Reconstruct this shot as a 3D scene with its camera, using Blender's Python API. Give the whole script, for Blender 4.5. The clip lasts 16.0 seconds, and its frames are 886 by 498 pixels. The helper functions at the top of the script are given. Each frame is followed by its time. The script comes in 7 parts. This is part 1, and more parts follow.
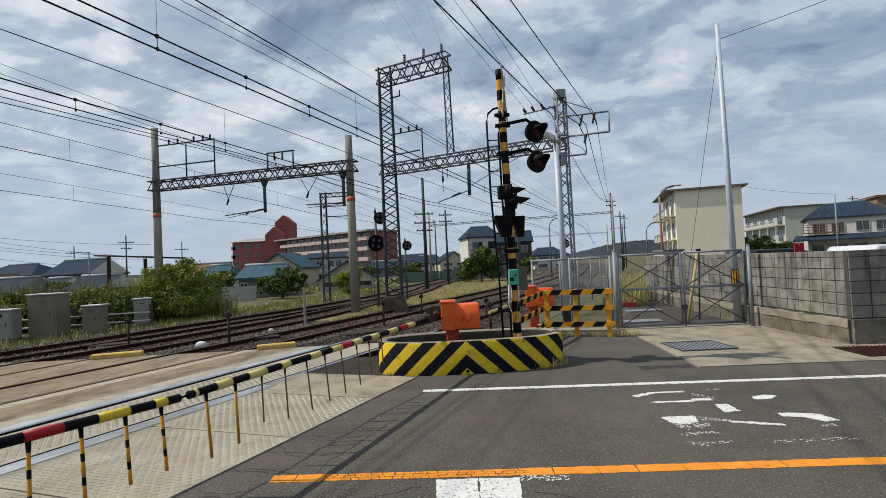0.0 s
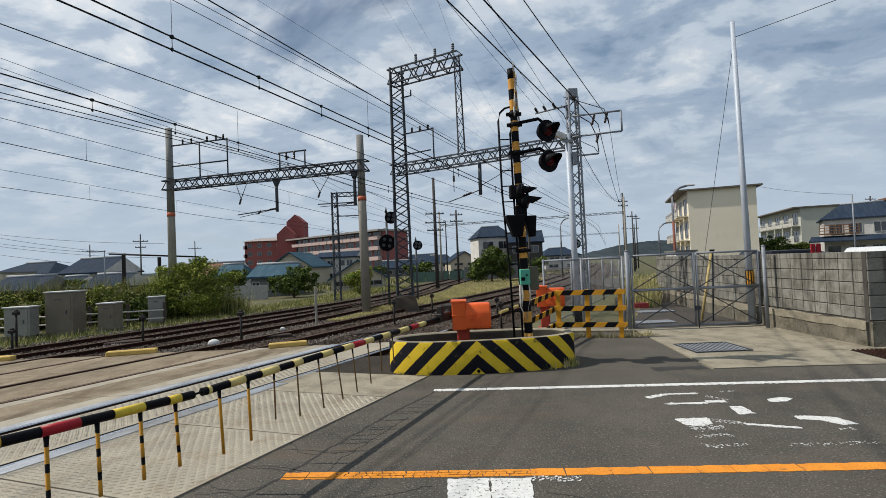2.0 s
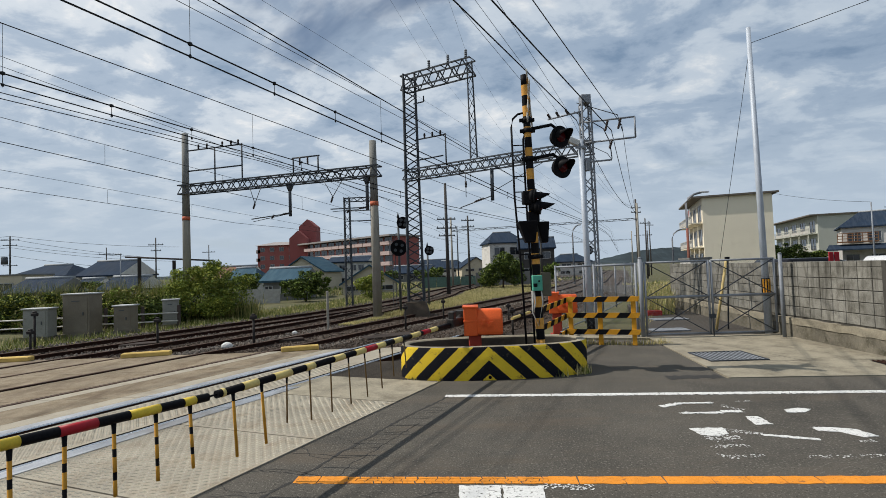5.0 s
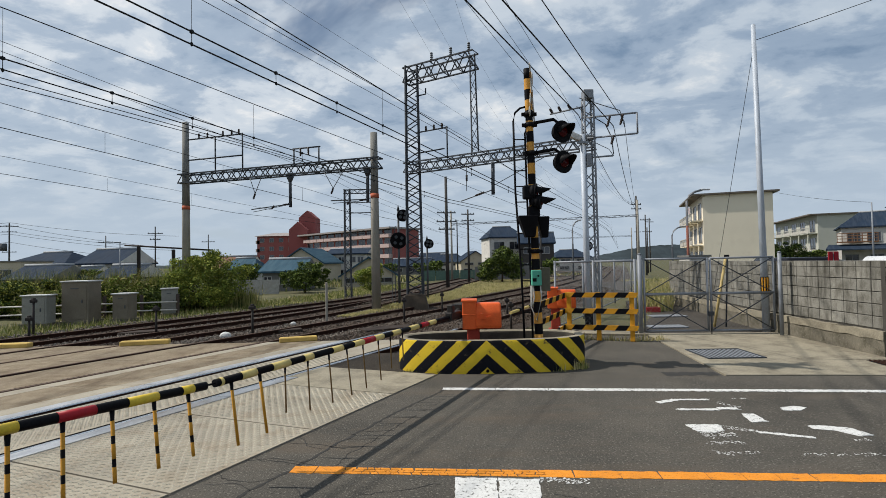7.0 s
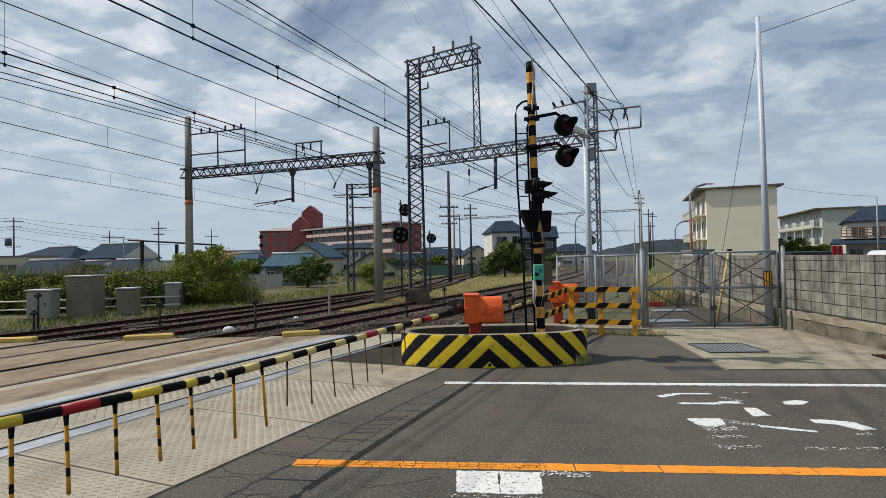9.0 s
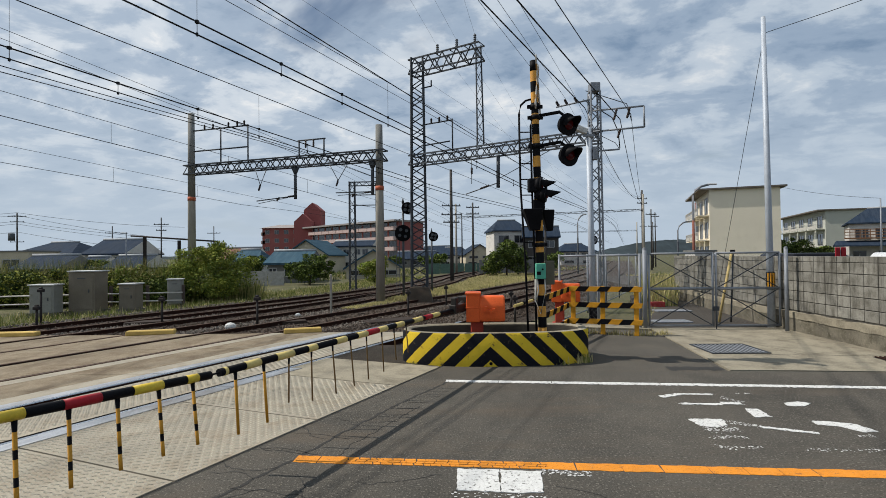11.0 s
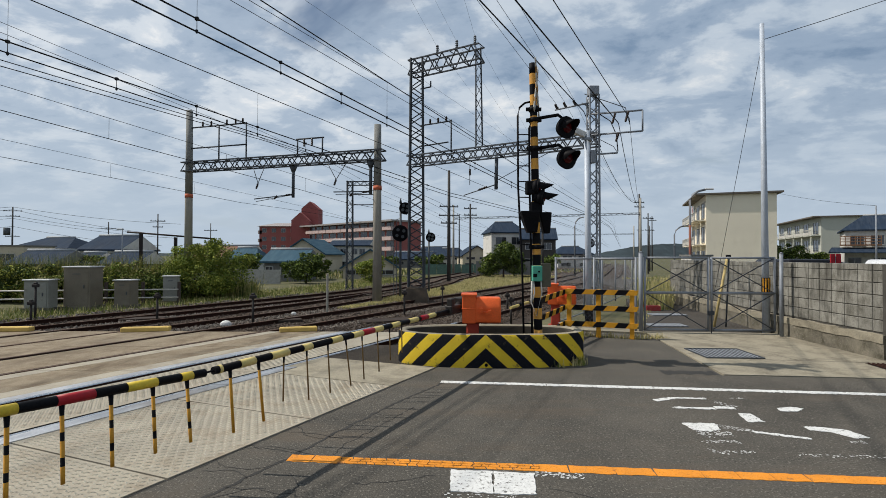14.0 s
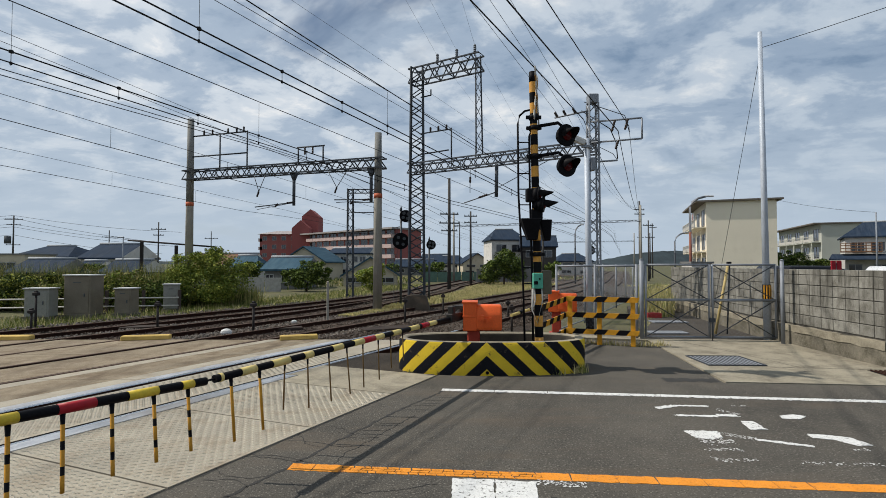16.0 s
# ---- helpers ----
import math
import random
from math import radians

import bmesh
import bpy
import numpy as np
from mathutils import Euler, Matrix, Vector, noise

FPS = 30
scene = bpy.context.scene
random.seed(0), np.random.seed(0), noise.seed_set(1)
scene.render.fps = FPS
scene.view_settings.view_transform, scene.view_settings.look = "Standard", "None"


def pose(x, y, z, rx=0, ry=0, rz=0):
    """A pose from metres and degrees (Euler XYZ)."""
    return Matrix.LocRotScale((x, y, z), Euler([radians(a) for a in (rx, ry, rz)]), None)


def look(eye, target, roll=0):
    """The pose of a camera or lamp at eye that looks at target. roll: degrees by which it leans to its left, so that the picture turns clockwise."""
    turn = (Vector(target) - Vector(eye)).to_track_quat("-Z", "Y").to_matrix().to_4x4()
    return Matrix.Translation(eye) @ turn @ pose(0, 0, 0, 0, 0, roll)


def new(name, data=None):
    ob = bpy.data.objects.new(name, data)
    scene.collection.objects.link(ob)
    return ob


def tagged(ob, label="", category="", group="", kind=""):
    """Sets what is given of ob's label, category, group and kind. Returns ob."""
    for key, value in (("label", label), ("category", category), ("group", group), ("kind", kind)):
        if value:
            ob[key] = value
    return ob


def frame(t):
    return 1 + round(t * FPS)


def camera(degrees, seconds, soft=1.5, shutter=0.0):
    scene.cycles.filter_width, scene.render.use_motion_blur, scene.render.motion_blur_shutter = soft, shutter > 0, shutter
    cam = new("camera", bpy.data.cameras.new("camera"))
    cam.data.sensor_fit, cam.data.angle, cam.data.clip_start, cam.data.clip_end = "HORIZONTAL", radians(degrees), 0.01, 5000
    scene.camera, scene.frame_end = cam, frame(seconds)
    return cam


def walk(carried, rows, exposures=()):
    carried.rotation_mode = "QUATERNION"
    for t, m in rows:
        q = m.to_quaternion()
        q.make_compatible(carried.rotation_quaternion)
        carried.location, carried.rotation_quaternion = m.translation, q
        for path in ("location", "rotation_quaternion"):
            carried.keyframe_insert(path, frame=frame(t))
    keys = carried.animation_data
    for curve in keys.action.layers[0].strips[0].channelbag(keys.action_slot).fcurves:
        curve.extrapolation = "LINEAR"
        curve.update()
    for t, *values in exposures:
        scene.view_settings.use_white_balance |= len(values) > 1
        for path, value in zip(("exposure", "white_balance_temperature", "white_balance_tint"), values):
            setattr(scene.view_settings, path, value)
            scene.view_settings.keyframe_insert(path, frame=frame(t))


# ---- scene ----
cam = camera(82.74, 16.0, 0.85)
PATH = [
    (0.0, pose(0.022, -0.010, 1.867, 91.56, 2.75, -2.65)),
    (0.5, pose(0.025, -0.016, 1.867, 91.59, 2.53, -2.36)),
    (1.0, pose(0.012, -0.020, 1.870, 91.54, 2.44, -2.16)),
    (1.5, pose(0.020, -0.020, 1.865, 91.53, 2.43, -1.86)),
    (2.0, pose(0.009, -0.003, 1.860, 91.60, 2.52, -1.47)),
    (2.5, pose(0.006, -0.017, 1.864, 91.82, 2.71, -0.91)),
    (3.0, pose(0.001, -0.019, 1.867, 92.11, 2.85, -0.37)),
    (3.5, pose(-0.002, -0.011, 1.860, 92.38, 2.84, -0.05)),
    (4.0, pose(-0.003, -0.006, 1.861, 92.45, 2.69, -0.01)),
    (6.5, pose(-0.016, -0.010, 1.857, 91.70, 1.21, -0.40)),
    (7.0, pose(-0.012, -0.003, 1.855, 91.53, 1.14, -0.29)),
    (7.5, pose(-0.015, -0.003, 1.850, 91.36, 1.10, -0.15)),
    (8.0, pose(-0.009, -0.007, 1.854, 91.19, 1.24, -0.03)),
    (8.5, pose(-0.005, -0.004, 1.852, 91.02, 1.24, 0.02)),
    (9.0, pose(0.000, 0.000, 1.850, 90.93, 1.17, 0.02)),
    (11.5, pose(-0.007, 0.003, 1.845, 90.75, 0.65, 0.25)),
    (12.0, pose(0.007, -0.004, 1.848, 90.90, 0.71, 0.24)),
    (12.5, pose(0.015, -0.012, 1.851, 91.00, 0.70, 0.16)),
    (13.0, pose(0.011, -0.010, 1.847, 91.02, 0.52, 0.04)),
    (13.5, pose(0.007, -0.012, 1.851, 90.95, 0.22, -0.04)),
    (14.0, pose(-0.002, -0.004, 1.848, 90.84, -0.15, -0.11)),
    (14.5, pose(-0.004, -0.009, 1.845, 90.84, -0.38, -0.11)),
    (15.0, pose(-0.007, -0.004, 1.843, 90.96, -0.46, -0.14)),
    (15.5, pose(-0.010, -0.002, 1.847, 91.28, -0.33, -0.13)),
    (16.0, pose(-0.008, -0.012, 1.848, 91.70, -0.03, -0.07)),
]
walk(cam, PATH)

# ---- light ----
SUN_FROM = Vector((-0.84, 0.12, 1.0)).normalized()
SUN_EL = math.asin(SUN_FROM.z)
SUN_AZ = math.atan2(SUN_FROM.x, SUN_FROM.y)
scene.view_settings.exposure = 0.0
sun_data = bpy.data.lights.new("sun", "SUN")
sun_data.energy, sun_data.angle, sun_data.color = 4.6, radians(0.8), (1.0, 0.94, 0.85)
sun = new("sun", sun_data)
sun.matrix_world = look(SUN_FROM * 50, (0, 0, 0))


def build_world():
    w = bpy.data.worlds.new("sky")
    w.use_nodes = True
    scene.world = w
    nt = w.node_tree
    N, L = nt.nodes, nt.links
    N.clear()
    out = N.new("ShaderNodeOutputWorld")
    bg = N.new("ShaderNodeBackground")
    sky = N.new("ShaderNodeTexSky")
    sky.sky_type, sky.sun_disc = "NISHITA", False
    sky.sun_elevation, sky.sun_rotation = SUN_EL, SUN_AZ
    sky.dust_density, sky.air_density = 1.5, 1.2
    skys = N.new("ShaderNodeVectorMath")
    skys.operation = "SCALE"
    skys.inputs["Scale"].default_value = 0.075
    L.new(sky.outputs[0], skys.inputs[0])
    tc = N.new("ShaderNodeTexCoord")
    sep = N.new("ShaderNodeSeparateXYZ")
    L.new(tc.outputs["Generated"], sep.inputs[0])
    zc = N.new("ShaderNodeMath")
    zc.operation = "MAXIMUM"
    L.new(sep.outputs["Z"], zc.inputs[0])
    zc.inputs[1].default_value = 0.0
    za = N.new("ShaderNodeMath")
    za.operation = "ADD"
    L.new(zc.outputs[0], za.inputs[0])
    za.inputs[1].default_value = 0.22
    comb = N.new("ShaderNodeCombineXYZ")
    for i, ax in enumerate("XY"):
        dv = N.new("ShaderNodeMath")
        dv.operation = "DIVIDE"
        L.new(sep.outputs[ax], dv.inputs[0])
        L.new(za.outputs[0], dv.inputs[1])
        L.new(dv.outputs[0], comb.inputs[i])

    def tex(scale, detail, rough, dist, loc, stretch=(1, 1, 1), turn=0.0):
        mp = N.new("ShaderNodeMapping")
        mp.inputs["Location"].default_value = loc
        mp.inputs["Scale"].default_value = stretch
        mp.inputs["Rotation"].default_value = (0, 0, turn)
        L.new(comb.outputs[0], mp.inputs[0])
        t = N.new("ShaderNodeTexNoise")
        t.inputs["Scale"].default_value = scale
        t.inputs["Detail"].default_value = detail
        t.inputs["Roughness"].default_value = rough
        t.inputs["Distortion"].default_value = dist
        L.new(mp.outputs[0], t.inputs["Vector"])
        return t.outputs[0]

    def ramp(src, stops):
        r = N.new("ShaderNodeValToRGB")
        r.color_ramp.interpolation = "EASE"
        while len(r.color_ramp.elements) < len(stops):
            r.color_ramp.elements.new(0.5)
        for e, (p, c) in zip(r.color_ramp.elements, stops):
            e.position, e.color = p, (*c, 1)
        L.new(src, r.inputs[0])
        return r.outputs[0]

    # cover of the cloud sheet, then its light and dark heaps
    cover = ramp(tex(1.15, 6, 0.55, 0.3, (3.1, 1.7, 0), (1, 1.3, 1), 0.5), [(0.25, (0, 0, 0)), (0.41, (1, 1, 1))])
    body = ramp(tex(3.4, 8, 0.60, 0.25, (0.4, 5.2, 0), (1, 1.2, 1), 0.6), [(0.28, (0.225, 0.325, 0.475)), (0.45, (0.385, 0.485, 0.63)), (0.58, (0.625, 0.705, 0.81)), (0.72, (0.92, 0.94, 0.97))])
    mx = N.new("ShaderNodeMix")
    mx.data_type = "RGBA"
    L.new(cover, mx.inputs["Factor"])
    L.new(skys.outputs[0], mx.inputs["A"])
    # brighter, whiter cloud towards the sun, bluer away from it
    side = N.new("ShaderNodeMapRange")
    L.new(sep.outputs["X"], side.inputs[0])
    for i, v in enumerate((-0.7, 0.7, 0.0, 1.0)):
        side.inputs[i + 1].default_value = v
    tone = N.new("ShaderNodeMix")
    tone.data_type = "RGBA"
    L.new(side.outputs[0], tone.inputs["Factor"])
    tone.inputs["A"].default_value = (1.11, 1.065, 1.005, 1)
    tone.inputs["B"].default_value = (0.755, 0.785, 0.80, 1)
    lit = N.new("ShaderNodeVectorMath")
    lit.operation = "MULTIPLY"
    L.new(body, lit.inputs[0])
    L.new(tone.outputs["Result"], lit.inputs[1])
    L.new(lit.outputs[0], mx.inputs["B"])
    # pale even band low over the horizon
    hz = N.new("ShaderNodeMapRange")
    hz.interpolation_type = "SMOOTHSTEP"
    L.new(sep.outputs["Z"], hz.inputs[0])
    for i, v in enumerate((0.02, 0.34, 0.95, 0.0)):
        hz.inputs[i + 1].default_value = v
    low = N.new("ShaderNodeMix")
    low.data_type = "RGBA"
    L.new(hz.outputs[0], low.inputs["Factor"])
    L.new(mx.outputs["Result"], low.inputs["A"])
    low.inputs["B"].default_value = (0.47, 0.56, 0.66, 1)
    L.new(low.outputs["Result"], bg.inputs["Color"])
    bg.inputs["Strength"].default_value = 1.0
    L.new(bg.outputs[0], out.inputs[0])


build_world()

# ---- materials ----
MATS = {}


def mat(name, base, rough=0.8, metal=0.0, var=0.18, scale=6.0, fine=60.0, bump=0.15, tint=None, tint_at=(0.55, 0.75), emit=None, spread=0.0, spec=0.15, speck=None, streak=None, world=False):
    """Painted, stony or metal surface: base colour with broad stains, fine grain and relief."""
    if name in MATS:
        return MATS[name]
    # scales every colour to 0.86; offsets the stronger sun and deepens shade
    soil = lambda c: tuple(v * 0.86 for v in c)
    base = soil(base)
    tint = tint and soil(tint)
    speck = speck and (speck[0], soil(speck[1]), speck[2])
    streak = streak and (soil(streak[0]), *streak[1:])
    m = bpy.data.materials.new(name)
    m.use_nodes = True
    nt = m.node_tree
    N, L = nt.nodes, nt.links
    b = N["Principled BSDF"]
    b.inputs["Roughness"].default_value, b.inputs["Metallic"].default_value = rough, metal
    b.inputs["Specular IOR Level"].default_value = spec
    tc = N.new("ShaderNodeTexCoord")
    obj = N.new("ShaderNodeNewGeometry").outputs["Position"] if world else tc.outputs["Object"]

    def noise_(s, d=5, r=0.6):
        t = N.new("ShaderNodeTexNoise")
        t.inputs["Scale"].default_value, t.inputs["Detail"].default_value, t.inputs["Roughness"].default_value = s, d, r
        L.new(obj, t.inputs["Vector"])
        return t.outputs[0]

    def mix(fac, a, c, mode="MIX"):
        x = N.new("ShaderNodeMix")
        x.data_type, x.blend_type = "RGBA", mode
        for key, v in (("Factor", fac), ("A", a), ("B", c)):
            if isinstance(v, (int, float)):
                x.inputs[key].default_value = v
            elif isinstance(v, tuple):
                x.inputs[key].default_value = (*v[:3], 1)
            else:
                L.new(v, x.inputs[key])
        return x.outputs["Result"]

    def rng(src, lo, hi, a, c):
        r = N.new("ShaderNodeMapRange")
        L.new(src, r.inputs[0])
        for i, v in enumerate((lo, hi, a, c)):
            r.inputs[i + 1].default_value = v
        return r.outputs[0]

    broad, grain = noise_(scale), noise_(fine, 3)
    col = mix(rng(broad, 0.3, 0.7, 0, 1), tuple(c * (1 - var) for c in base), tuple(min(1, c * (1 + var)) for c in base))
    col = mix(rng(grain, 0.35, 0.65, 0, 1), col, mix(0.5 * var + 0.1, col, (0.02, 0.02, 0.02)))
    if tint:
        col = mix(rng(noise_(scale * 2.3, 8, 0.7), tint_at[0], tint_at[1], 0, 1), col, tint)
    if speck:
        col = mix(rng(noise_(speck[0], 2, 0.5), 0.57, 0.68, 0, speck[2]), col, speck[1])
        col = mix(rng(noise_(speck[0] * 0.8 + 7, 2, 0.5), 0.40, 0.30, 0, speck[2]), col, tuple(c * 0.35 for c in base))
    if streak:
        mp = N.new("ShaderNodeMapping")
        mp.inputs["Scale"].default_value = streak[1]
        L.new(obj, mp.inputs[0])
        t = N.new("ShaderNodeTexNoise")
        t.inputs["Scale"].default_value, t.inputs["Detail"].default_value, t.inputs["Roughness"].default_value = 1.0, 7, 0.65
        L.new(mp.outputs[0], t.inputs["Vector"])
        col = mix(rng(t.outputs[0], streak[2], streak[3], 0, streak[4]), col, streak[0])
    if spread:
        oi = N.new("ShaderNodeObjectInfo")
        col = mix(1.0, col, mix(rng(oi.outputs["Random"], 0, 1, 0, 1), tuple([1 - spread] * 3), tuple([1.0] * 3)), "MULTIPLY")
    L.new(col, b.inputs["Base Color"])
    L.new(rng(broad, 0.3, 0.7, max(0, rough - 0.08), min(1, rough + 0.08)), b.inputs["Roughness"])
    if bump:
        bp = N.new("ShaderNodeBump")
        bp.inputs["Strength"].default_value, bp.inputs["Distance"].default_value = bump, 0.01
        L.new(grain, bp.inputs["Height"])
        L.new(bp.outputs[0], b.inputs["Normal"])
    if emit:
        b.inputs["Emission Color"].default_value = (*emit[:3], 1)
        b.inputs["Emission Strength"].default_value = emit[3]
    MATS[name] = m
    return m


ASPHALT = mat("asphalt", (0.092, 0.085, 0.073), 0.9, var=0.28, scale=0.55, fine=70, bump=1.0, tint=(0.118, 0.106, 0.088), tint_at=(0.45, 0.75), spec=0.12, speck=(48.0, (0.215, 0.198, 0.168), 0.85), streak=((0.125, 0.10, 0.075), (0.35, 1.3, 1.0), 0.52, 0.72, 0.7))
ASPHALT_OLD = mat("old_asphalt", (0.068, 0.06, 0.052), 0.92, var=0.25, scale=1.5, fine=60, bump=0.9, spec=0.2, speck=(60.0, (0.15, 0.135, 0.115), 0.6))
TAR = mat("tar", (0.045, 0.043, 0.04), 0.75, var=0.2, scale=3, fine=120, bump=0.3)
CONCRETE = mat("concrete", (0.285, 0.232, 0.16), 0.85, var=0.2, scale=0.8, fine=45, bump=0.3, tint=(0.15, 0.11, 0.07), tint_at=(0.44, 0.66), speck=(38.0, (0.36, 0.31, 0.24), 0.35), streak=((0.11, 0.08, 0.052), (2.2, 0.5, 1.0), 0.5, 0.68, 0.8))
APRON = mat("apron_concrete", (0.335, 0.30, 0.225), 0.85, var=0.12, scale=0.8, fine=45, bump=0.25, tint=(0.16, 0.14, 0.105), tint_at=(0.44, 0.68), speck=(40.0, (0.44, 0.40, 0.32), 0.35))
CONCRETE_DARK = mat("grimy_concrete", (0.20, 0.18, 0.14), 0.92, var=0.3, scale=1.6, fine=30, bump=0.6, tint=(0.085, 0.078, 0.055), tint_at=(0.46, 0.66), speck=(30.0, (0.34, 0.31, 0.25), 0.4))
BLOCK = mat("block", (0.30, 0.29, 0.255), 0.92, var=0.22, scale=1.3, fine=45, bump=0.5, tint=(0.12, 0.112, 0.09), tint_at=(0.46, 0.70), spread=0.25, speck=(60.0, (0.34, 0.33, 0.29), 0.4), streak=((0.055, 0.05, 0.04), (5.0, 5.0, 0.8), 0.50, 0.68, 0.8), world=True)
MORTAR = mat("mortar", (0.075, 0.070, 0.062), 0.95, var=0.2, scale=4, fine=60)
MAST_TOP = mat("grey_mast_concrete", (0.26, 0.258, 0.24), 0.9, var=0.2, scale=1.5, fine=50, bump=0.1, streak=((0.12, 0.12, 0.115), (3.0, 3.0, 0.25), 0.48, 0.68, 0.8))
MAST_CONC = mat("mast_concrete", (0.37, 0.345, 0.295), 0.85, var=0.14, scale=2, fine=50, bump=0.1, streak=((0.20, 0.19, 0.165), (3.0, 3.0, 0.25), 0.5, 0.7, 0.7))
GAP_BLACK = mat("flangeway_black", (0.014, 0.012, 0.010), 0.8, var=0.3, scale=4, fine=40, bump=0.2, spec=0.08)
STUD = mat("stud_steel", (0.50, 0.465, 0.375), 0.55, 0.1, var=0.2, scale=1.2, fine=60, bump=0.1, tint=(0.36, 0.30, 0.22), tint_at=(0.5, 0.75))
WORN_STEEL = mat("worn_steel", (0.52, 0.53, 0.55), 0.42, 0.6, var=0.2, scale=1.5, fine=40, bump=0.05, streak=((0.20, 0.16, 0.12), (1.2, 0.5, 1.0), 0.50, 0.70, 0.8))
PLATE = mat("steel_plate", (0.39, 0.35, 0.275), 0.65, 0.1, var=0.16, scale=1.2, fine=60, bump=0.15, tint=(0.25, 0.20, 0.14), tint_at=(0.5, 0.75), streak=((0.22, 0.17, 0.115), (1.2, 0.5, 1.0), 0.52, 0.72, 0.7))
RAIL_HEAD = mat("rail_head", (0.62, 0.62, 0.63), 0.25, 1.0, var=0.1, scale=3, fine=40, bump=0.03)
RAIL_DULL = mat("dull_rail_head", (0.12, 0.072, 0.05), 0.65, 0.2, var=0.15, scale=3, fine=40, bump=0.03)
POLE_M = mat("pole_galvanised", (0.50, 0.55, 0.62), 0.55, 0.15, var=0.14, scale=2, fine=40, bump=0.05)
RAIL_RUST = mat("rail_rust", (0.040, 0.015, 0.009), 0.85, 0.1, var=0.3, scale=3, fine=50)
BALLAST = mat("ballast", (0.065, 0.048, 0.037), 0.95, var=0.4, scale=9, fine=26, bump=1.0, tint=(0.19, 0.165, 0.14), tint_at=(0.52, 0.64), spec=0.1)
STONE_RUST = mat("rusty_ballast_stone", (0.105, 0.078, 0.060), 0.95, var=0.45, scale=4, fine=40, bump=0.2, tint=(0.20, 0.165, 0.135), tint_at=(0.56, 0.7))
PATCH = mat("rough_patch_asphalt", (0.043, 0.036, 0.029), 0.94, var=0.35, scale=1.5, fine=45, bump=1.0, spec=0.1, speck=(55.0, (0.10, 0.088, 0.072), 0.6))
STONE = mat("ballast_stone", (0.26, 0.225, 0.19), 0.92, var=0.4, scale=5, fine=40, bump=0.2)
SLEEPER = mat("sleeper", (0.10, 0.075, 0.055), 0.9, var=0.3, scale=4, fine=50)
GALV = mat("galvanised", (0.27, 0.29, 0.32), 0.55, 0.2, var=0.15, scale=3, fine=50, bump=0.05)
GALV_OLD = mat("weathered_galvanised", (0.064, 0.072, 0.083), 0.7, 0.1, var=0.25, scale=2, fine=50, bump=0.08, tint=(0.10, 0.07, 0.05), tint_at=(0.6, 0.78))
GALV_MID = mat("dull_galvanised", (0.095, 0.106, 0.122), 0.65, 0.15, var=0.2, scale=2, fine=50, bump=0.06)
STEEL_DK = mat("dark_steel", (0.11, 0.12, 0.13), 0.6, 0.3, var=0.2, scale=3, fine=50)
BLACK = mat("black_paint", (0.006, 0.006, 0.008), 0.6, var=0.3, scale=5, fine=60, bump=0.08, spec=0.06)
WIRE_M = mat("wire", (0.018, 0.02, 0.022), 0.7, 0.0, var=0.1, bump=0, spec=0.15)
YELLOW = mat("yellow_paint", (0.70, 0.33, 0.025), 0.55, var=0.12, scale=5, fine=60, bump=0.1, tint=(0.28, 0.14, 0.02), tint_at=(0.56, 0.76))
POST_Y = mat("faded_post_yellow", (0.72, 0.36, 0.065), 0.6, var=0.18, scale=5, fine=60, bump=0.1, tint=(0.50, 0.27, 0.12), tint_at=(0.5, 0.72))
BOOM_Y = mat("boom_yellow", (0.78, 0.56, 0.06), 0.45, var=0.1, scale=6, fine=60, bump=0.05)
BOOM_PALE = mat("boom_pale_yellow", (0.76, 0.60, 0.22), 0.5, var=0.1, scale=6, fine=60, bump=0.05)
ROD_Y = mat("rod_ochre", (0.68, 0.33, 0.04), 0.6, var=0.15, scale=8, fine=70, bump=0.05)
RED = mat("red_paint", (0.42, 0.02, 0.03), 0.45, var=0.12, scale=6, fine=60, bump=0.05)
ORANGE = mat("orange_paint", (0.80, 0.13, 0.03), 0.5, var=0.1, scale=3, fine=50, bump=0.06, tint=(0.42, 0.07, 0.02), tint_at=(0.62, 0.85))
GREEN = mat("green_enamel", (0.10, 0.42, 0.30), 0.45, var=0.1, scale=6, fine=60, bump=0.03)
LINE_W = mat("line_white", (0.72, 0.72, 0.70), 0.75, var=0.08, scale=10, fine=90, bump=0.3, speck=(45.0, (0.58, 0.58, 0.55), 0.6), tint=(0.12, 0.115, 0.105), tint_at=(0.57, 0.61))
LINE_O = mat("line_orange", (0.80, 0.29, 0.03), 0.75, var=0.12, scale=4, fine=90, bump=0.3, tint=(0.22, 0.10, 0.05), tint_at=(0.60, 0.68), speck=(60.0, (0.70, 0.33, 0.10), 0.5))
GROUND_M = mat("ground_earth", (0.13, 0.12, 0.065), 0.95, var=0.35, scale=0.35, fine=14, bump=0.6, tint=(0.075, 0.085, 0.035), tint_at=(0.45, 0.65))
GRASS_DRY = mat("dry_grass", (0.66, 0.57, 0.27), 0.9, var=0.3, scale=1, fine=20, bump=0, spec=0.08)
GRASS = mat("green_grass", (0.19, 0.23, 0.05), 0.85, var=0.35, scale=1, fine=20, bump=0, spec=0.08)
LEAF = mat("leaf", (0.20, 0.26, 0.05), 0.7, var=0.4, scale=1.2, fine=12, bump=0, spec=0.08)
LEAF_DK = mat("dark_leaf", (0.075, 0.11, 0.03), 0.75, var=0.4, scale=1.2, fine=12, bump=0, spec=0.06)
REED = mat("reed", (0.42, 0.38, 0.14), 0.85, var=0.4, scale=1, fine=12, bump=0, spec=0.08)
BARK = mat("bark", (0.09, 0.065, 0.045), 0.9, var=0.3, scale=5, fine=40)


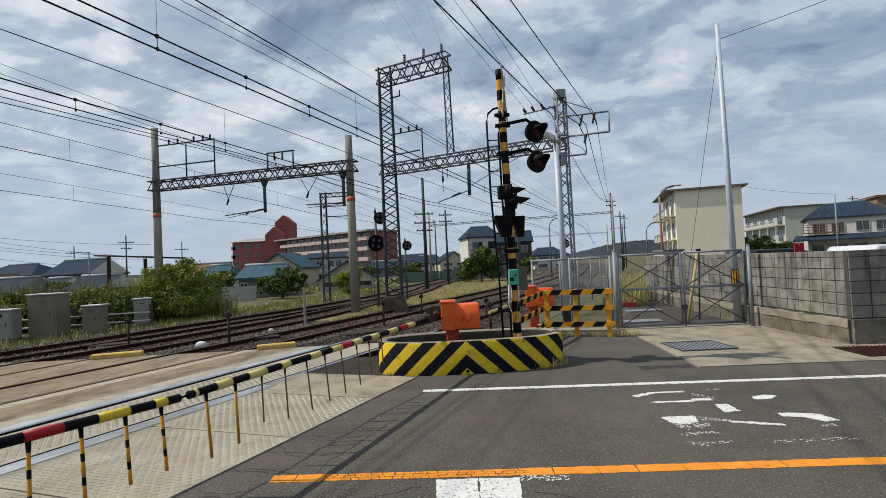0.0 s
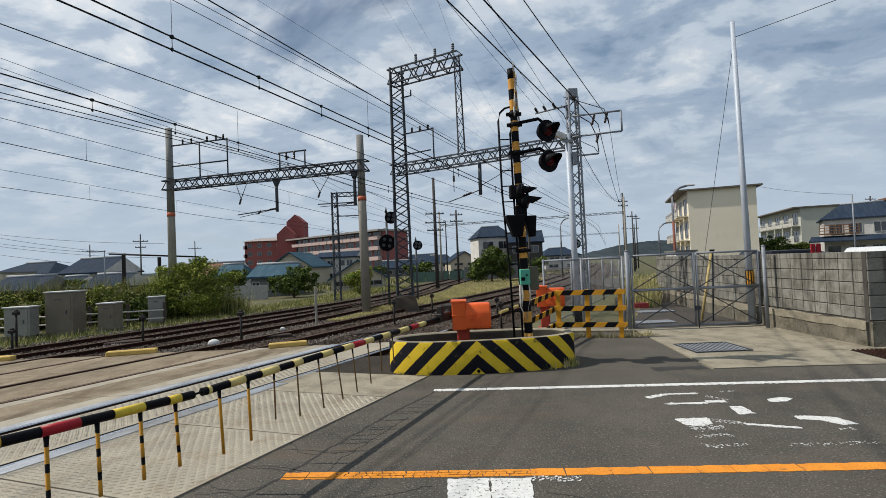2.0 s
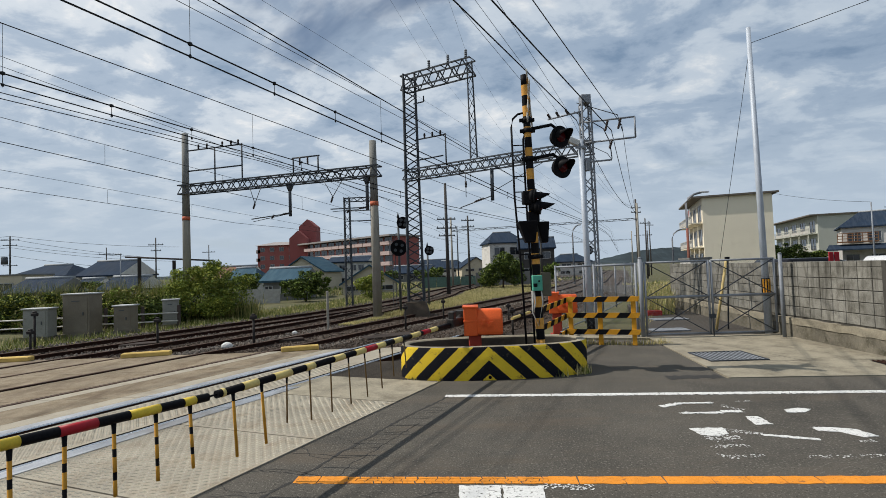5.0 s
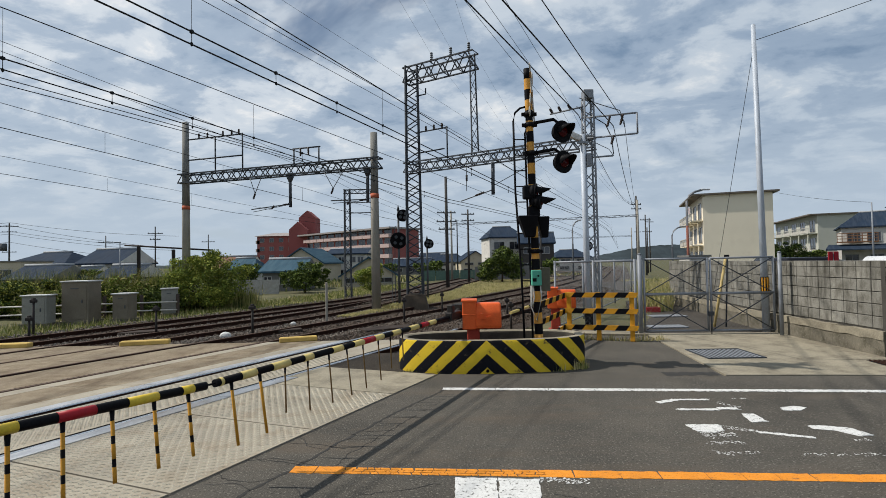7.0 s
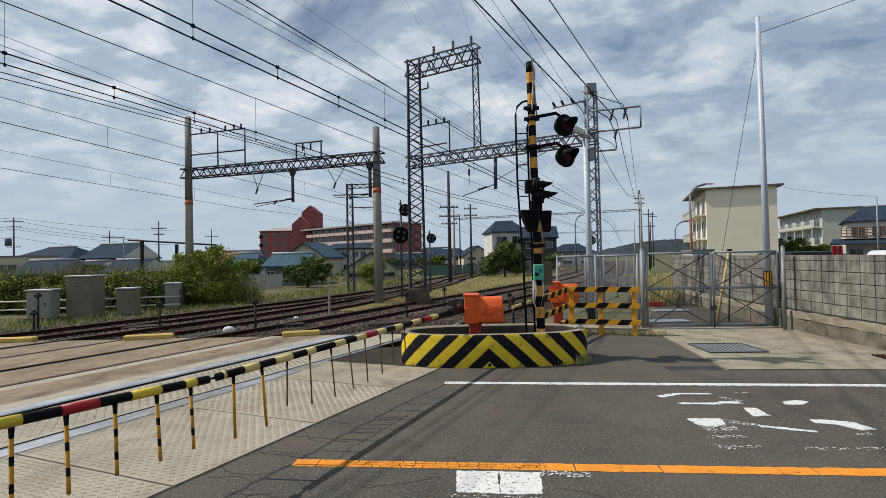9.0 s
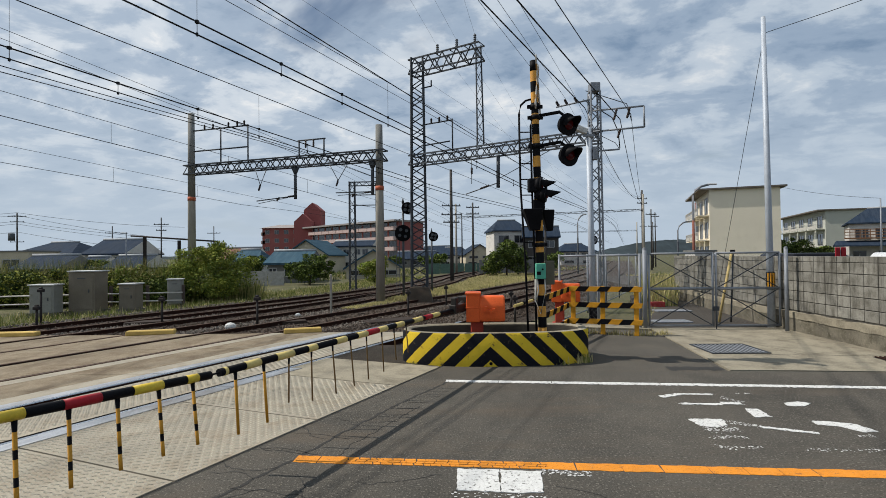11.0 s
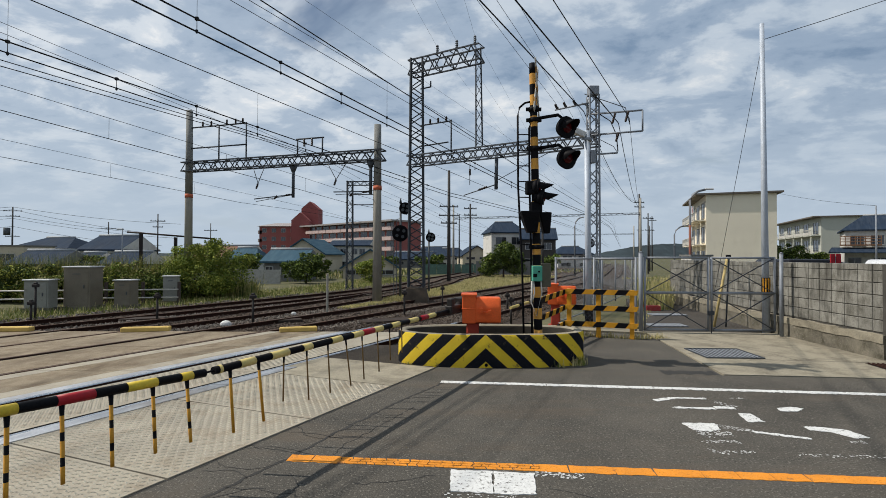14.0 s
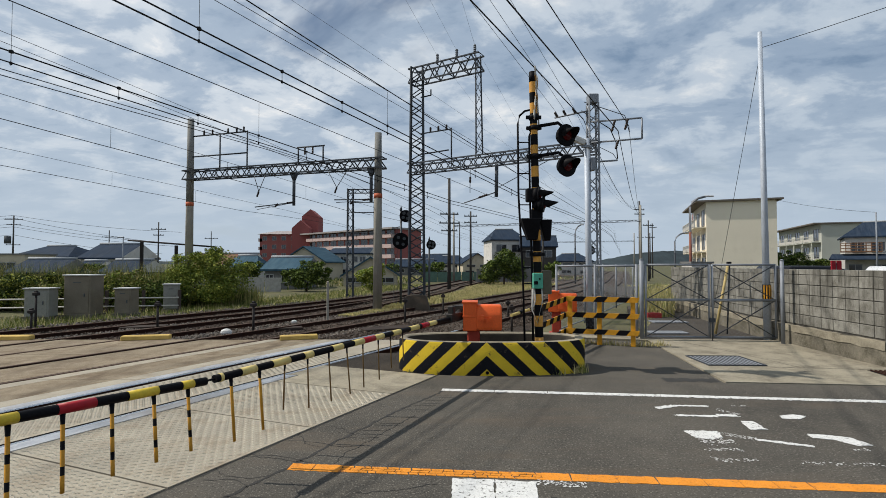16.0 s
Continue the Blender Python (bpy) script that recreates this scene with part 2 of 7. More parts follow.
# ---- mesh helpers ----
def bm_new():
    return bmesh.new()


def box(bm, c, s, rz=0.0, m=None, mi=0):
    x, y, z = (v / 2 for v in s)
    t = (m or Matrix.Identity(4)) @ Matrix.Translation(c) @ Matrix.Rotation(rz, 4, "Z")
    v = [bm.verts.new(t @ Vector(p)) for p in ((-x, -y, -z), (x, -y, -z), (x, y, -z), (-x, y, -z), (-x, -y, z), (x, -y, z), (x, y, z), (-x, y, z))]
    for f in ((3, 2, 1, 0), (4, 5, 6, 7), (0, 1, 5, 4), (1, 2, 6, 5), (2, 3, 7, 6), (3, 0, 4, 7)):
        bm.faces.new([v[i] for i in f]).material_index = mi


def frame_of(d):
    d = Vector(d).normalized()
    a = Vector((0, 0, 1)) if abs(d.z) < 0.95 else Vector((1, 0, 0))
    x = a.cross(d).normalized()
    return x, d.cross(x), d


def cyl(bm, a, b, r0, r1=None, seg=12, cap=True, mi=0):
    r1 = r0 if r1 is None else r1
    a, b = Vector(a), Vector(b)
    x, y, _ = frame_of(b - a)
    ring = [[bm.verts.new(p + (x * math.cos(t) + y * math.sin(t)) * r) for t in (2 * math.pi * k / seg for k in range(seg))] for p, r in ((a, r0), (b, r1))]
    for k in range(seg):
        f = bm.faces.new((ring[0][k], ring[0][(k + 1) % seg], ring[1][(k + 1) % seg], ring[1][k]))
        f.smooth, f.material_index = seg > 6, mi
    if cap:
        bm.faces.new(ring[0][::-1]).material_index = mi
        bm.faces.new(ring[1]).material_index = mi


def tube(bm, pts, r, seg=6):
    pts = [Vector(p) for p in pts]
    rows = []
    for i, p in enumerate(pts):
        d = pts[min(i + 1, len(pts) - 1)] - pts[max(i - 1, 0)]
        x, y, _ = frame_of(d)
        rows.append([bm.verts.new(p + (x * math.cos(t) + y * math.sin(t)) * r) for t in (2 * math.pi * k / seg for k in range(seg))])
    for a, b in zip(rows, rows[1:]):
        for k in range(seg):
            bm.faces.new((a[k], a[(k + 1) % seg], b[(k + 1) % seg], b[k])).smooth = True
    bm.faces.new(rows[0][::-1])
    bm.faces.new(rows[-1])


def prism(bm, poly, z0, z1, mi=0):
    """Upright slab over a plan polygon (counter-clockwise)."""
    lo = [bm.verts.new((*p[:2], z0)) for p in poly]
    hi = [bm.verts.new((*p[:2], z1)) for p in poly]
    k = len(poly)
    bm.faces.new(lo[::-1])
    bm.faces.new(hi).material_index = mi
    for i in range(k):
        bm.faces.new((lo[i], lo[(i + 1) % k], hi[(i + 1) % k], hi[i])).material_index = mi


def bevel(bm, w, seg=2):
    bmesh.ops.remove_doubles(bm, verts=bm.verts, dist=1e-5)
    bmesh.ops.bevel(bm, geom=list(bm.edges), offset=w, segments=seg, affect="EDGES", profile=0.5)


def mesh_of(name, bm, material):
    me = bpy.data.meshes.new(name)
    bmesh.ops.recalc_face_normals(bm, faces=bm.faces)
    bm.to_mesh(me)
    bm.free()
    for mm in material if isinstance(material, (list, tuple)) else [material]:
        me.materials.append(mm)
    return me


def part(name, bm, material, parent=None, label="", kind=""):
    ob = new(name, mesh_of(name, bm, material))
    if parent is not None:
        ob.parent = parent
    return tagged(ob, label, kind=kind)


def piece(name, me, parent, m):
    """A small piece that shares the mesh me."""
    ob = new(name, me)
    ob.parent = parent
    ob.matrix_basis = m
    return ob


def thing(name, label, category, m=None, group=""):
    ob = new(name)
    ob.empty_display_size = 0.2
    if m is not None:
        ob.matrix_basis = m
    return tagged(ob, label, category, group)


def setting(name, bm, material, label=""):
    return tagged(part(name, bm, material), label, kind="structure")


def grid_mesh(pts, faces, name, material):
    me = bpy.data.meshes.new(name)
    me.from_pydata(pts, [], faces)
    for mm in material if isinstance(material, (list, tuple)) else [material]:
        me.materials.append(mm)
    me.update()
    return me


# ---- plan of the railway: o metres across, s metres along ----
HEAD = radians(28.5)
BEND0, BEND1, HEAD_FAR = 20.0, 60.0, radians(20.0)


def heading(s):
    k = min(1, max(0, (s - BEND0) / (BEND1 - BEND0)))
    return HEAD + (HEAD_FAR - HEAD) * k


_axis = {}


def axis(s):
    """The zero line of the railway and its heading."""
    base = min(s, BEND0)
    p = Vector((math.sin(HEAD) * base, math.cos(HEAD) * base))
    q, ds = base, 0.5
    while q < s - 1e-6:
        st = min(ds, s - q)
        h = heading(q + st / 2)
        p += Vector((math.sin(h), math.cos(h))) * st
        q += st
    return p, heading(s)


def at(o, s, z=0.0):
    p, h = axis(s)
    return Vector((p.x + math.cos(h) * o, p.y - math.sin(h) * o, z))


TRACKS = (-7.08, -10.43, -13.45, -16.25)
GAUGE = 1.435


def track_o(i, s):
    """Tracks three and four swing away past the mast island."""
    e = max(0.0, s - 15)
    four = TRACKS[3] - (0.0075 * e * e if e < 23 else 3.97 + 0.16 * (e - 23))
    if i == 3:
        return four
    if i == 2 and s > 11.5:
        return max(TRACKS[2] - 0.014 * (s - 11.5) ** 2, four + 1.6)
    return TRACKS[i]


def line_cut(y, o):
    """s at which offset o reaches the plan line y."""
    return (y + math.sin(HEAD) * o) / math.cos(HEAD)


DECK_FAR, DECK_NEAR = 12.35, -3.0

# ---- ground ----
def build_ground():
    bm = bm_new()
    R = 2500
    bm.faces.new([bm.verts.new((x, y, -0.25)) for x, y in ((-R, -R), (R, -R), (R, R), (-R, R))])
    setting("ground", bm, GROUND_M, "flat earth with dry grass and low weeds to the horizon")

    # asphalt of the road, up to the crossing deck and the fence
    bm = bm_new()
    edge = lambda y: -2.36 + 0.515 * (y - 3.99)
    prism(bm, [(edge(-14), -14), (45, -14), (45, 3.2), (6.7, 7.66), (4.38, 7.88), (4.78, 10.95), (4.9, 12.0), (2.75, 12.6), (0.2, 11.9), (-0.9, 10.2), (edge(8.5), 8.5)], -0.3, 0.0)
    setting("road", bm, ASPHALT, "worn grey asphalt road beside the railway crossing")
    bm = bm_new()
    prism(bm, [(-60, -14), (-22, -14), (-16.5, 12.3), (-60, 12.3)], -0.3, -0.02)
    setting("road_beyond", bm, ASPHALT_OLD, "asphalt road on the other side of the tracks")
    # dark patch between deck and ring
    bm = bm_new()
    prism(bm, [(-2.59, 8.36), (-0.12, 8.36), (-0.45, 9.2), (-0.4, 10.45), (-1.45, 10.45)], -0.2, 0.006)
    setting("pavement_patch", bm, PATCH, "dark rough asphalt patch between deck and ring")
    # concrete apron before the gate
    bm = bm_new()
    prism(bm, [(4.42, 7.89), (5.8, 7.77), (10.5, 7.24), (10.5, 8.4), (8.0, 9.05), (8.1, 12.2), (4.98, 12.4), (4.8, 10.95)], -0.25, 0.012)
    setting("pavement", bm, APRON, "pale stained concrete apron in front of the gate")
    bm = bm_new()
    prism(bm, [(4.98, 12.42), (8.12, 12.22), (9.75, 22.0), (8.2, 22.4)], -0.25, -0.01)
    setting("pavement_yard", bm, ASPHALT_OLD, "dark patched asphalt lane behind the gate")
    bm = bm_new()
    prism(bm, [(2.2, 12.75), (4.9, 12.05), (4.97, 12.5), (3.2, 13.6)], -0.2, 0.04)
    setting("pavement_verge", bm, APRON, "pale concrete strip under the striped fence")


build_ground()


def deck_poly(o0, o1, y0=DECK_NEAR, y1=DECK_FAR):
    return [at(o, line_cut(y, o)).xy for o, y in ((o0, y0), (o1, y0), (o1, y1), (o0, y1))]


def build_deck():
    """Concrete and plate strips between the rails, with open flangeways."""
    cuts = []
    for c in TRACKS:
        cuts += [c + GAUGE / 2 + 0.085, c + GAUGE / 2 - 0.085, c - GAUGE / 2 + 0.085, c - GAUGE / 2 - 0.085]
    deck = thing("crossing_deck", "concrete and steel plate deck of the level crossing", "crossing deck")
    tagged(deck, kind="structure")
    # near strip of studded steel plates
    e0 = lambda y: Vector((-2.36 + 0.515 * (y - 3.99), y))
    seams = [(-3.0, -0.41), (-0.39, 1.10), (1.12, 2.62), (2.64, 4.16), (4.18, 5.69), (5.71, 7.16), (7.18, 8.35)]
    outer = cuts[0]
    pts, faces = [], []

    def tread(q0, q1, m0, m1, z=0.0125):
        """Raised lozenges, every second row turned the other way."""
        n_u, n_v = int((q1 - q0).length / 0.054), int((m0 - q0).length / 0.054)
        for iu in range(1, n_u):
            for iv in range(1, n_v):
                p = q0.lerp(q1, iu / n_u).lerp(m0.lerp(m1, iu / n_u), iv / n_v)
                d = Vector((0.021, 0.013)) if (iu + iv) % 2 else Vector((-0.013, 0.021))
                n = Vector((-d.y, d.x)) * 0.42
                k = len(pts)
                pts.extend([(*(p - d), z), (*(p - n), z), (*(p + d), z), (*(p + n), z), (*(p - d * 0.45), z + 0.007), (*(p + d * 0.45), z + 0.007)])
                faces.extend([(k, k + 1, k + 5, k + 4), (k + 1, k + 2, k + 5), (k + 2, k + 3, k + 4, k + 5), (k + 3, k, k + 4)])
    for i, (a, b) in enumerate(seams):
        bm = bm_new()
        q0, q1 = e0(a), e0(b)
        w = Vector((-0.93, 0.37))

        def meet(q):
            # run from the kerb side across to the rail
            d = 0.0
            while d < 6:
                p = q + w * d
                o = p.x * math.cos(HEAD) - p.y * math.sin(HEAD)
                if o <= outer:
                    break
                d += 0.01
            return q + w * (d - 0.01)
        m0, m1 = meet(q0), meet(q1)
        prism(bm, [q0, q1, m1, m0], -0.2, 0.012)
        part("plate", bm, APRON if i == 6 else PLATE, deck)
        if i == 6:
            continue
        tread(q0, q1, m0, m1)
    strips = [(cuts[1], cuts[2]), (cuts[3], cuts[4]), (cuts[5], cuts[6]), (cuts[7], cuts[8]), (cuts[9], cuts[10]), (cuts[11], cuts[12]), (cuts[13], cuts[14]), (cuts[15], cuts[15] - 1.6)]
    for k, (a, b) in enumerate(strips):
        ys = [DECK_NEAR, 2.2, 5.2, 8.1, 10.3, DECK_FAR]
        for y0, y1 in zip(ys, ys[1:]):
            if k == 1:
                # steel sheets beside the concrete
                for o0, o1, mm in ((a, a - 0.55, PLATE), (a - 0.56, b + 0.3, CONCRETE), (b + 0.29, b, PLATE)):
                    bm = bm_new()
                    prism(bm, deck_poly(o0, o1, y0 + 0.006, y1 - 0.006)[::-1], -0.205, 0.0)
                    part("slab", bm, mm, deck)
            else:
                bm = bm_new()
                prism(bm, deck_poly(a - 0.02, b + 0.02, y0 + 0.006, y1 - 0.006)[::-1], -0.205, 0.0 if k % 2 else -0.006)
                part("slab", bm, PLATE if k == 0 else CONCRETE, deck)
            if k == 0 and 0 < y0 < 9:
                c = [Vector(q) for q in deck_poly(a - 0.06, b + 0.06, y0 + 0.05, y1 - 0.05)]
                tread(c[0], c[3], c[1], c[2], -0.0055)
            if k % 2 == 0:
                # black edges of the flangeways: the gaps' shade put into the colour
                for o0, o1 in ((a, a - 0.018), (b + 0.018, b)):
                    bm = bm_new()
                    prism(bm, deck_poly(o0, o1, y0, y1)[::-1], -0.208, -0.004)
                    part("flangeway_edge", bm, GAP_BLACK, deck)
    # smooth worn steel strips outside the rails of the first track
    for o0, o1, z0, z1 in ((cuts[0] + 0.205, cuts[0] + 0.01, 0.0, 0.021), (cuts[3] - 0.01, cuts[3] - 0.19, -0.01, 0.005)):
        ys = [DECK_NEAR, 1.1, 4.17, 7.17, 8.34] if z1 > 0.02 else [DECK_NEAR, 2.2, 5.2, 8.1, DECK_FAR]
        for y0, y1 in zip(ys, ys[1:]):
            bm = bm_new()
            prism(bm, deck_poly(o0, o1, y0 + 0.006, y1 - 0.006)[::-1], z0, z1)
            part("guard_strip", bm, WORN_STEEL, deck, "smooth worn steel strip")
    st = new("stud", grid_mesh(pts, faces, "stud", STUD))
    st.parent = deck
    tagged(st, "raised anti-slip studs of the steel plates", kind="stuff")
    bm = bm_new()
    prism(bm, deck_poly(-4.1, -18.6, DECK_NEAR, DECK_FAR)[::-1], -0.4, -0.21)
    part("deck_base", bm, ASPHALT_OLD, deck)


build_deck()


def build_track(i, s0, s1):
    tr = tagged(thing("railway_track", "rusty standard railway track on ballast", "railway track", group="railway tracks"), kind="structure")
    step = 1.5
    ss = [s0 + step * k for k in range(int((s1 - s0) / step) + 1)]
    for side in (-1, 1):
        bm = bm_new()
        rows = []
        for s in ss:
            o = track_o(i, s) + side * (GAUGE / 2 + 0.035)
            prof = [(-0.07, -0.2), (0.07, -0.2), (0.07, -0.175), (0.012, -0.15), (0.012, -0.03), (0.036, -0.022), (0.036, 0.0), (0.03, 0.012), (-0.03, 0.012), (-0.036, 0.0), (-0.036, -0.022), (-0.012, -0.03), (-0.012, -0.15), (-0.07, -0.175)]
            rows.append([bm.verts.new(at(o + a, s, b)) for a, b in prof])
        for s, a, b in zip(ss, rows, rows[1:]):
            for k in range(14):
                f = bm.faces.new((a[k], a[(k + 1) % 14], b[(k + 1) % 14], b[k]))
                f.material_index = (1 if s < 12 else 2) if k in (6, 7, 8) else 0
        part("rail", bm, [RAIL_RUST, RAIL_HEAD if i == 0 else RAIL_DULL, RAIL_DULL], tr)
    bm = bm_new()
    box(bm, (0, 0, 0), (2.3, 0.22, 0.14))
    me = mesh_of("sleeper", bm, SLEEPER)
    cut = line_cut(DECK_FAR, TRACKS[i]) + 0.5
    s = cut
    while s < 48:
        p = at(track_o(i, s), s, -0.262)
        piece("sleeper", me, tr, Matrix.Translation(p) @ Matrix.Rotation(-heading(s), 4, "Z"))
        s += 0.62
    return tr


for i_ in range(4):
    build_track(i_, -25.0, 150.0)


def build_ballast():
    """One bed under the four tracks, with loose stones where it lies near."""
    def bed(name, s_list, label):
        pts, faces = [], []
        os_ = [-5.2, -5.7, -6.4, -8.0, -8.75, -9.6, -11.3, -11.9, -12.6, -14.3, -14.85, -15.4, -17.2, -17.8, -18.7]
        zs = [-0.24, -0.12, -0.11, -0.11, -0.07, -0.11, -0.11, -0.07, -0.11, -0.11, -0.06, -0.11, -0.11, -0.09, -0.24]
        for s in s_list:
            for o, z in zip(os_, zs):
                i = 0 if o > -8.75 else 1 if o > -11.9 else 2 if o > -14.85 else 3
                oo = o + track_o(i, s) - TRACKS[i]
                pts.append(at(oo, s, z))
        w = len(os_)
        for a in range(len(s_list) - 1):
            for b in range(w - 1):
                k = a * w + b
                faces.append((k, k + 1, k + w + 1, k + w))
        ob = new(name, grid_mesh(pts, faces, name, BALLAST))
        tagged(ob, label, kind="structure")
    bed("ballast_bed", [2 + 2 * k for k in range(70)], "brown-grey crushed stone ballast under the tracks")
    rnd = random.Random(5)
    lots = {"ballast_stones": ([], []), "rusty_ballast_stones": ([], [])}
    base = [Vector(v) for v in ((1, 0, 0), (-1, 0, 0), (0, 1, 0), (0, -1, 0), (0, 0, 1), (0, 0, -0.6))]
    tri = ((0, 2, 4), (2, 1, 4), (1, 3, 4), (3, 0, 4), (2, 0, 5), (1, 2, 5), (3, 1, 5), (0, 3, 5))
    n = 0
    while n < 26000:
        o = rnd.uniform(-18.4, -5.4)
        s_lo = line_cut(DECK_FAR + 0.1, o)
        s = s_lo + (rnd.random() ** 1.7) * 28
        i = 0 if o > -8.75 else 1 if o > -11.9 else 2 if o > -14.85 else 3
        d = abs(o - TRACKS[i])
        if abs(d - GAUGE / 2 - 0.035) < 0.09:
            continue
        n += 1
        p = at(o + track_o(i, s) - TRACKS[i], s, (-0.105 if d < 0.9 else -0.085 if d < 1.25 else -0.065) + rnd.uniform(-0.02, 0.02))
        r = rnd.uniform(0.02, 0.045)
        rot = Euler((rnd.random() * 6, rnd.random() * 6, rnd.random() * 6)).to_matrix()
        # rust-brown between the rails and near the crossing, grey between the tracks
        pts, faces = lots["rusty_ballast_stones" if d < 1.0 or o > -8.9 or rnd.random() < 0.25 else "ballast_stones"]
        k = len(pts)
        sc = Vector((rnd.uniform(0.7, 1.3), rnd.uniform(0.7, 1.3), rnd.uniform(0.6, 1.1)))
        pts += [p + rot @ Vector((v.x * sc.x, v.y * sc.y, v.z * sc.z)) * r for v in base]
        faces += [tuple(k + q for q in f) for f in tri]
    for name, mm, lab in (("ballast_stones", STONE, "loose grey crushed ballast stones between the tracks"), ("rusty_ballast_stones", STONE_RUST, "rust-brown ballast stones between the rails")):
        tagged(new(name, grid_mesh(*lots[name], name, mm)), lab, "ballast", kind="stuff")


build_ballast()


# ---- road markings ----
def build_markings():
    rnd = random.Random(3)

    def strip(name, a, b, w, mm, label, gaps, z=0.004, jit=0.007, k=6):
        """A painted line of worn plates with cracks between."""
        a, b = Vector(a), Vector(b)
        d = (b - a).normalized()
        nn = Vector((-d.y, d.x))
        bm = bm_new()
        L_ = (b - a).length
        q = 0.0
        while q < L_:
            st = min(gaps(q), L_ - q)
            e = [rnd.uniform(-0.006, 0.006) for _ in range(4)]
            lo = [a + d * (q + 0.004 + (st - 0.008) * j / k) - nn * (w / 2 + rnd.uniform(-jit * 1.6, jit * 0.6)) for j in range(k + 1)]
            hi = [a + d * (q + 0.004 + e[0] + (st - 0.008) * j / k) + nn * (w / 2 + rnd.uniform(-0.007, 0.007)) for j in range(k + 1)]
            prism(bm, lo + hi[::-1], 0.0005, z)
            q += st
        setting(name, bm, mm, label)
    strip("road_marking_centre_line", (-1.40, 4.625), (-0.92, 4.58), 0.15, LINE_O, "cracked orange centre line on the road", lambda q: rnd.uniform(0.2, 0.3))
    strip("road_marking_centre_line_long", (0.86, 4.415), (16, 3.08), 0.15, LINE_O, "cracked orange centre line on the road", lambda q: rnd.uniform(0.22, 0.4))
    # crazed stretch of the orange line: rows of small flakes
    a_, b_ = Vector((-0.92, 4.58)), Vector((0.86, 4.415))
    d_ = (b_ - a_).normalized()
    n_ = Vector((-d_.y, d_.x))
    bm = bm_new()
    for row in range(3):
        q = rnd.uniform(-0.06, 0.0)
        while q < (b_ - a_).length:
            st = rnd.uniform(0.05, 0.12)
            c = [a_ + d_ * (q + e * st + 0.012 * (f - 0.5) * (1 if row % 2 else -1) + rnd.uniform(-0.005, 0.005) + (0.004 if e == 0 else -0.004)) + n_ * (-0.072 + 0.048 * (row + f) + rnd.uniform(-0.004, 0.004) + (0.0035 if f == 0 else -0.0035)) for e, f in ((0, 0), (0.5, 0), (1, 0), (1, 1), (0.5, 1), (0, 1))]
            prism(bm, c, 0.0005, 0.0045)
            q += st
    tagged(setting("road_marking_centre_line_crazed", bm, LINE_O, "crazed stretch of the orange centre line"), kind="stuff")
    strip("road_marking_edge_line", (-0.02, 7.43), (20, 5.3), 0.13, LINE_W, "worn white edge line on the road", lambda q: rnd.uniform(0.3, 0.9), 0.004, 0.016, 22)
    # stop bar at the centre line: slabs of thick white paint and a worn remnant

    def ragged(poly, amp, k=9):
        cx = [Vector(q) for q in poly]
        return [a.lerp(b, j / k) + Vector((rnd.uniform(-amp, amp), rnd.uniform(-amp, amp))) for a, b in zip(cx, cx[1:] + cx[:1]) for j in range(k)]

    def chips(name, a, b, w, fill, label):
        """Worn paint: many small flakes along a stroke, sparse where fill is low."""
        bm = bm_new()
        a, b = Vector(a), Vector(b)
        ln = max(0.05, (b - a).length)
        d = (b - a) / ln
        nn = Vector((-d.y, d.x))
        n = int(ln * w / 0.00028 * min(fill, 0.9)) + 3
        if fill >= 1.2:
            # the thick core of the stroke is still whole
            kk = max(4, int(ln / 0.03))
            side = lambda s: [a + d * (ln * j / kk) + nn * (s * w * 0.46 + rnd.uniform(-0.012, 0.012)) for j in range(kk + 1)]
            prism(bm, side(-1) + side(1)[::-1], 0.0005, 0.005)
            n = n // 3
        for _ in range(n):
            c = a + d * rnd.uniform(-0.03, ln + 0.03) + nn * rnd.uniform(-0.62, 0.62) * w
            r = rnd.uniform(0.003, 0.011)
            z = rnd.uniform(0.0028, 0.0048)
            k = rnd.randint(5, 7)
            ph = rnd.random() * 6
            vs = [bm.verts.new((c.x + 1.5 * r * rnd.uniform(0.6, 1.1) * math.cos(ph + 6.283 * q / k), c.y + r * rnd.uniform(0.6, 1.1) * math.sin(ph + 6.283 * q / k), z)) for q in range(k)]
            bm.faces.new(vs)
        setting(name, bm, LINE_W, label)
    for name, poly in (("road_marking_bar_1", [(0.06, 3.98), (0.40, 3.94), (0.43, 4.35), (0.08, 4.37)]), ("road_marking_bar_2", [(0.41, 3.93), (0.73, 3.92), (0.79, 4.30), (0.45, 4.345)])):
        bm = bm_new()
        prism(bm, ragged(poly, 0.009), 0.0005, 0.006)
        setting(name, bm, LINE_W, "cracked thick white stop bar paint on the road")
    chips("road_marking_bar_worn", (0.83, 4.29), (1.17, 4.25), 0.09, 0.9, "worn remnant of the white stop bar")
    chips("road_marking_bar_foot", (0.06, 3.9), (0.72, 3.86), 0.07, 0.35, "worn lower edge of the white stop bar")
    for name, poly in (("road_marking_block", [(3.50, 5.97), (3.43, 5.65), (3.62, 5.66), (3.64, 5.94)]), ("road_marking_oval", [(4.10, 6.16), (4.06, 6.05), (4.26, 6.03), (4.41, 6.15), (4.30, 6.22)]),
                       ("road_marking_slab", [(2.67, 5.62), (2.68, 5.40), (2.84, 5.34), (2.98, 5.40), (3.03, 5.60)]), ("road_marking_arc", [(3.94, 5.51), (3.93, 5.39), (4.11, 5.33), (4.22, 5.15), (4.39, 5.16), (4.33, 5.39), (4.08, 5.49)])):
        bm = bm_new()
        prism(bm, ragged(poly, 0.010, 7), 0.0005, 0.005)
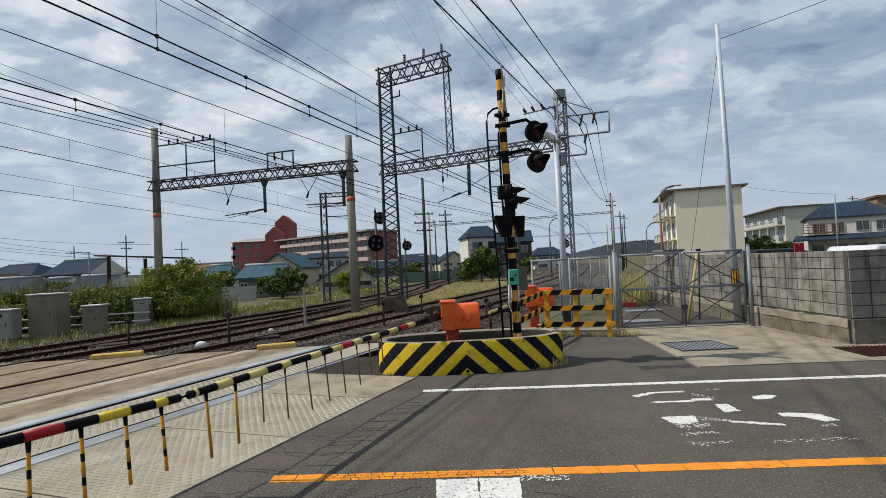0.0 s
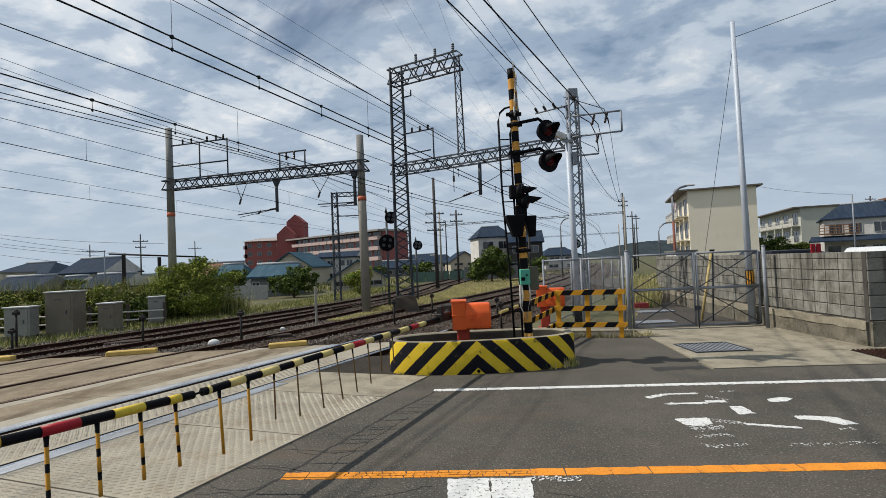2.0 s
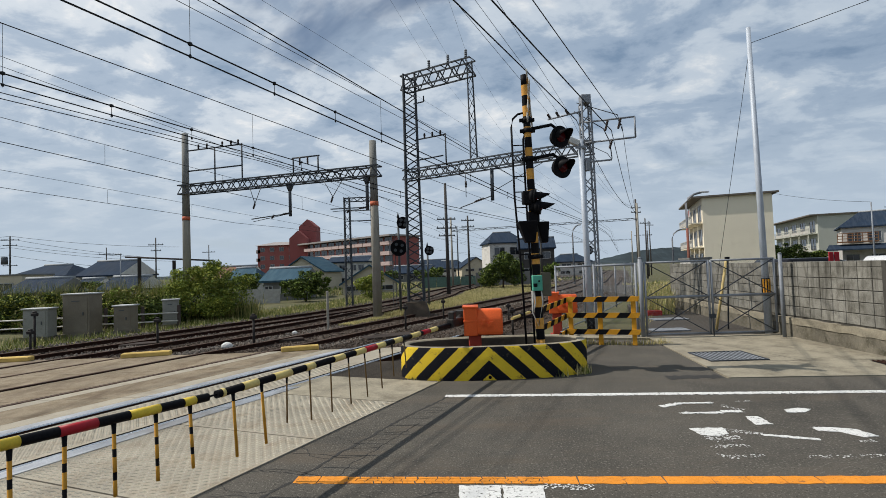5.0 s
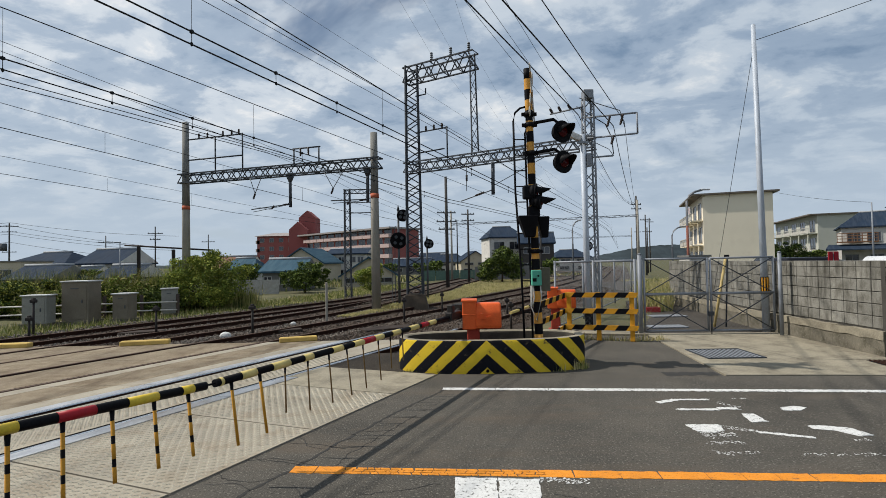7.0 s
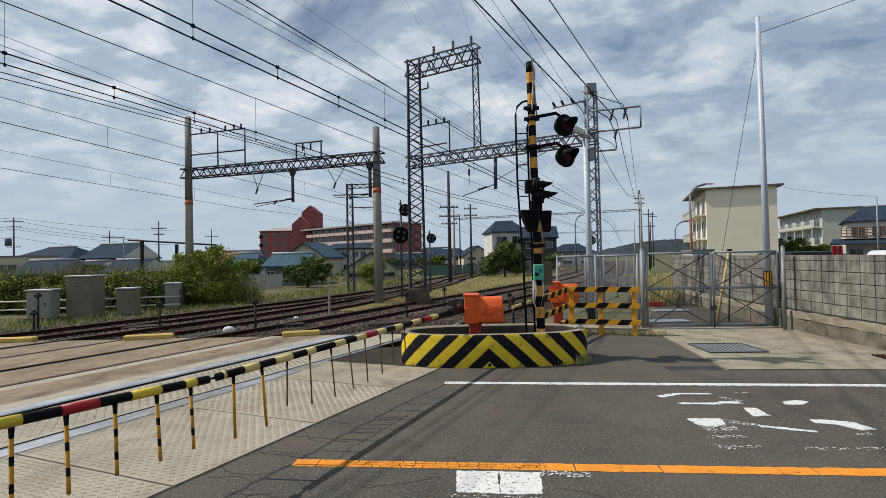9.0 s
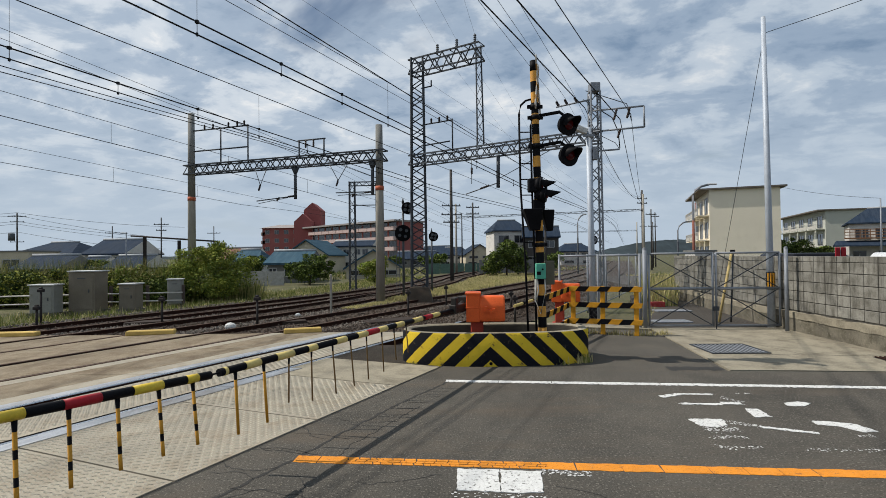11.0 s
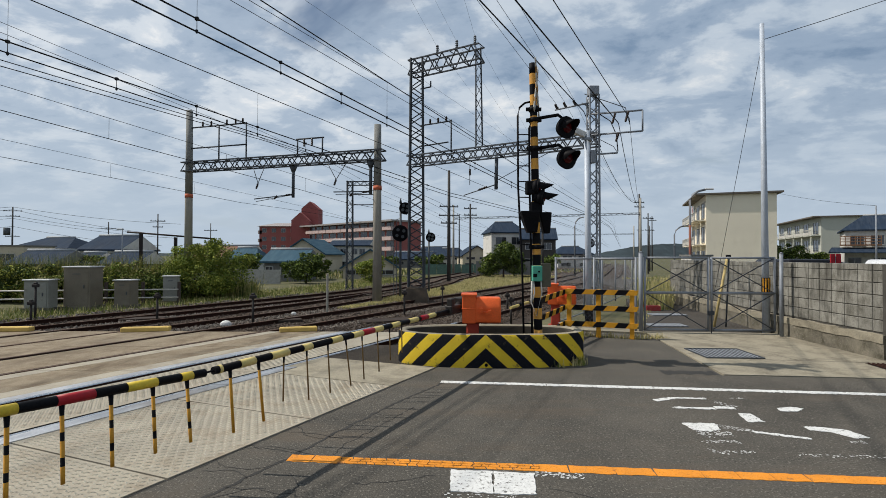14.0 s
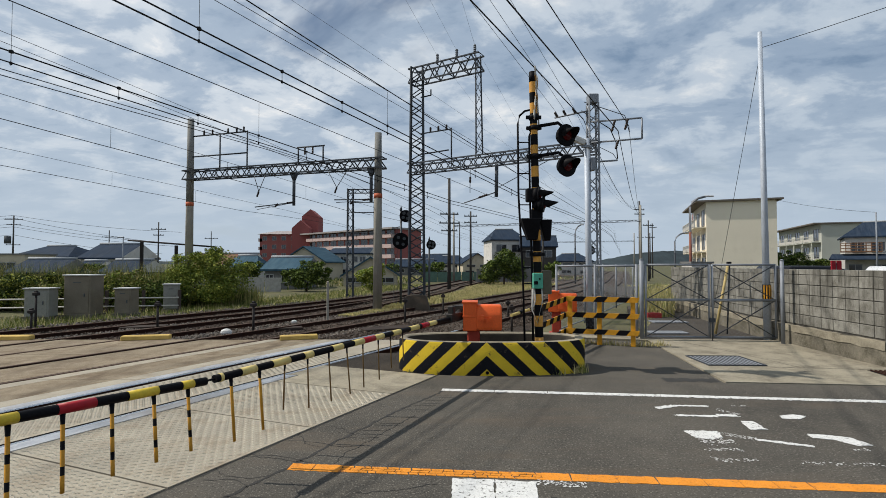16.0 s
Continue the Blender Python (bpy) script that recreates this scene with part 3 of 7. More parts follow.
        setting(name, bm, LINE_W, "worn white road lettering stroke, too faded to read")
    STROKES = (((2.74, 6.49), (3.01, 6.60), 0.09, 1.3), ((3.01, 6.61), (3.44, 6.58), 0.06, 1.25), ((2.86, 6.19), (3.33, 6.14), 0.07, 1.25), ((3.35, 6.19), (3.58, 6.17), 0.10, 1.3), ((3.50, 6.42), (3.61, 6.22), 0.08, 0.7), ((3.78, 6.60), (3.92, 6.60), 0.05, 0.8),
               ((2.72, 5.33), (3.0, 5.28), 0.11, 0.9), ((2.70, 5.22), (2.9, 5.2), 0.10, 0.35), ((3.0, 5.53), (3.29, 5.36), 0.09, 1.1), ((3.29, 5.34), (3.76, 5.13), 0.06, 1.3), ((2.63, 5.05), (2.94, 5.04), 0.07, 0.7),
               ((2.58, 4.84), (2.66, 4.74), 0.06, 0.8), ((2.69, 4.80), (2.94, 4.77), 0.06, 0.45), ((3.36, 4.71), (4.1, 4.66), 0.06, 0.35), ((4.11, 5.02), (4.2, 5.03), 0.07, 0.8))
    for k, (a, b, w, fl) in enumerate(STROKES):
        chips("road_marking_stroke_%d" % k, a, b, w, fl, "worn white road lettering stroke, too faded to read")

    # sealed joint along the crossing, hairline crack beside it and short cross cracks
    def crack(name, pts, w, mm, label, wob=0.012, z=0.0022):
        bm = bm_new()
        pts = [Vector(q) for q in pts]
        fine = []
        for a, b in zip(pts, pts[1:]):
            n = max(2, int((b - a).length / 0.06))
            fine += [a.lerp(b, k / n) for k in range(n)]
        fine.append(pts[-1])
        d = (pts[-1] - pts[0]).normalized()
        nn = Vector((-d.y, d.x))
        lo, hi = [], []
        for q in fine:
            c = q + nn * rnd.uniform(-wob, wob)
            ww = w / 2 * rnd.uniform(0.6, 1.25)
            lo.append(bm.verts.new((*(c - nn * ww), z)))
            hi.append(bm.verts.new((*(c + nn * ww), z)))
        for k in range(len(fine) - 1):
            bm.faces.new((lo[k], lo[k + 1], hi[k + 1], hi[k]))
        setting(name, bm, mm, label)
    crack("road_crack_long", [(0.02, 7.39), (-0.63, 6.25), (-1.14, 5.22), (-1.4, 4.62), (-1.75, 3.99), (-2.2, 3.2)], 0.040, TAR, "long ragged crack in the asphalt", 0.018)
    crack("road_joint_deck", [(-2.36 + 0.515 * (y - 3.99) + 0.012, y) for y in (1.0, 3.0, 5.0, 7.0, 8.45)], 0.035, TAR, "dark tarred joint along the crossing deck", 0.008)
    crack("road_crack_fine", [(-0.35, 6.2), (-0.72, 5.4), (-0.95, 4.95), (-1.02, 4.7)], 0.010, TAR, "fine ragged crack in the asphalt", 0.02)
    crack("road_crack_cross", [(-1.0, 5.1), (-1.35, 5.28), (-1.62, 5.3)], 0.012, TAR, "short cross crack in the asphalt", 0.02)
    crack("road_crack_cross_low", [(-1.2, 4.72), (-1.6, 4.9), (-1.9, 4.86)], 0.012, TAR, "short cross crack in the asphalt", 0.02)
    crack("pavement_joint", [(5.55, 9.05), (6.5, 8.92), (8.0, 8.72)], 0.014, TAR, "dark joint across the concrete apron", 0.004, 0.0145)
    crack("pavement_joint_long", [(5.62, 12.0), (6.05, 10.6), (6.35, 9.0)], 0.012, TAR, "thin joint along the concrete apron", 0.004, 0.0145)
    # nine evenly spaced short dark lines beside the long crack
    for k in range(9):
        q = k / 8
        x, y = -1.16 + 1.06 * q, 5.15 + 1.95 * q
        crack("road_crack_rung_%d" % k, [(x, y), (x + 0.17, y - 0.01), (x + 0.36 - 0.12 * q, y + 0.01)], 0.011, TAR, "short dark line across the asphalt beside the long crack", 0.006)
    for k, (x, y, a, n) in enumerate(((-1.35, 4.75, 2.6, 7), (-1.5, 4.45, 3.4, 8), (-1.62, 4.2, 2.2, 6), (-1.2, 5.12, 2.9, 7), (-1.9, 3.75, 0.5, 7), (-1.3, 4.3, -0.4, 7), (-0.7, 4.1, 0.2, 8), (0.85, 4.02, 0.1, 6), (-1.75, 4.05, 0.3, 8), (-0.95, 5.5, 2.7, 5))):
        pts = [(x, y)]
        for _ in range(n):
            a += rnd.uniform(-0.6, 0.6)
            x, y = x + 0.085 * math.cos(a), y + 0.085 * math.sin(a)
            pts.append((x, y))
        crack("road_crack_web_%d" % k, pts, 0.010, TAR, "fine wandering crack in the asphalt", 0.013)
    # painted shadow of the signal's lamps and horns, a flat dark strip
    crack("road_patch_dark", [(3.52, 8.08), (4.36, 8.02)], 0.28, TAR, "shadow of the signal lamps painted on the asphalt", 0.02)


build_markings()


# ---- concrete ring with chevrons ----
def ring_material():
    m = bpy.data.materials.new("chevron_paint")
    m.use_nodes = True
    N, L = m.node_tree.nodes, m.node_tree.links
    b = N["Principled BSDF"]
    b.inputs["Roughness"].default_value = 0.75
    b.inputs["Specular IOR Level"].default_value = 0.1
    tc = N.new("ShaderNodeTexCoord")
    sp = N.new("ShaderNodeSeparateXYZ")
    L.new(tc.outputs["Object"], sp.inputs[0])

    def mth(op, a, c=None):
        x = N.new("ShaderNodeMath")
        x.operation = op
        for i, v in enumerate((a, c)):
            if v is None:
                continue
            if isinstance(v, (int, float)):
                x.inputs[i].default_value = v
            else:
                L.new(v, x.inputs[i])
        return x.outputs[0]

    def noi(scale, detail=6, rough=0.65):
        t = N.new("ShaderNodeTexNoise")
        t.inputs["Scale"].default_value, t.inputs["Detail"].default_value, t.inputs["Roughness"].default_value = scale, detail, rough
        L.new(tc.outputs["Object"], t.inputs["Vector"])
        return t.outputs[0]

    def mix(fac, a, c):
        x = N.new("ShaderNodeMix")
        x.data_type = "RGBA"
        for key, v in (("Factor", fac), ("A", a), ("B", c)):
            if isinstance(v, tuple):
                x.inputs[key].default_value = (*v, 1)
            elif isinstance(v, (int, float)):
                x.inputs[key].default_value = v
            else:
                L.new(v, x.inputs[key])
        return x.outputs["Result"]
    ang = mth("ARCTAN2", mth("MULTIPLY", sp.outputs["X"], 0.61), mth("MULTIPLY", sp.outputs["Y"], -1.47))
    arc = mth("ADD", mth("MULTIPLY", 0.90, mth("ABSOLUTE", mth("ADD", sp.outputs["X"], 0.145))), mth("MULTIPLY", mth("MULTIPLY", ang, ang), 0.11))
    v = mth("ADD", mth("ADD", arc, sp.outputs["Z"]), mth("MULTIPLY", mth("SUBTRACT", noi(7), 0.5), 0.03))
    fr = mth("FRACT", mth("DIVIDE", mth("ADD", v, 0.116), 0.446))
    yes = mth("LESS_THAN", fr, 0.5)
    yel = mix(mth("MULTIPLY", mth("SUBTRACT", noi(3.0), 0.35), 1.6), (0.62, 0.44, 0.03), (0.42, 0.29, 0.028))
    blk = mix(noi(4.0), (0.004, 0.004, 0.006), (0.011, 0.012, 0.016))
    col = mix(yes, blk, yel)
    # chipped paint and grime
    r = N.new("ShaderNodeMapRange")
    L.new(noi(9.0, 9, 0.75), r.inputs[0])
    for i, q in enumerate((0.59, 0.66, 0.0, 1.0)):
        r.inputs[i + 1].default_value = q
    col = mix(r.outputs[0], col, (0.07, 0.055, 0.035))
    L.new(col, b.inputs["Base Color"])
    bp = N.new("ShaderNodeBump")
    bp.inputs["Strength"].default_value, bp.inputs["Distance"].default_value = 0.25, 0.01
    L.new(noi(40.0, 4), bp.inputs["Height"])
    L.new(bp.outputs[0], b.inputs["Normal"])
    return m


RING_C, RING_A, RING_B, RING_H = Vector((0.87, 9.05, 0.0)), 1.645, 0.70, 0.545


def ring_at(t, off=0.0):
    """A point of the ring's rounded oblong outline; t = 0 is the road side."""
    s, c = math.sin(t), math.cos(t)
    e = 2 / 2.5
    return (RING_A - off) * math.copysign(abs(s) ** e, s), -(RING_B - off) * math.copysign(abs(c) ** e, c)


def build_ring():
    ring = thing("concrete_ring", "oblong concrete guard ring painted with yellow and black chevrons", "guard ring", Matrix.Translation(RING_C))
    seg = 120

    def shell(prof):
        bm = bm_new()
        rows = [[bm.verts.new((*ring_at(2 * math.pi * (k + 0.5) / seg, off), z)) for k in range(seg)] for off, z in prof]
        for a, b in zip(rows, rows[1:]):
            for k in range(seg):
                bm.faces.new((a[k], a[(k + 1) % seg], b[(k + 1) % seg], b[k])).smooth = True
        return bm
    part("painted_face", shell([(0, -0.1), (0, 0.0), (0, RING_H - 0.03), (0.02, RING_H)]), ring_material(), ring, "yellow and black chevron paint, chipped")
    part("rim", shell([(0.02, RING_H), (0.13, RING_H + 0.004), (0.15, RING_H - 0.02)]), APRON, ring, "bare grey concrete rim")
    part("inner_face", shell([(0.15, RING_H - 0.02), (0.16, RING_H - 0.05), (0.16, 0.1)]), mat("dark_inner_concrete", (0.075, 0.068, 0.055), 0.95, var=0.3, scale=3, fine=40, bump=0.4), ring, "dark inner face")
    bm = bm_new()
    prism(bm, [ring_at(-2 * math.pi * k / 60, 0.16) for k in range(60)][::-1], 0.0, 0.34)
    part("fill", bm, BALLAST, ring, "gravel fill")
    # solid black disc; the drain hole's inner shade is only its colour
    bm = bm_new()
    cyl(bm, (-0.135, -RING_B - 0.004, 0.05), (-0.135, -RING_B + 0.05, 0.05), 0.028, 0.028, 14)
    part("drain_hole", bm, BLACK, ring, "small black disc that paints the shaded drain hole")


build_ring()


# ---- block wall, gate and poles ----
def build_wall():
    wall = tagged(thing("wall_east", "stained grey concrete block wall on a crumbling base", "wall"), kind="structure")
    a, b = Vector((7.95, 8.98)), Vector((8.17, 13.2))
    c = Vector((9.46, 20.9))
    bw, bh = 0.352, 0.226
    bm = bm_new()
    box(bm, (0, 0, 0), (0.13, bw - 0.014, bh - 0.014))
    bevel(bm, 0.006, 1)
    me = mesh_of("block", bm, BLOCK)
    bm = bm_new()
    box(bm, (0, 0, 0), (0.13, bw - 0.014, 0.118))
    bevel(bm, 0.006, 1)
    me_top = mesh_of("cap_block", bm, BLOCK)
    for p, q in ((a, b), (b, c)):
        d = (q - p).normalized()
        nn = Vector((d.y, -d.x))
        rz = math.atan2(d.y, d.x) - math.pi / 2
        L_ = (q - p).length
        bm = bm_new()
        mid = (p + q) / 2 + nn * 0.09
        box(bm, (*mid, 0.44 + 0.64), (0.112, L_, 1.28), rz)
        part("mortar", bm, MORTAR, wall)
        bm = bm_new()
        mid = (p + q) / 2 + nn * 0.07
        box(bm, (*mid, 0.12), (0.26, L_, 0.64), rz)
        k = 40
        bmesh.ops.subdivide_edges(bm, edges=[e for e in bm.edges if e.calc_length() > 1.5], cuts=k, use_grid_fill=True)
        for v in bm.verts:
            v.co += Vector((noise.noise(v.co * 3.1) * 0.02, 0, noise.noise(v.co * 2.3 + Vector((5, 0, 0))) * 0.03))
        part("footing", bm, CONCRETE_DARK, wall, "crumbling mossy concrete footing")
        bm = bm_new()
        box(bm, (*((p + q) / 2 + nn * 0.066), 0.375), (0.285, L_, 0.15), rz)
        bmesh.ops.subdivide_edges(bm, edges=[e for e in bm.edges if e.calc_length() > 1.5], cuts=60, use_grid_fill=True)
        for v in bm.verts:
            v.co += Vector((noise.noise(v.co * 4.1) * 0.012, 0, noise.noise(v.co * 3.3 + Vector((5, 0, 0))) * 0.022))
        part("footing_ledge", bm, APRON, wall, "pale cracked render along the footing")
        n = int(L_ / bw)
        for r in range(6):
            for k in range(n):
                pos = p + d * (bw * (k + 0.5)) + nn * 0.085
                zz = 0.48 + bh * (r + 0.5) if r < 5 else 0.48 + bh * 5 + 0.062
                piece("block", me if r < 5 else me_top, wall, Matrix.Translation((*pos, zz)) @ Matrix.Rotation(rz, 4, "Z"))
    # end face turns away along the road
    p, q = Vector((7.93, 8.93)), Vector((16.5, 7.56))
    d = (q - p).normalized()
    rz = math.atan2(d.y, d.x) - math.pi / 2
    mid = (p + q) / 2 + Vector((0, 0.07))
    bm = bm_new()
    box(bm, (*mid, 0.85), (0.112, (q - p).length, 1.74), rz)
    part("mortar", bm, MORTAR, wall)
    bm = bm_new()
    box(bm, (*(mid - Vector((0, 0.01))), 0.13), (0.22, (q - p).length, 0.66), rz)
    part("footing", bm, CONCRETE_DARK, wall, "crumbling mossy concrete footing")
    for r in range(2, 8):
        for k in range(22):
            pos = p + d * (bw * (k + 0.5)) + Vector((0, 0.06))
            zz = 0.48 + bh * (r - 1.5) if r < 7 else 0.48 + bh * 5 + 0.062
            piece("block", me if r < 7 else me_top, wall, Matrix.Translation((*pos, zz)) @ Matrix.Rotation(rz, 4, "Z"))


def lattice(bm, a, b, w0, w1, bay, leg=0.035, brace=0.018, seg=4):
    """Four-legged lattice column or girder from a to b, w0 across at a and w1 at b."""
    a, b = Vector(a), Vector(b)
    x, y, d = frame_of(b - a)
    L_ = (b - a).length
    n = max(2, round(L_ / bay))
    cor = lambda k, i: a.lerp(b, k) + (x * (1 if i in (0, 3) else -1) + y * (1 if i in (0, 1) else -1)) * ((w0 + (w1 - w0) * k) / 2)
    for i in range(4):
        cyl(bm, cor(0, i), cor(1, i), leg, leg, seg)
        for k in range(n):
            j = (i + 1) % 4
            p, q = (i, j) if k % 2 else (j, i)
            cyl(bm, cor(k / n, p), cor((k + 1) / n, q), brace, brace, 4, cap=False)
    return cor


def girder(bm, a, b, h, w, bay, chord=0.045, brace=0.022):
    """Box truss with upright depth h and width w."""
    a, b = Vector(a), Vector(b)
    d = (b - a).normalized()
    x = Vector((d.y, -d.x, 0)).normalized() * (w / 2)
    z = Vector((0, 0, h / 2))
    n = max(2, round((b - a).length / bay))
    for sx in (-1, 1):
        for sz in (-1, 1):
            m = (a + b) / 2 + x * sx + z * sz
            box(bm, (0, 0, 0), ((b - a).length, chord, chord), 0, Matrix.Translation(m) @ d.to_track_quat("X", "Z").to_matrix().to_4x4())
        for k in range(n):
            p, q = a.lerp(b, k / n), a.lerp(b, (k + 1) / n)
            m = p.lerp(q, 0.5)
            cyl(bm, p + x * sx - z, m + x * sx + z, brace, brace, 4, cap=False)
            cyl(bm, m + x * sx + z, q + x * sx - z, brace, brace, 4, cap=False)
    for k in range(n + 1):
        p = a.lerp(b, k / n)
        cyl(bm, p - x + z, p + x + z, brace * 0.8, brace * 0.8, 4, cap=False)
        cyl(bm, p - x - z, p + x - z, brace * 0.8, brace * 0.8, 4, cap=False)


def pole_thing(name, label, cat, p, h, r0, r1, mm, lean=(0, 0)):
    t = thing(name, label, cat, Matrix.Translation((p[0], p[1], -0.15)))
    bm = bm_new()
    cyl(bm, (0, 0, 0), (lean[0], lean[1], h + 0.15), r0, r1, 20)
    part("shaft", bm, mm, t)
    return t


MAST_L, MAST_R = Vector((-12.3, 24.4, 0)), Vector((-2.76, 21.4, 0))
TOWER, LAT = Vector((-1.12, 21.8, 0)), Vector((5.37, 17.85, 0))
BEAM_Z = 6.15


def build_catenary():
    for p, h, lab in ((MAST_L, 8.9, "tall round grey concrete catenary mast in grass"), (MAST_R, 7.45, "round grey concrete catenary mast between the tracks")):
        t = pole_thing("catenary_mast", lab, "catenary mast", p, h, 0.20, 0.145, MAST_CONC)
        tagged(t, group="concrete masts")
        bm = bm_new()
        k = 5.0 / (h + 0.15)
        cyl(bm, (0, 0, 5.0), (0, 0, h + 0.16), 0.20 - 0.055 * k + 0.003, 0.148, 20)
        part("upper_shaft", bm, MAST_TOP, t, "greyer upper half of the mast")
        bm = bm_new()
        z = 4.75 + 0.15
        cyl(bm, (0, 0, z - 0.09), (0, 0, z + 0.09), 0.185, 0.183, 20)
        part("warning_band", bm, mat("faded_orange", (0.62, 0.16, 0.08), 0.7), t, "faded orange band")
    g = thing("catenary_beam", "steel truss beam spanning the tracks between two masts", "catenary beam", Matrix.Translation((0, 0, 0)))
    bm = bm_new()
    d = (MAST_R - MAST_L).normalized()
    girder(bm, MAST_L - d * 0.3 + Vector((0, 0, BEAM_Z)), MAST_R + d * 0.3 + Vector((0, 0, BEAM_Z)), 0.42, 0.42, 0.62, 0.06, 0.028)
    part("truss", bm, GALV_OLD, g)

    # lattice tower with the high frame
    tw = thing("lattice_tower", "riveted steel lattice tower beside the tracks", "lattice tower", Matrix.Translation(TOWER))
    bm = bm_new()
    lattice(bm, (0, 0, -0.1), (0, 0, 10.4), 0.66, 0.5, 0.36, 0.045, 0.024)
    part("shaft", bm, GALV_OLD, tw)
    bm = bm_new()
    lo = [bm.verts.new((x, y, -0.3)) for x, y in ((-0.62, -0.62), (0.62, -0.62), (0.62, 0.62), (-0.62, 0.62))]
    hi = [bm.verts.new((v.co.x * 0.66, v.co.y * 0.66, 0.52)) for v in lo]
    bm.faces.new(lo[::-1])
    bm.faces.new(hi)
    for k in range(4):
        bm.faces.new((lo[k], lo[(k + 1) % 4], hi[(k + 1) % 4], hi[k]))
    bevel(bm, 0.04, 1)
    part("footing", bm, mat("rust_stained_concrete", (0.10, 0.078, 0.058), 0.95, var=0.3, scale=2, fine=30, bump=0.5), tw, "dark rust-stained concrete footing")
    d2 = (LAT - TOWER).normalized()
    bm = bm_new()
    girder(bm, d2 * -0.3 + Vector((0, 0, 10.05)), d2 * 3.15 + Vector((0, 0, 10.05)), 0.62, 0.5, 0.75, 0.055, 0.03)
    part("top_frame", bm, GALV_OLD, tw, "high truss arm with insulator pins")
    bm = bm_new()
    lattice(bm, d2 * 3.05 + Vector((0, 0, 6.3)), d2 * 3.0 + Vector((0, 0, 10.3)), 0.26, 0.2, 0.5, 0.022, 0.012)
    part("drop_leg", bm, GALV_OLD, tw)
    for k in (1.05, 2.0, 2.85):
        bm = bm_new()
        p = d2 * k + Vector((0, 0, 10.36))
        cyl(bm, p, p + Vector((0, 0, 0.18)), 0.03, 0.03, 8)
        for j in range(4):
            cyl(bm, p + Vector((0, 0, 0.16 + 0.08 * j)), p + Vector((0, 0, 0.22 + 0.08 * j)), 0.065, 0.05, 10)
        part("insulator", bm, GALV, tw)

    lt = thing("lattice_mast", "grey steel lattice catenary mast with box cap", "lattice mast", Matrix.Translation(LAT))
    bm = bm_new()
    lattice(bm, (0, 0, -0.1), (0, 0, 7.6), 0.38, 0.32, 0.36, 0.036, 0.019)
    part("shaft", bm, GALV, lt)
    bm = bm_new()
    box(bm, (0, 0, 7.75), (0.35, 0.35, 0.32))
    bevel(bm, 0.02, 1)
    part("cap_box", bm, GALV, lt, "grey box cap")
    g2 = thing("catenary_beam", "grey steel truss beam spanning from lattice tower to mast", "catenary beam")
    bm = bm_new()
    girder(bm, TOWER - d2 * 0.35 + Vector((0, 0, 6.0)), LAT + d2 * 0.2 + Vector((0, 0, 6.0)), 0.40, 0.5, 0.56, 0.055, 0.024)
    part("truss", bm, GALV_MID, g2)


def build_steel_pole():
    t = pole_thing("steel_pole", "slim galvanised steel pole beside the gate with warning sleeve", "pole", (7.92, 12.29), 7.6, 0.086, 0.05, POLE_M, (-0.06, 0))
    bm = bm_new()
    cyl(bm, (-0.01, 0, 1.08), (-0.012, 0, 1.5), 0.090, 0.090, 20)
    part("warning_sleeve", bm, BLACK, t, "black sleeve with yellow stripes")
    for k in range(4):
        bm = bm_new()
        a = 3.6 + 0.62 * k
        cyl(bm, (0.087 * math.cos(a) - 0.01, 0.087 * math.sin(a), 1.1), (0.087 * math.cos(a) - 0.01, 0.087 * math.sin(a), 1.48), 0.016, 0.018, 6)
        part("stripe", bm, YELLOW, t, "yellow stripe")


build_catenary()
build_steel_pole()


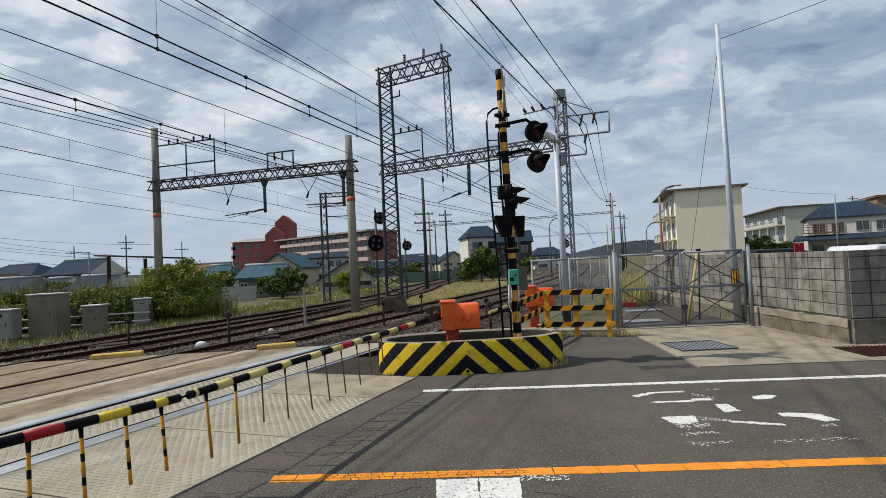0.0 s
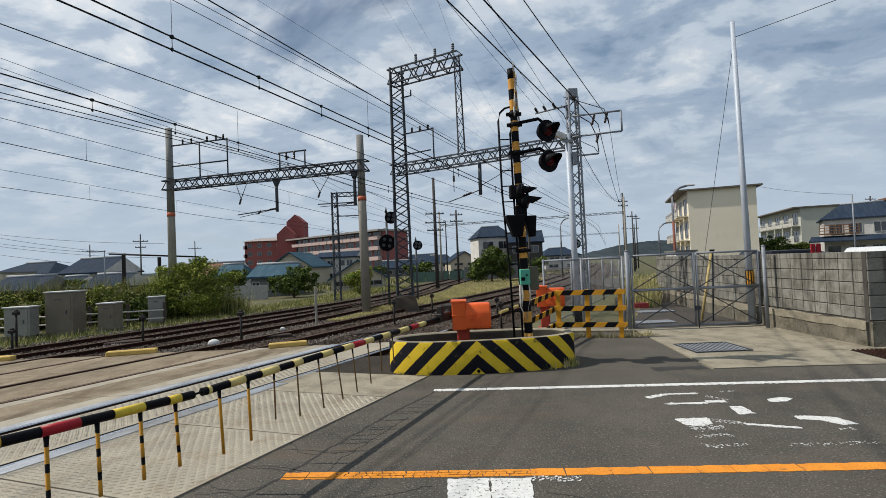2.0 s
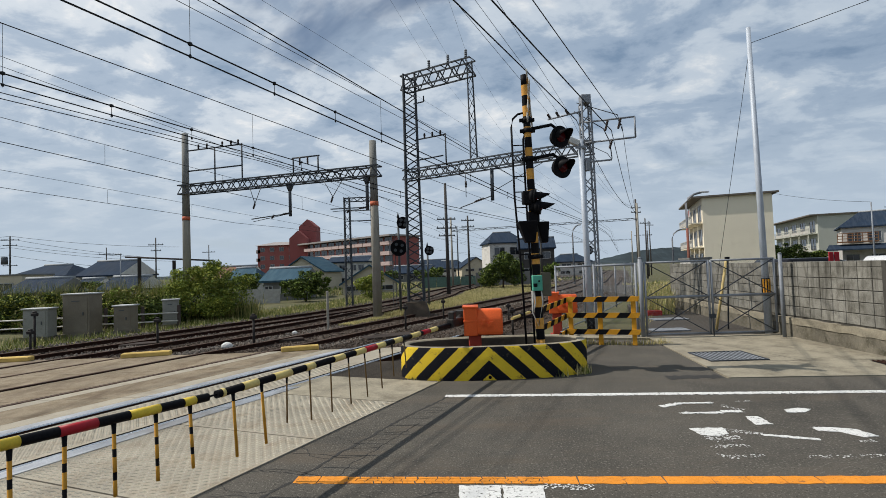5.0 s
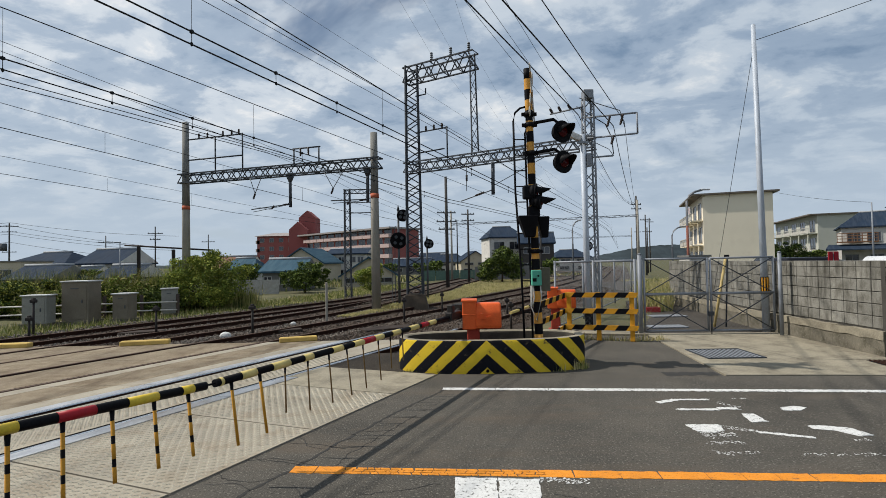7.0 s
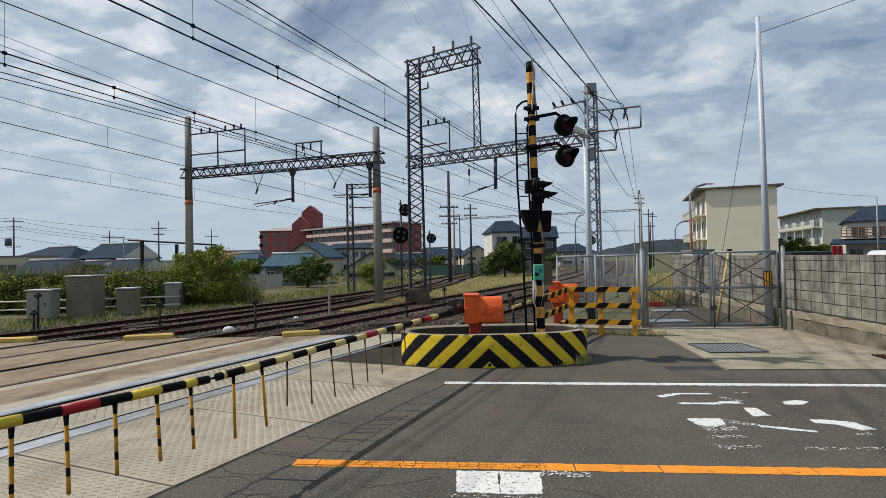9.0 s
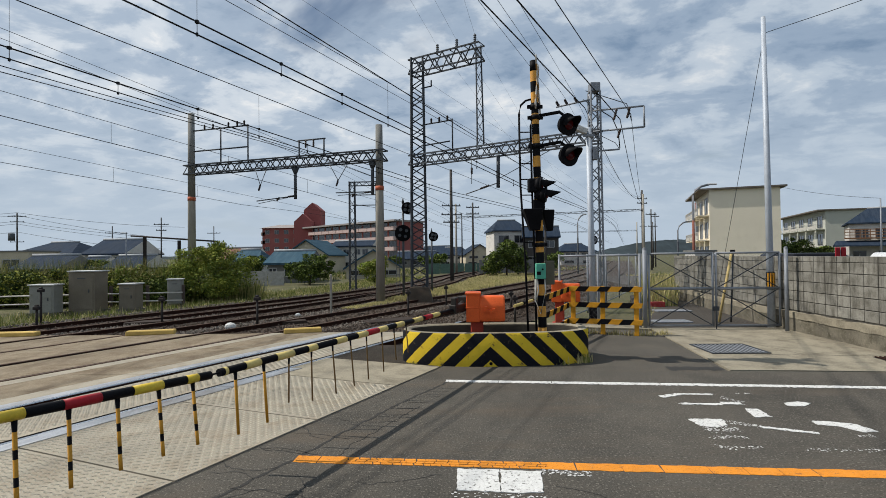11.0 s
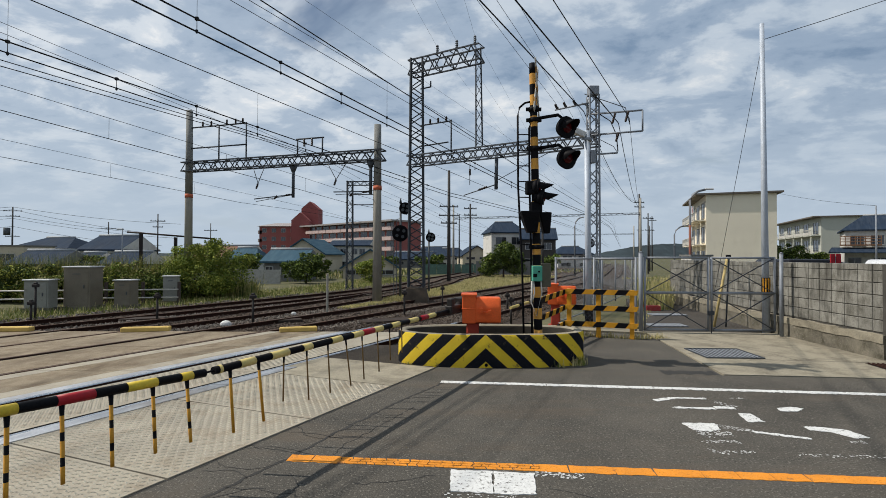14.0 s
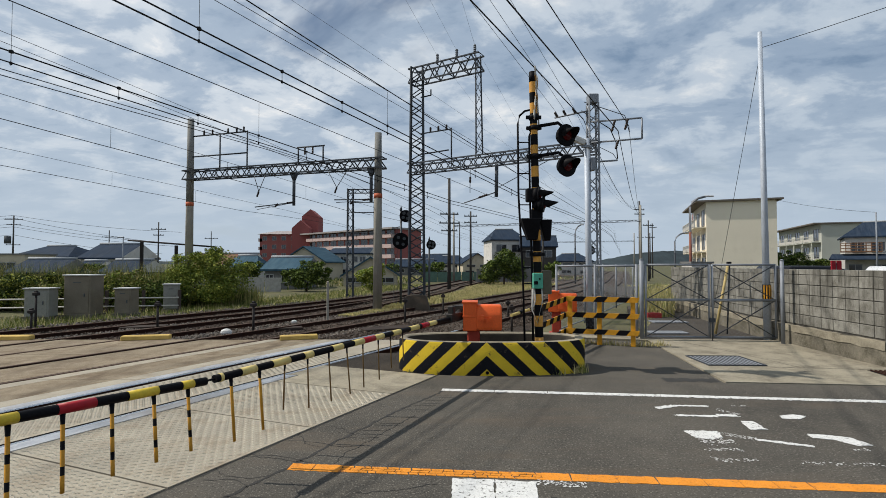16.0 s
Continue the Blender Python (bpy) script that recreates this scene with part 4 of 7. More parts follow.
# ---- crossing signal ----
def build_signal():
    t = thing("crossing_signal", "railway crossing signal post with black and yellow bands and red lamps", "crossing signal", Matrix.Translation((1.743, 9.105, 0.34)) @ Matrix.Diagonal((0.863, 0.863, 0.863, 1)))
    top = Vector((-0.12, 0.0, 5.82))
    on = lambda z: top * (z / top.z)
    n = 26
    for k in range(n):
        bm = bm_new()
        a, b = on(top.z * k / n), on(top.z * (k + 1) / n)
        cyl(bm, a, b, 0.088 - 0.012 * k / n, 0.088 - 0.012 * (k + 1) / n, 20, cap=k in (0, n - 1))
        part("band", bm, BLACK if k % 2 else POST_Y, t)
    for z in (4.62, 4.02, 1.95, 4.85):
        bm = bm_new()
        cyl(bm, on(z - 0.045), on(z + 0.045), 0.105, 0.105, 16)
        for s in (-1, 1):
            box(bm, on(z) + Vector((s * 0.13, 0, 0)), (0.06, 0.05, 0.07))
        part("clamp", bm, BLACK, t)
    # crossbuck, nearly edge-on
    for s in (-1, 1):
        bm = bm_new()
        m = Matrix.Translation(on(5.25) + Vector((0.05 + 0.012 * s, -0.115, 0))) @ Matrix.Rotation(radians(-17), 4, "Z") @ Matrix.Rotation(s * radians(33), 4, "X")
        box(bm, (0, 0, 0), (0.022, 0.13, 1.25), 0, m)
        bevel(bm, 0.006, 1)
        blade = part("crossbuck_blade", bm, mat("weathered_white", (0.55, 0.53, 0.48), 0.6, tint=(0.35, 0.22, 0.12), tint_at=(0.55, 0.7)), t, "weathered white crossbuck blade")
        for q in (-0.4, 0.0, 0.4):
            bm = bm_new()
            box(bm, (0.001, 0, q), (0.026, 0.134, 0.12), 0, m)
            part("blade_stripe", bm, mat("faded_brown_yellow", (0.36, 0.20, 0.07), 0.7), blade, "faded yellow stripe")

    # large red lamps on arms
    def lamp(c, face, r, hood):
        f = Vector(face).normalized()
        x, y, d = frame_of(f)
        bm = bm_new()
        cyl(bm, c - f * 0.20, c - f * 0.12, r * 0.55, r * 0.8, 20)
        cyl(bm, c - f * 0.12, c - f * 0.02, r * 0.8, r, 24)
        cyl(bm, c - f * 0.02, c + f * 0.012, r, r, 28)
        lp = part("lamp_housing", bm, BLACK, t, "black lamp housing")
        bm = bm_new()
        prev = None
        for j in range(5):
            a = math.pi / 2 * j / 5
            rr, dd = r * 0.5 * math.cos(a), 0.02 + r * 0.22 * math.sin(a)
            ringv = [bm.verts.new(c + f * dd + (x * math.cos(q) + y * math.sin(q)) * rr) for q in (2 * math.pi * k / 20 for k in range(20))]
            if prev:
                for k in range(20):
                    bm.faces.new((prev[k], prev[(k + 1) % 20], ringv[(k + 1) % 20], ringv[k])).smooth = True
            prev = ringv
        bm.faces.new(prev)
        part("lens", bm, mat("red_lens", (0.05, 0.004, 0.006), 0.15, var=0.05, fine=90, bump=0.05, emit=(1.0, 0.02, 0.03, 0.004)), lp, "dark red signal lens")
        bm = bm_new()
        upv = Vector((0, 0, 1)) - f * f.z
        upv.normalize()
        side = f.cross(upv)
        rows = []
        for off in (0.0, 0.008):
            row0, row1 = [], []
            for k in range(15):
                a = radians(-10 + 200 * k / 14)
                w = side * math.cos(a) + upv * math.sin(a)
                ln = hood * (0.35 + 0.65 * max(0, math.sin(a)))
                row0.append(bm.verts.new(c + w * (r * 0.66 + off)))
                row1.append(bm.verts.new(c + f * ln + w * (r * 0.6 + off) - upv * 0.03))
            rows.append((row0, row1))
        for row0, row1 in rows:
            for k in range(14):
                bm.faces.new((row0[k], row0[k + 1], row1[k + 1], row1[k])).smooth = True
        for k in range(14):
            bm.faces.new((rows[0][1][k], rows[0][1][k + 1], rows[1][1][k + 1], rows[1][1][k]))
        part("hood", bm, BLACK, lp)
    for z, arm_z in ((4.44, 4.66), (3.80, 4.03)):
        c = on(z) + Vector((0.66, -0.12, 0))
        lamp(c, (0.46, -0.88, -0.05), 0.232, 0.34)
        bm = bm_new()
        tube(bm, [on(arm_z) + Vector((0.08, 0, 0)), on(arm_z) + Vector((0.5, -0.05, 0.06)), c + Vector((-0.02, 0.14, 0.2)), c + Vector((-0.06, 0.16, 0.0))], 0.035, 10)
        part("arm", bm, BLACK, t)
    # side lamps
    for z, dx in ((3.19, 0.05), (2.98, 0.14)):
        lamp(on(z) + Vector((dx, -0.14, 0)), (0.95, -0.3, -0.08), 0.16, 0.30)
    bm = bm_new()
    box(bm, on(3.18) + Vector((-0.12, -0.1, 0)), (0.2, 0.2, 0.28))
    box(bm, on(3.45) + Vector((0.05, 0, 0)), (0.05, 0.05, 0.3))
    bevel(bm, 0.03, 2)
    part("lamp_bracket", bm, BLACK, t)
    # pair of tapered horn hoods
    for cx, w0, w1, dy in ((-0.17, 0.40, 0.20, -0.16), (0.19, 0.26, 0.13, 0.12)):
        bm = bm_new()
        c = on(2.44) + Vector((cx, dy, 0))
        top_ = [(-w0 / 2, -0.2, 0.24), (w0 / 2, -0.2, 0.24), (w0 / 2, 0.2, 0.24), (-w0 / 2, 0.2, 0.24)]
        bot = [(-w1 / 2 + 0.05, -0.1, -0.2), (w1 / 2 + 0.05, -0.1, -0.2), (w1 / 2 + 0.05, 0.1, -0.2), (-w1 / 2 + 0.05, 0.1, -0.2)]
        v = [bm.verts.new(c + Vector(p)) for p in top_ + bot]
        for f in ((0, 1, 2, 3), (7, 6, 5, 4), (0, 4, 5, 1), (1, 5, 6, 2), (2, 6, 7, 3), (3, 7, 4, 0)):
            bm.faces.new([v[i] for i in f])
        bevel(bm, 0.02, 2)
        part("horn_hood", bm, BLACK, t, "black tapered loudspeaker hood")
    bm = bm_new()
    box(bm, on(2.78) + Vector((0, 0, 0)), (0.24, 0.24, 0.22))
    bevel(bm, 0.015, 1)
    part("joint_box", bm, BLACK, t)
    # emergency button box and cables
    bm = bm_new()
    box(bm, on(1.40) + Vector((-0.03, -0.15, 0)), (0.2, 0.14, 0.32))
    bevel(bm, 0.015, 2)
    gb = part("button_box", bm, GREEN, t, "small green enamelled box")
    bm = bm_new()
    box(bm, on(1.36) + Vector((-0.08, -0.225, 0)), (0.08, 0.02, 0.07))
    cyl(bm, on(1.44) + Vector((0.0, -0.22, 0)), on(1.44) + Vector((0.0, -0.235, 0)), 0.02, 0.02, 10)
    part("latch", bm, BLACK, gb)
    bm = bm_new()
    box(bm, on(1.36) + Vector((0.2, 0.1, 0)), (0.2, 0.16, 0.5))
    bevel(bm, 0.015, 1)
    part("terminal_box", bm, mat("dull_beige", (0.15, 0.14, 0.10), 0.7), t, "dull beige terminal box")
    for x0, x1, sag in ((0.05, -0.16, 0.72), (-0.1, -0.14, 0.35)):
        bm = bm_new()
        tube(bm, [on(1.24) + Vector((x0, -0.14, 0)), on(1.0) + Vector((x0 + 0.01, -0.16, 0)), on(1.24 - sag) + Vector(((x0 + x1) / 2, -0.16, 0)), on(0.8) + Vector((x1, -0.15, 0)), on(1.24) + Vector((x1 + 0.02, -0.14, 0))], 0.014, 8)
        part("cable", bm, mat("pale_cable", (0.62, 0.60, 0.55), 0.6), t, "pale hanging cable")
    # ladder
    xs = (-0.43, -0.19)
    for x, zt in zip(xs, (4.98, 4.72)):
        bm = bm_new()
        tube(bm, [(x * 0.72, -0.03, 0.02), (x * 0.8, -0.03, 1.5), (x, -0.03, 3.2), (x - 0.01, -0.03, zt - 0.28), (x + 0.03, -0.02, zt - 0.1), (x + 0.14, -0.01, zt), on(zt + 0.03) + Vector((-0.07, 0, 0))], 0.022, 8)
        part("ladder_rail", bm, BLACK, t)
    for k in range(13):
        z = 0.35 + 0.33 * k
        bm = bm_new()
        f = min(1, 0.72 + 0.28 * z / 3.2)
        cyl(bm, (xs[0] * f, -0.03, z), (xs[1] * f, -0.03, z), 0.013, 0.013, 6)
        part("rung", bm, BLACK, t)


build_signal()


# ---- crossing barriers ----
BOOM_D = Vector((-0.415, -0.91, 0)).normalized()
BOOM_K = 0.863
BOOM_A = Vector((0.130, 8.63, 0.914))
RODS = []


def gearbox(t, m):
    """Orange barrier machine: tall gear case, rounded motor case, foot."""
    bm = bm_new()
    box(bm, (-0.24, 0, 0.79), (0.26, 0.46, 0.53), 0, m)
    bevel(bm, 0.018, 2)
    case = part("gear_case", bm, ORANGE, t, "orange gear case")
    bm = bm_new()
    box(bm, (-0.24, 0, 1.06), (0.30, 0.50, 0.035), 0, m)
    bevel(bm, 0.006, 1)
    part("lid", bm, ORANGE, case)
    bm = bm_new()
    box(bm, (-0.24, 0, 0.80), (0.275, 0.475, 0.03), 0, m)
    bevel(bm, 0.006, 1)
    part("flange", bm, ORANGE, case)
    bm = bm_new()
    prof = [(-0.22, 0.53), (0.22, 0.53), (0.25, 0.58), (0.25, 0.84), (0.17, 1.01), (-0.17, 1.01), (-0.25, 0.84), (-0.25, 0.58)]
    v0 = [bm.verts.new(m @ Vector((-0.13, y, z))) for y, z in prof]
    v1 = [bm.verts.new(m @ Vector((0.36, y, z))) for y, z in prof]
    bm.faces.new(v0)
    bm.faces.new(v1[::-1])
    for k in range(8):
        bm.faces.new((v0[k], v1[k], v1[(k + 1) % 8], v0[(k + 1) % 8]))
    bevel(bm, 0.035, 3)
    motor = part("motor_case", bm, ORANGE, t, "rounded orange motor case")
    for f in motor.data.polygons:
        f.use_smooth = True
    bm = bm_new()
    box(bm, (0.06, -0.265, 0.75), (0.2, 0.035, 0.03), 0, m)
    box(bm, (0.0, -0.275, 0.78), (0.05, 0.05, 0.09), 0, m)
    box(bm, (0.14, -0.275, 0.75), (0.05, 0.05, 0.07), 0, m)
    cyl(bm, m @ Vector((0.09, -0.25, 0.72)), m @ Vector((0.09, -0.30, 0.72)), 0.025, 0.025, 10)
    part("handle", bm, ORANGE, motor)
    bm = bm_new()
    box(bm, (-0.17, 0, 0.25), (0.24, 0.26, 0.62), 0, m)
    box(bm, (-0.17, 0, -0.05), (0.40, 0.36, 0.06), 0, m)
    bevel(bm, 0.02, 1)
    part("foot", bm, mat("dull_red", (0.36, 0.05, 0.03), 0.7), t, "dull red foot")


def build_barrier():
    base = Vector((0.71, 9.0, 0.0))
    t = thing("crossing_barrier", "lowered railway crossing barrier with orange machine and hanging rods", "crossing barrier", Matrix.Translation(base))
    gearbox(t, Matrix.Translation((0, 0, 0.185)) @ Matrix.Rotation(radians(-4), 4, "Z") @ Matrix.Diagonal((0.93, 0.93, 0.93, 1)))
    P = lambda s, dz=0.0: BOOM_A - base + (BOOM_D * s + Vector((0, 0, dz - 0.004 * s if s < 5.7 else dz - 0.023 + 0.05 * (s - 5.75)))) * BOOM_K
    # root linkage between the machine's shaft and the boom
    q = BOOM_A - base
    bm = bm_new()
    box(bm, q + Vector((0.07, 0.14, 0.02)), (0.12, 0.46, 0.13), radians(-24))
    box(bm, q + Vector((0.02, 0.02, 0.08)), (0.10, 0.12, 0.26), radians(-24))
    cyl(bm, q + Vector((0.05, 0.33, 0.02)), q + Vector((0.28, 0.38, 0.02)), 0.055, 0.055, 14)
    bevel(bm, 0.012, 1)
    link = part("linkage", bm, mat("greasy_iron", (0.025, 0.022, 0.02), 0.55, spec=0.2), t, "dark greasy boom linkage")
    bm = bm_new()
    tube(bm, [q + Vector((0.10, 0.30, 0.02)), q + Vector((0.13, 0.5, 0.03)), q + Vector((0.18, 0.7, 0.06))], 0.045, 10)
    box(bm, q + Vector((0.19, 0.78, 0.06)), (0.18, 0.22, 0.2), radians(-24))
    part("counterweight", bm, mat("greasy_iron", (0.025, 0.022, 0.02)), link)
    bm = bm_new()
    cyl(bm, P(-0.1), P(5.66), 0.036, 0.033, 14)
    cyl(bm, P(5.64), P(5.78), 0.009, 0.009, 8)
    boom = part("boom", bm, BLACK, t, "black boom pole with coloured bands")
    marks = [(9.1, 8.75, BOOM_Y), (7.75, 7.26, BOOM_Y), (7.02, 6.76, RED), (6.51, 6.25, BOOM_Y), (6.02, 5.9, BOOM_Y), (5.34, 5.14, BOOM_PALE), (4.9, 4.63, BOOM_PALE), (4.38, 4.22, BOOM_PALE), (3.83, 3.61, BOOM_PALE), (3.35, 3.11, BOOM_PALE), (3.11, 2.81, RED), (2.81, 2.57, BOOM_PALE), (2.3, 2.05, BOOM_PALE), (1.72, 1.4, BOOM_PALE), (1.3, 1.02, RED), (1.0, 0.7, BOOM_PALE)]
    bm = bm_new()
    cyl(bm, P(5.76), P(9.2), 0.033, 0.031, 14)
    part("tip_section", bm, BLACK, boom)
    bm = bm_new()
    cyl(bm, P(5.57), P(5.605), 0.0368, 0.0368, 14)
    part("collar", bm, BOOM_PALE, boom)
    for a, b, mm in marks:
        bm = bm_new()
        r = 0.0370 if a < 5.7 else 0.0338
        cyl(bm, P(b), P(a), r, r, 14)
        part("band", bm, mm, boom)
    for k, (s, ln) in enumerate(((8.4, 0.57), (8.05, 0.57), (7.68, 0.57), (7.31, 0.57), (6.98, 0.57), (6.63, 0.56), (6.28, 0.56), (5.95, 0.56), (5.46, 0.62), (5.08, 0.62), (4.69, 0.52), (4.30, 0.60), (3.89, 0.62), (3.50, 0.62), (3.11, 0.62), (2.70, 0.60), (2.34, 0.50), (1.95, 0.45))):
        bm = bm_new()
        w = 0.0128 if s > 5 else 0.009
        ln *= BOOM_K
        cyl(bm, (0, 0, 0.0), (0, 0, -0.07), w * 1.3, w, 10, mi=1)
        cuts = (0.0, 0.24, 0.37, 0.61, 0.74, 1.0) if s > 5.9 else (0.0, 1.0)
        for j, (u0, u1) in enumerate(zip(cuts, cuts[1:])):
            cyl(bm, (0, 0, -0.07 - (ln - 0.07) * u0), (0, 0, -0.07 - (ln - 0.07) * u1), w, w, 10, mi=j % 2)
        bmesh.ops.remove_doubles(bm, verts=bm.verts, dist=0.006)
        rod = part("rod", bm, [ROD_Y, BLACK] if s > 5 else [mat("grey_ochre", (0.30, 0.19, 0.08), 0.7), BLACK], boom)
        rod.matrix_basis = Matrix.Translation(P(s, -0.03))
        RODS.append((rod, P(s, -0.03)))

    # second machine behind, with its own boom
    base = Vector((3.2, 13.4, 0.06))
    t = thing("crossing_barrier", "second orange crossing barrier machine with pale boom behind the fence", "crossing barrier", Matrix.Translation(base))
    gearbox(t, Matrix.Rotation(radians(-14), 4, "Z"))
    bm = bm_new()
    a = Vector((-0.3, -0.1, 0.78))
    cyl(bm, a, a + BOOM_D * 3.75, 0.035, 0.03, 12)
    boom = part("boom", bm, BOOM_PALE, t, "pale boom pole")
    for s in (0.5, 1.3, 2.1, 2.9):
        bm = bm_new()
        cyl(bm, a + BOOM_D * s, a + BOOM_D * (s + 0.3), 0.037, 0.037, 12)
        part("band", bm, BLACK, boom)


build_barrier()


# ---- striped board fence ----
def build_board_fence():
    p0, p1 = Vector((2.85, 11.85, 0)), Vector((4.40, 11.25, 0))
    t = thing("striped_fence", "low fence of yellow and black striped boards on yellow posts", "fence", Matrix.Translation(p0))
    run = p1 - p0
    d = run.normalized()
    L_ = run.length
    for k, s in enumerate((0.14, 0.80, 1.52)):
        bm = bm_new()
        box(bm, d * s + Vector((0, 0, 0.55)), (0.10, 0.10, 1.10), math.atan2(d.y, d.x))
        bevel(bm, 0.008, 1)
        part("post", bm, YELLOW, t)

    def board(a, b, z, h=0.115):
        a, b = Vector(a), Vector(b)
        dd = (b - a).normalized()
        nn = Vector((dd.y, -dd.x, 0))
        ln = (b - a).length
        n = max(2, round(ln / 0.24))
        off = nn * 0.066
        bm = bm_new()
        sl = 0.09
        for k in range(n):
            s0, s1 = ln * k / n, ln * (k + 1) / n
            for u0, u1, mi in ((s0, s1, k % 2),):
                v = []
                for q in (off - nn * 0.012, off + nn * 0.012):
                    for s, z_, sh in ((u0, z - h / 2, -1), (u1, z - h / 2, -1), (u1, z + h / 2, 1), (u0, z + h / 2, 1)):
                        ss = min(ln, max(0, s + sh * sl / 2))
                        v.append(bm.verts.new(a + dd * ss + q + Vector((0, 0, z_))))
                for f in ((3, 2, 1, 0), (4, 5, 6, 7), (0, 1, 5, 4), (1, 2, 6, 5), (2, 3, 7, 6), (3, 0, 4, 7)):
                    bm.faces.new([v[i] for i in f]).material_index = mi
        bmesh.ops.remove_doubles(bm, verts=bm.verts, dist=1e-4)
        part("board", bm, [YELLOW, BLACK], t)
    for z in (1.04, 0.675, 0.30):
        board(Vector((0, 0, 0)), d * L_, z)
    # short return towards the ring, sagging a little
    q1 = Vector((-0.98, -1.62, 0))
    for z in (1.03, 0.66, 0.29):
        board(q1 - Vector((0, 0, 0.09)), Vector((-0.02, -0.02, 0)), z)
    bm = bm_new()
    box(bm, q1 * 0.9 + Vector((0.05, 0.0, 0.48)), (0.07, 0.07, 0.96))
    bevel(bm, 0.008, 1)
    part("post", bm, YELLOW, t)


build_board_fence()


def chain_link(bm, a, b, z0, z1, pitch=0.105, r=0.0013):
    """Woven wire between two posts."""
    a, b = Vector(a), Vector(b)
    ln = (b - a).length
    d = (b - a) / ln
    h = z1 - z0
    k = -h
    while k < ln:
        for s in (1, -1):
            u0, u1 = (k, k + h) if s > 0 else (k + h, k)
            p, q = (u0, z0), (u1, z1)
            lo, hi = (0.0, ln)
            (x0, y0), (x1, y1) = p, q
            t0, t1 = 0.0, 1.0
            dx = x1 - x0
            ta, tb = sorted(((lo - x0) / dx, (hi - x0) / dx))
            t0, t1 = max(t0, ta), min(t1, tb)
            if t1 - t0 > 0.01:
                A = a + d * (x0 + dx * t0) + Vector((0, 0, z0 + h * t0))
                B = a + d * (x0 + dx * t1) + Vector((0, 0, z0 + h * t1))
                cyl(bm, A, B, r, r, 3, cap=False)
        k += pitch


def build_gate():
    g0, gm, g1 = Vector((4.84, 12.25, 0)), Vector((6.46, 12.13, 0)), Vector((7.98, 12.06, 0))
    t = thing("mesh_gate", "closed double gate of galvanised tube and chain-link mesh", "gate", Matrix.Translation(g0))
    for p, h, r in ((g0, 1.95, 0.05), (Vector((7.87, 11.66, 0)), 1.93, 0.042)):
        bm = bm_new()
        cyl(bm, p - g0, p - g0 + Vector((0, 0, h)), r, r, 16)
        cyl(bm, p - g0 + Vector((0, 0, h)), p - g0 + Vector((0, 0, h + 0.03)), r + 0.008, r * 0.5, 16)
        part("post", bm, GALV, t, "round galvanised gate post")
    for a, b in ((g0 + Vector((0.1, 0, 0)), gm - Vector((0.04, 0, 0))), (gm + Vector((0.04, 0, 0)), g1)):
        a, b = a - g0, b - g0
        bm = bm_new()
        Z = lambda z: Vector((0, 0, z))
        for p in (a, b):
            cyl(bm, p + Z(0.07), p + Z(1.84), 0.026, 0.026, 12)
        for z in (0.09, 0.98, 1.83):
            cyl(bm, a + Z(z), b + Z(z), 0.024 if z != 0.98 else 0.032, None, 12)
        leaf = part("gate_leaf", bm, GALV, t)
        for za, zb in ((0.98, 1.83), (0.09, 0.98)):
            bm = bm_new()
            cyl(bm, a + Z(za), b + Z(zb), 0.012, 0.012, 6)
            cyl(bm, a + Z(zb), b + Z(za), 0.012, 0.012, 6)
            part("brace", bm, GALV_OLD, leaf)
        bm = bm_new()
        chain_link(bm, a, b, 0.1, 1.82)
        part("mesh", bm, GALV, leaf, "woven wire mesh")
    bm = bm_new()
    box(bm, gm - g0 + Vector((0, -0.05, 0.5)), (0.14, 0.05, 0.1))
    cyl(bm, gm - g0 + Vector((0, -0.06, 0.02)), gm - g0 + Vector((0, -0.06, 0.5)), 0.012, 0.012, 8)
    part("bolt", bm, GALV_OLD, t)

    f0, f1 = Vector((4.74, 12.3, 0)), Vector((3.02, 13.35, 0))
    t = thing("mesh_fence", "grey chain-link fence turning along the tracks", "fence", Matrix.Translation(f0))
    far = [at(-3.6 - 0.02 * k, s) for k, s in enumerate((13.2, 16, 19, 22, 25, 28, 32, 36, 40))]
    pts = [f0, Vector((3.88, 12.83, 0)), f1] + far[1:]
    Z = lambda z: Vector((0, 0, z))
    for p in pts:
        bm = bm_new()
        cyl(bm, p - f0, p - f0 + Z(1.84), 0.03, 0.03, 10)
        part("post", bm, GALV, t)
    for a, b in zip(pts, pts[1:]):
        a, b = a - f0, b - f0
        bm = bm_new()
        cyl(bm, a + Z(1.8), b + Z(1.8), 0.024, 0.024, 8)
        part("rail", bm, GALV, t)
        bm = bm_new()
        cyl(bm, a + Z(0.1), b + Z(0.1), 0.02, 0.02, 8)
        part("rail", bm, GALV, t)
        bm = bm_new()
        chain_link(bm, a, b, 0.1, 1.8, 0.12)
        part("mesh", bm, GALV, t)
    # leaning props behind the gate
    for x0, x1, mm, lab in ((7.24, 7.70, mat("pale_yellow_pole", (0.55, 0.42, 0.18), 0.6), "pale yellow pole leaning behind the gate"), (7.56, 7.74, GALV_OLD, "grey pole leaning behind the gate")):
        t = thing("leaning_pole", lab, "pole", Matrix.Translation((x0, 13.4, -0.01)))
        bm = bm_new()
        cyl(bm, (0, 0, 0), (x1 - x0, 0.15, 1.88), 0.035 if mm is not GALV_OLD else 0.02, None, 10)
        part("shaft", bm, mm, t)
        bm = bm_new()
        cyl(bm, (x1 - x0, 0.15, 1.86), (x1 - x0, 0.15, 1.92), 0.045, 0.045, 10)
        part("cap", bm, BLACK, t)
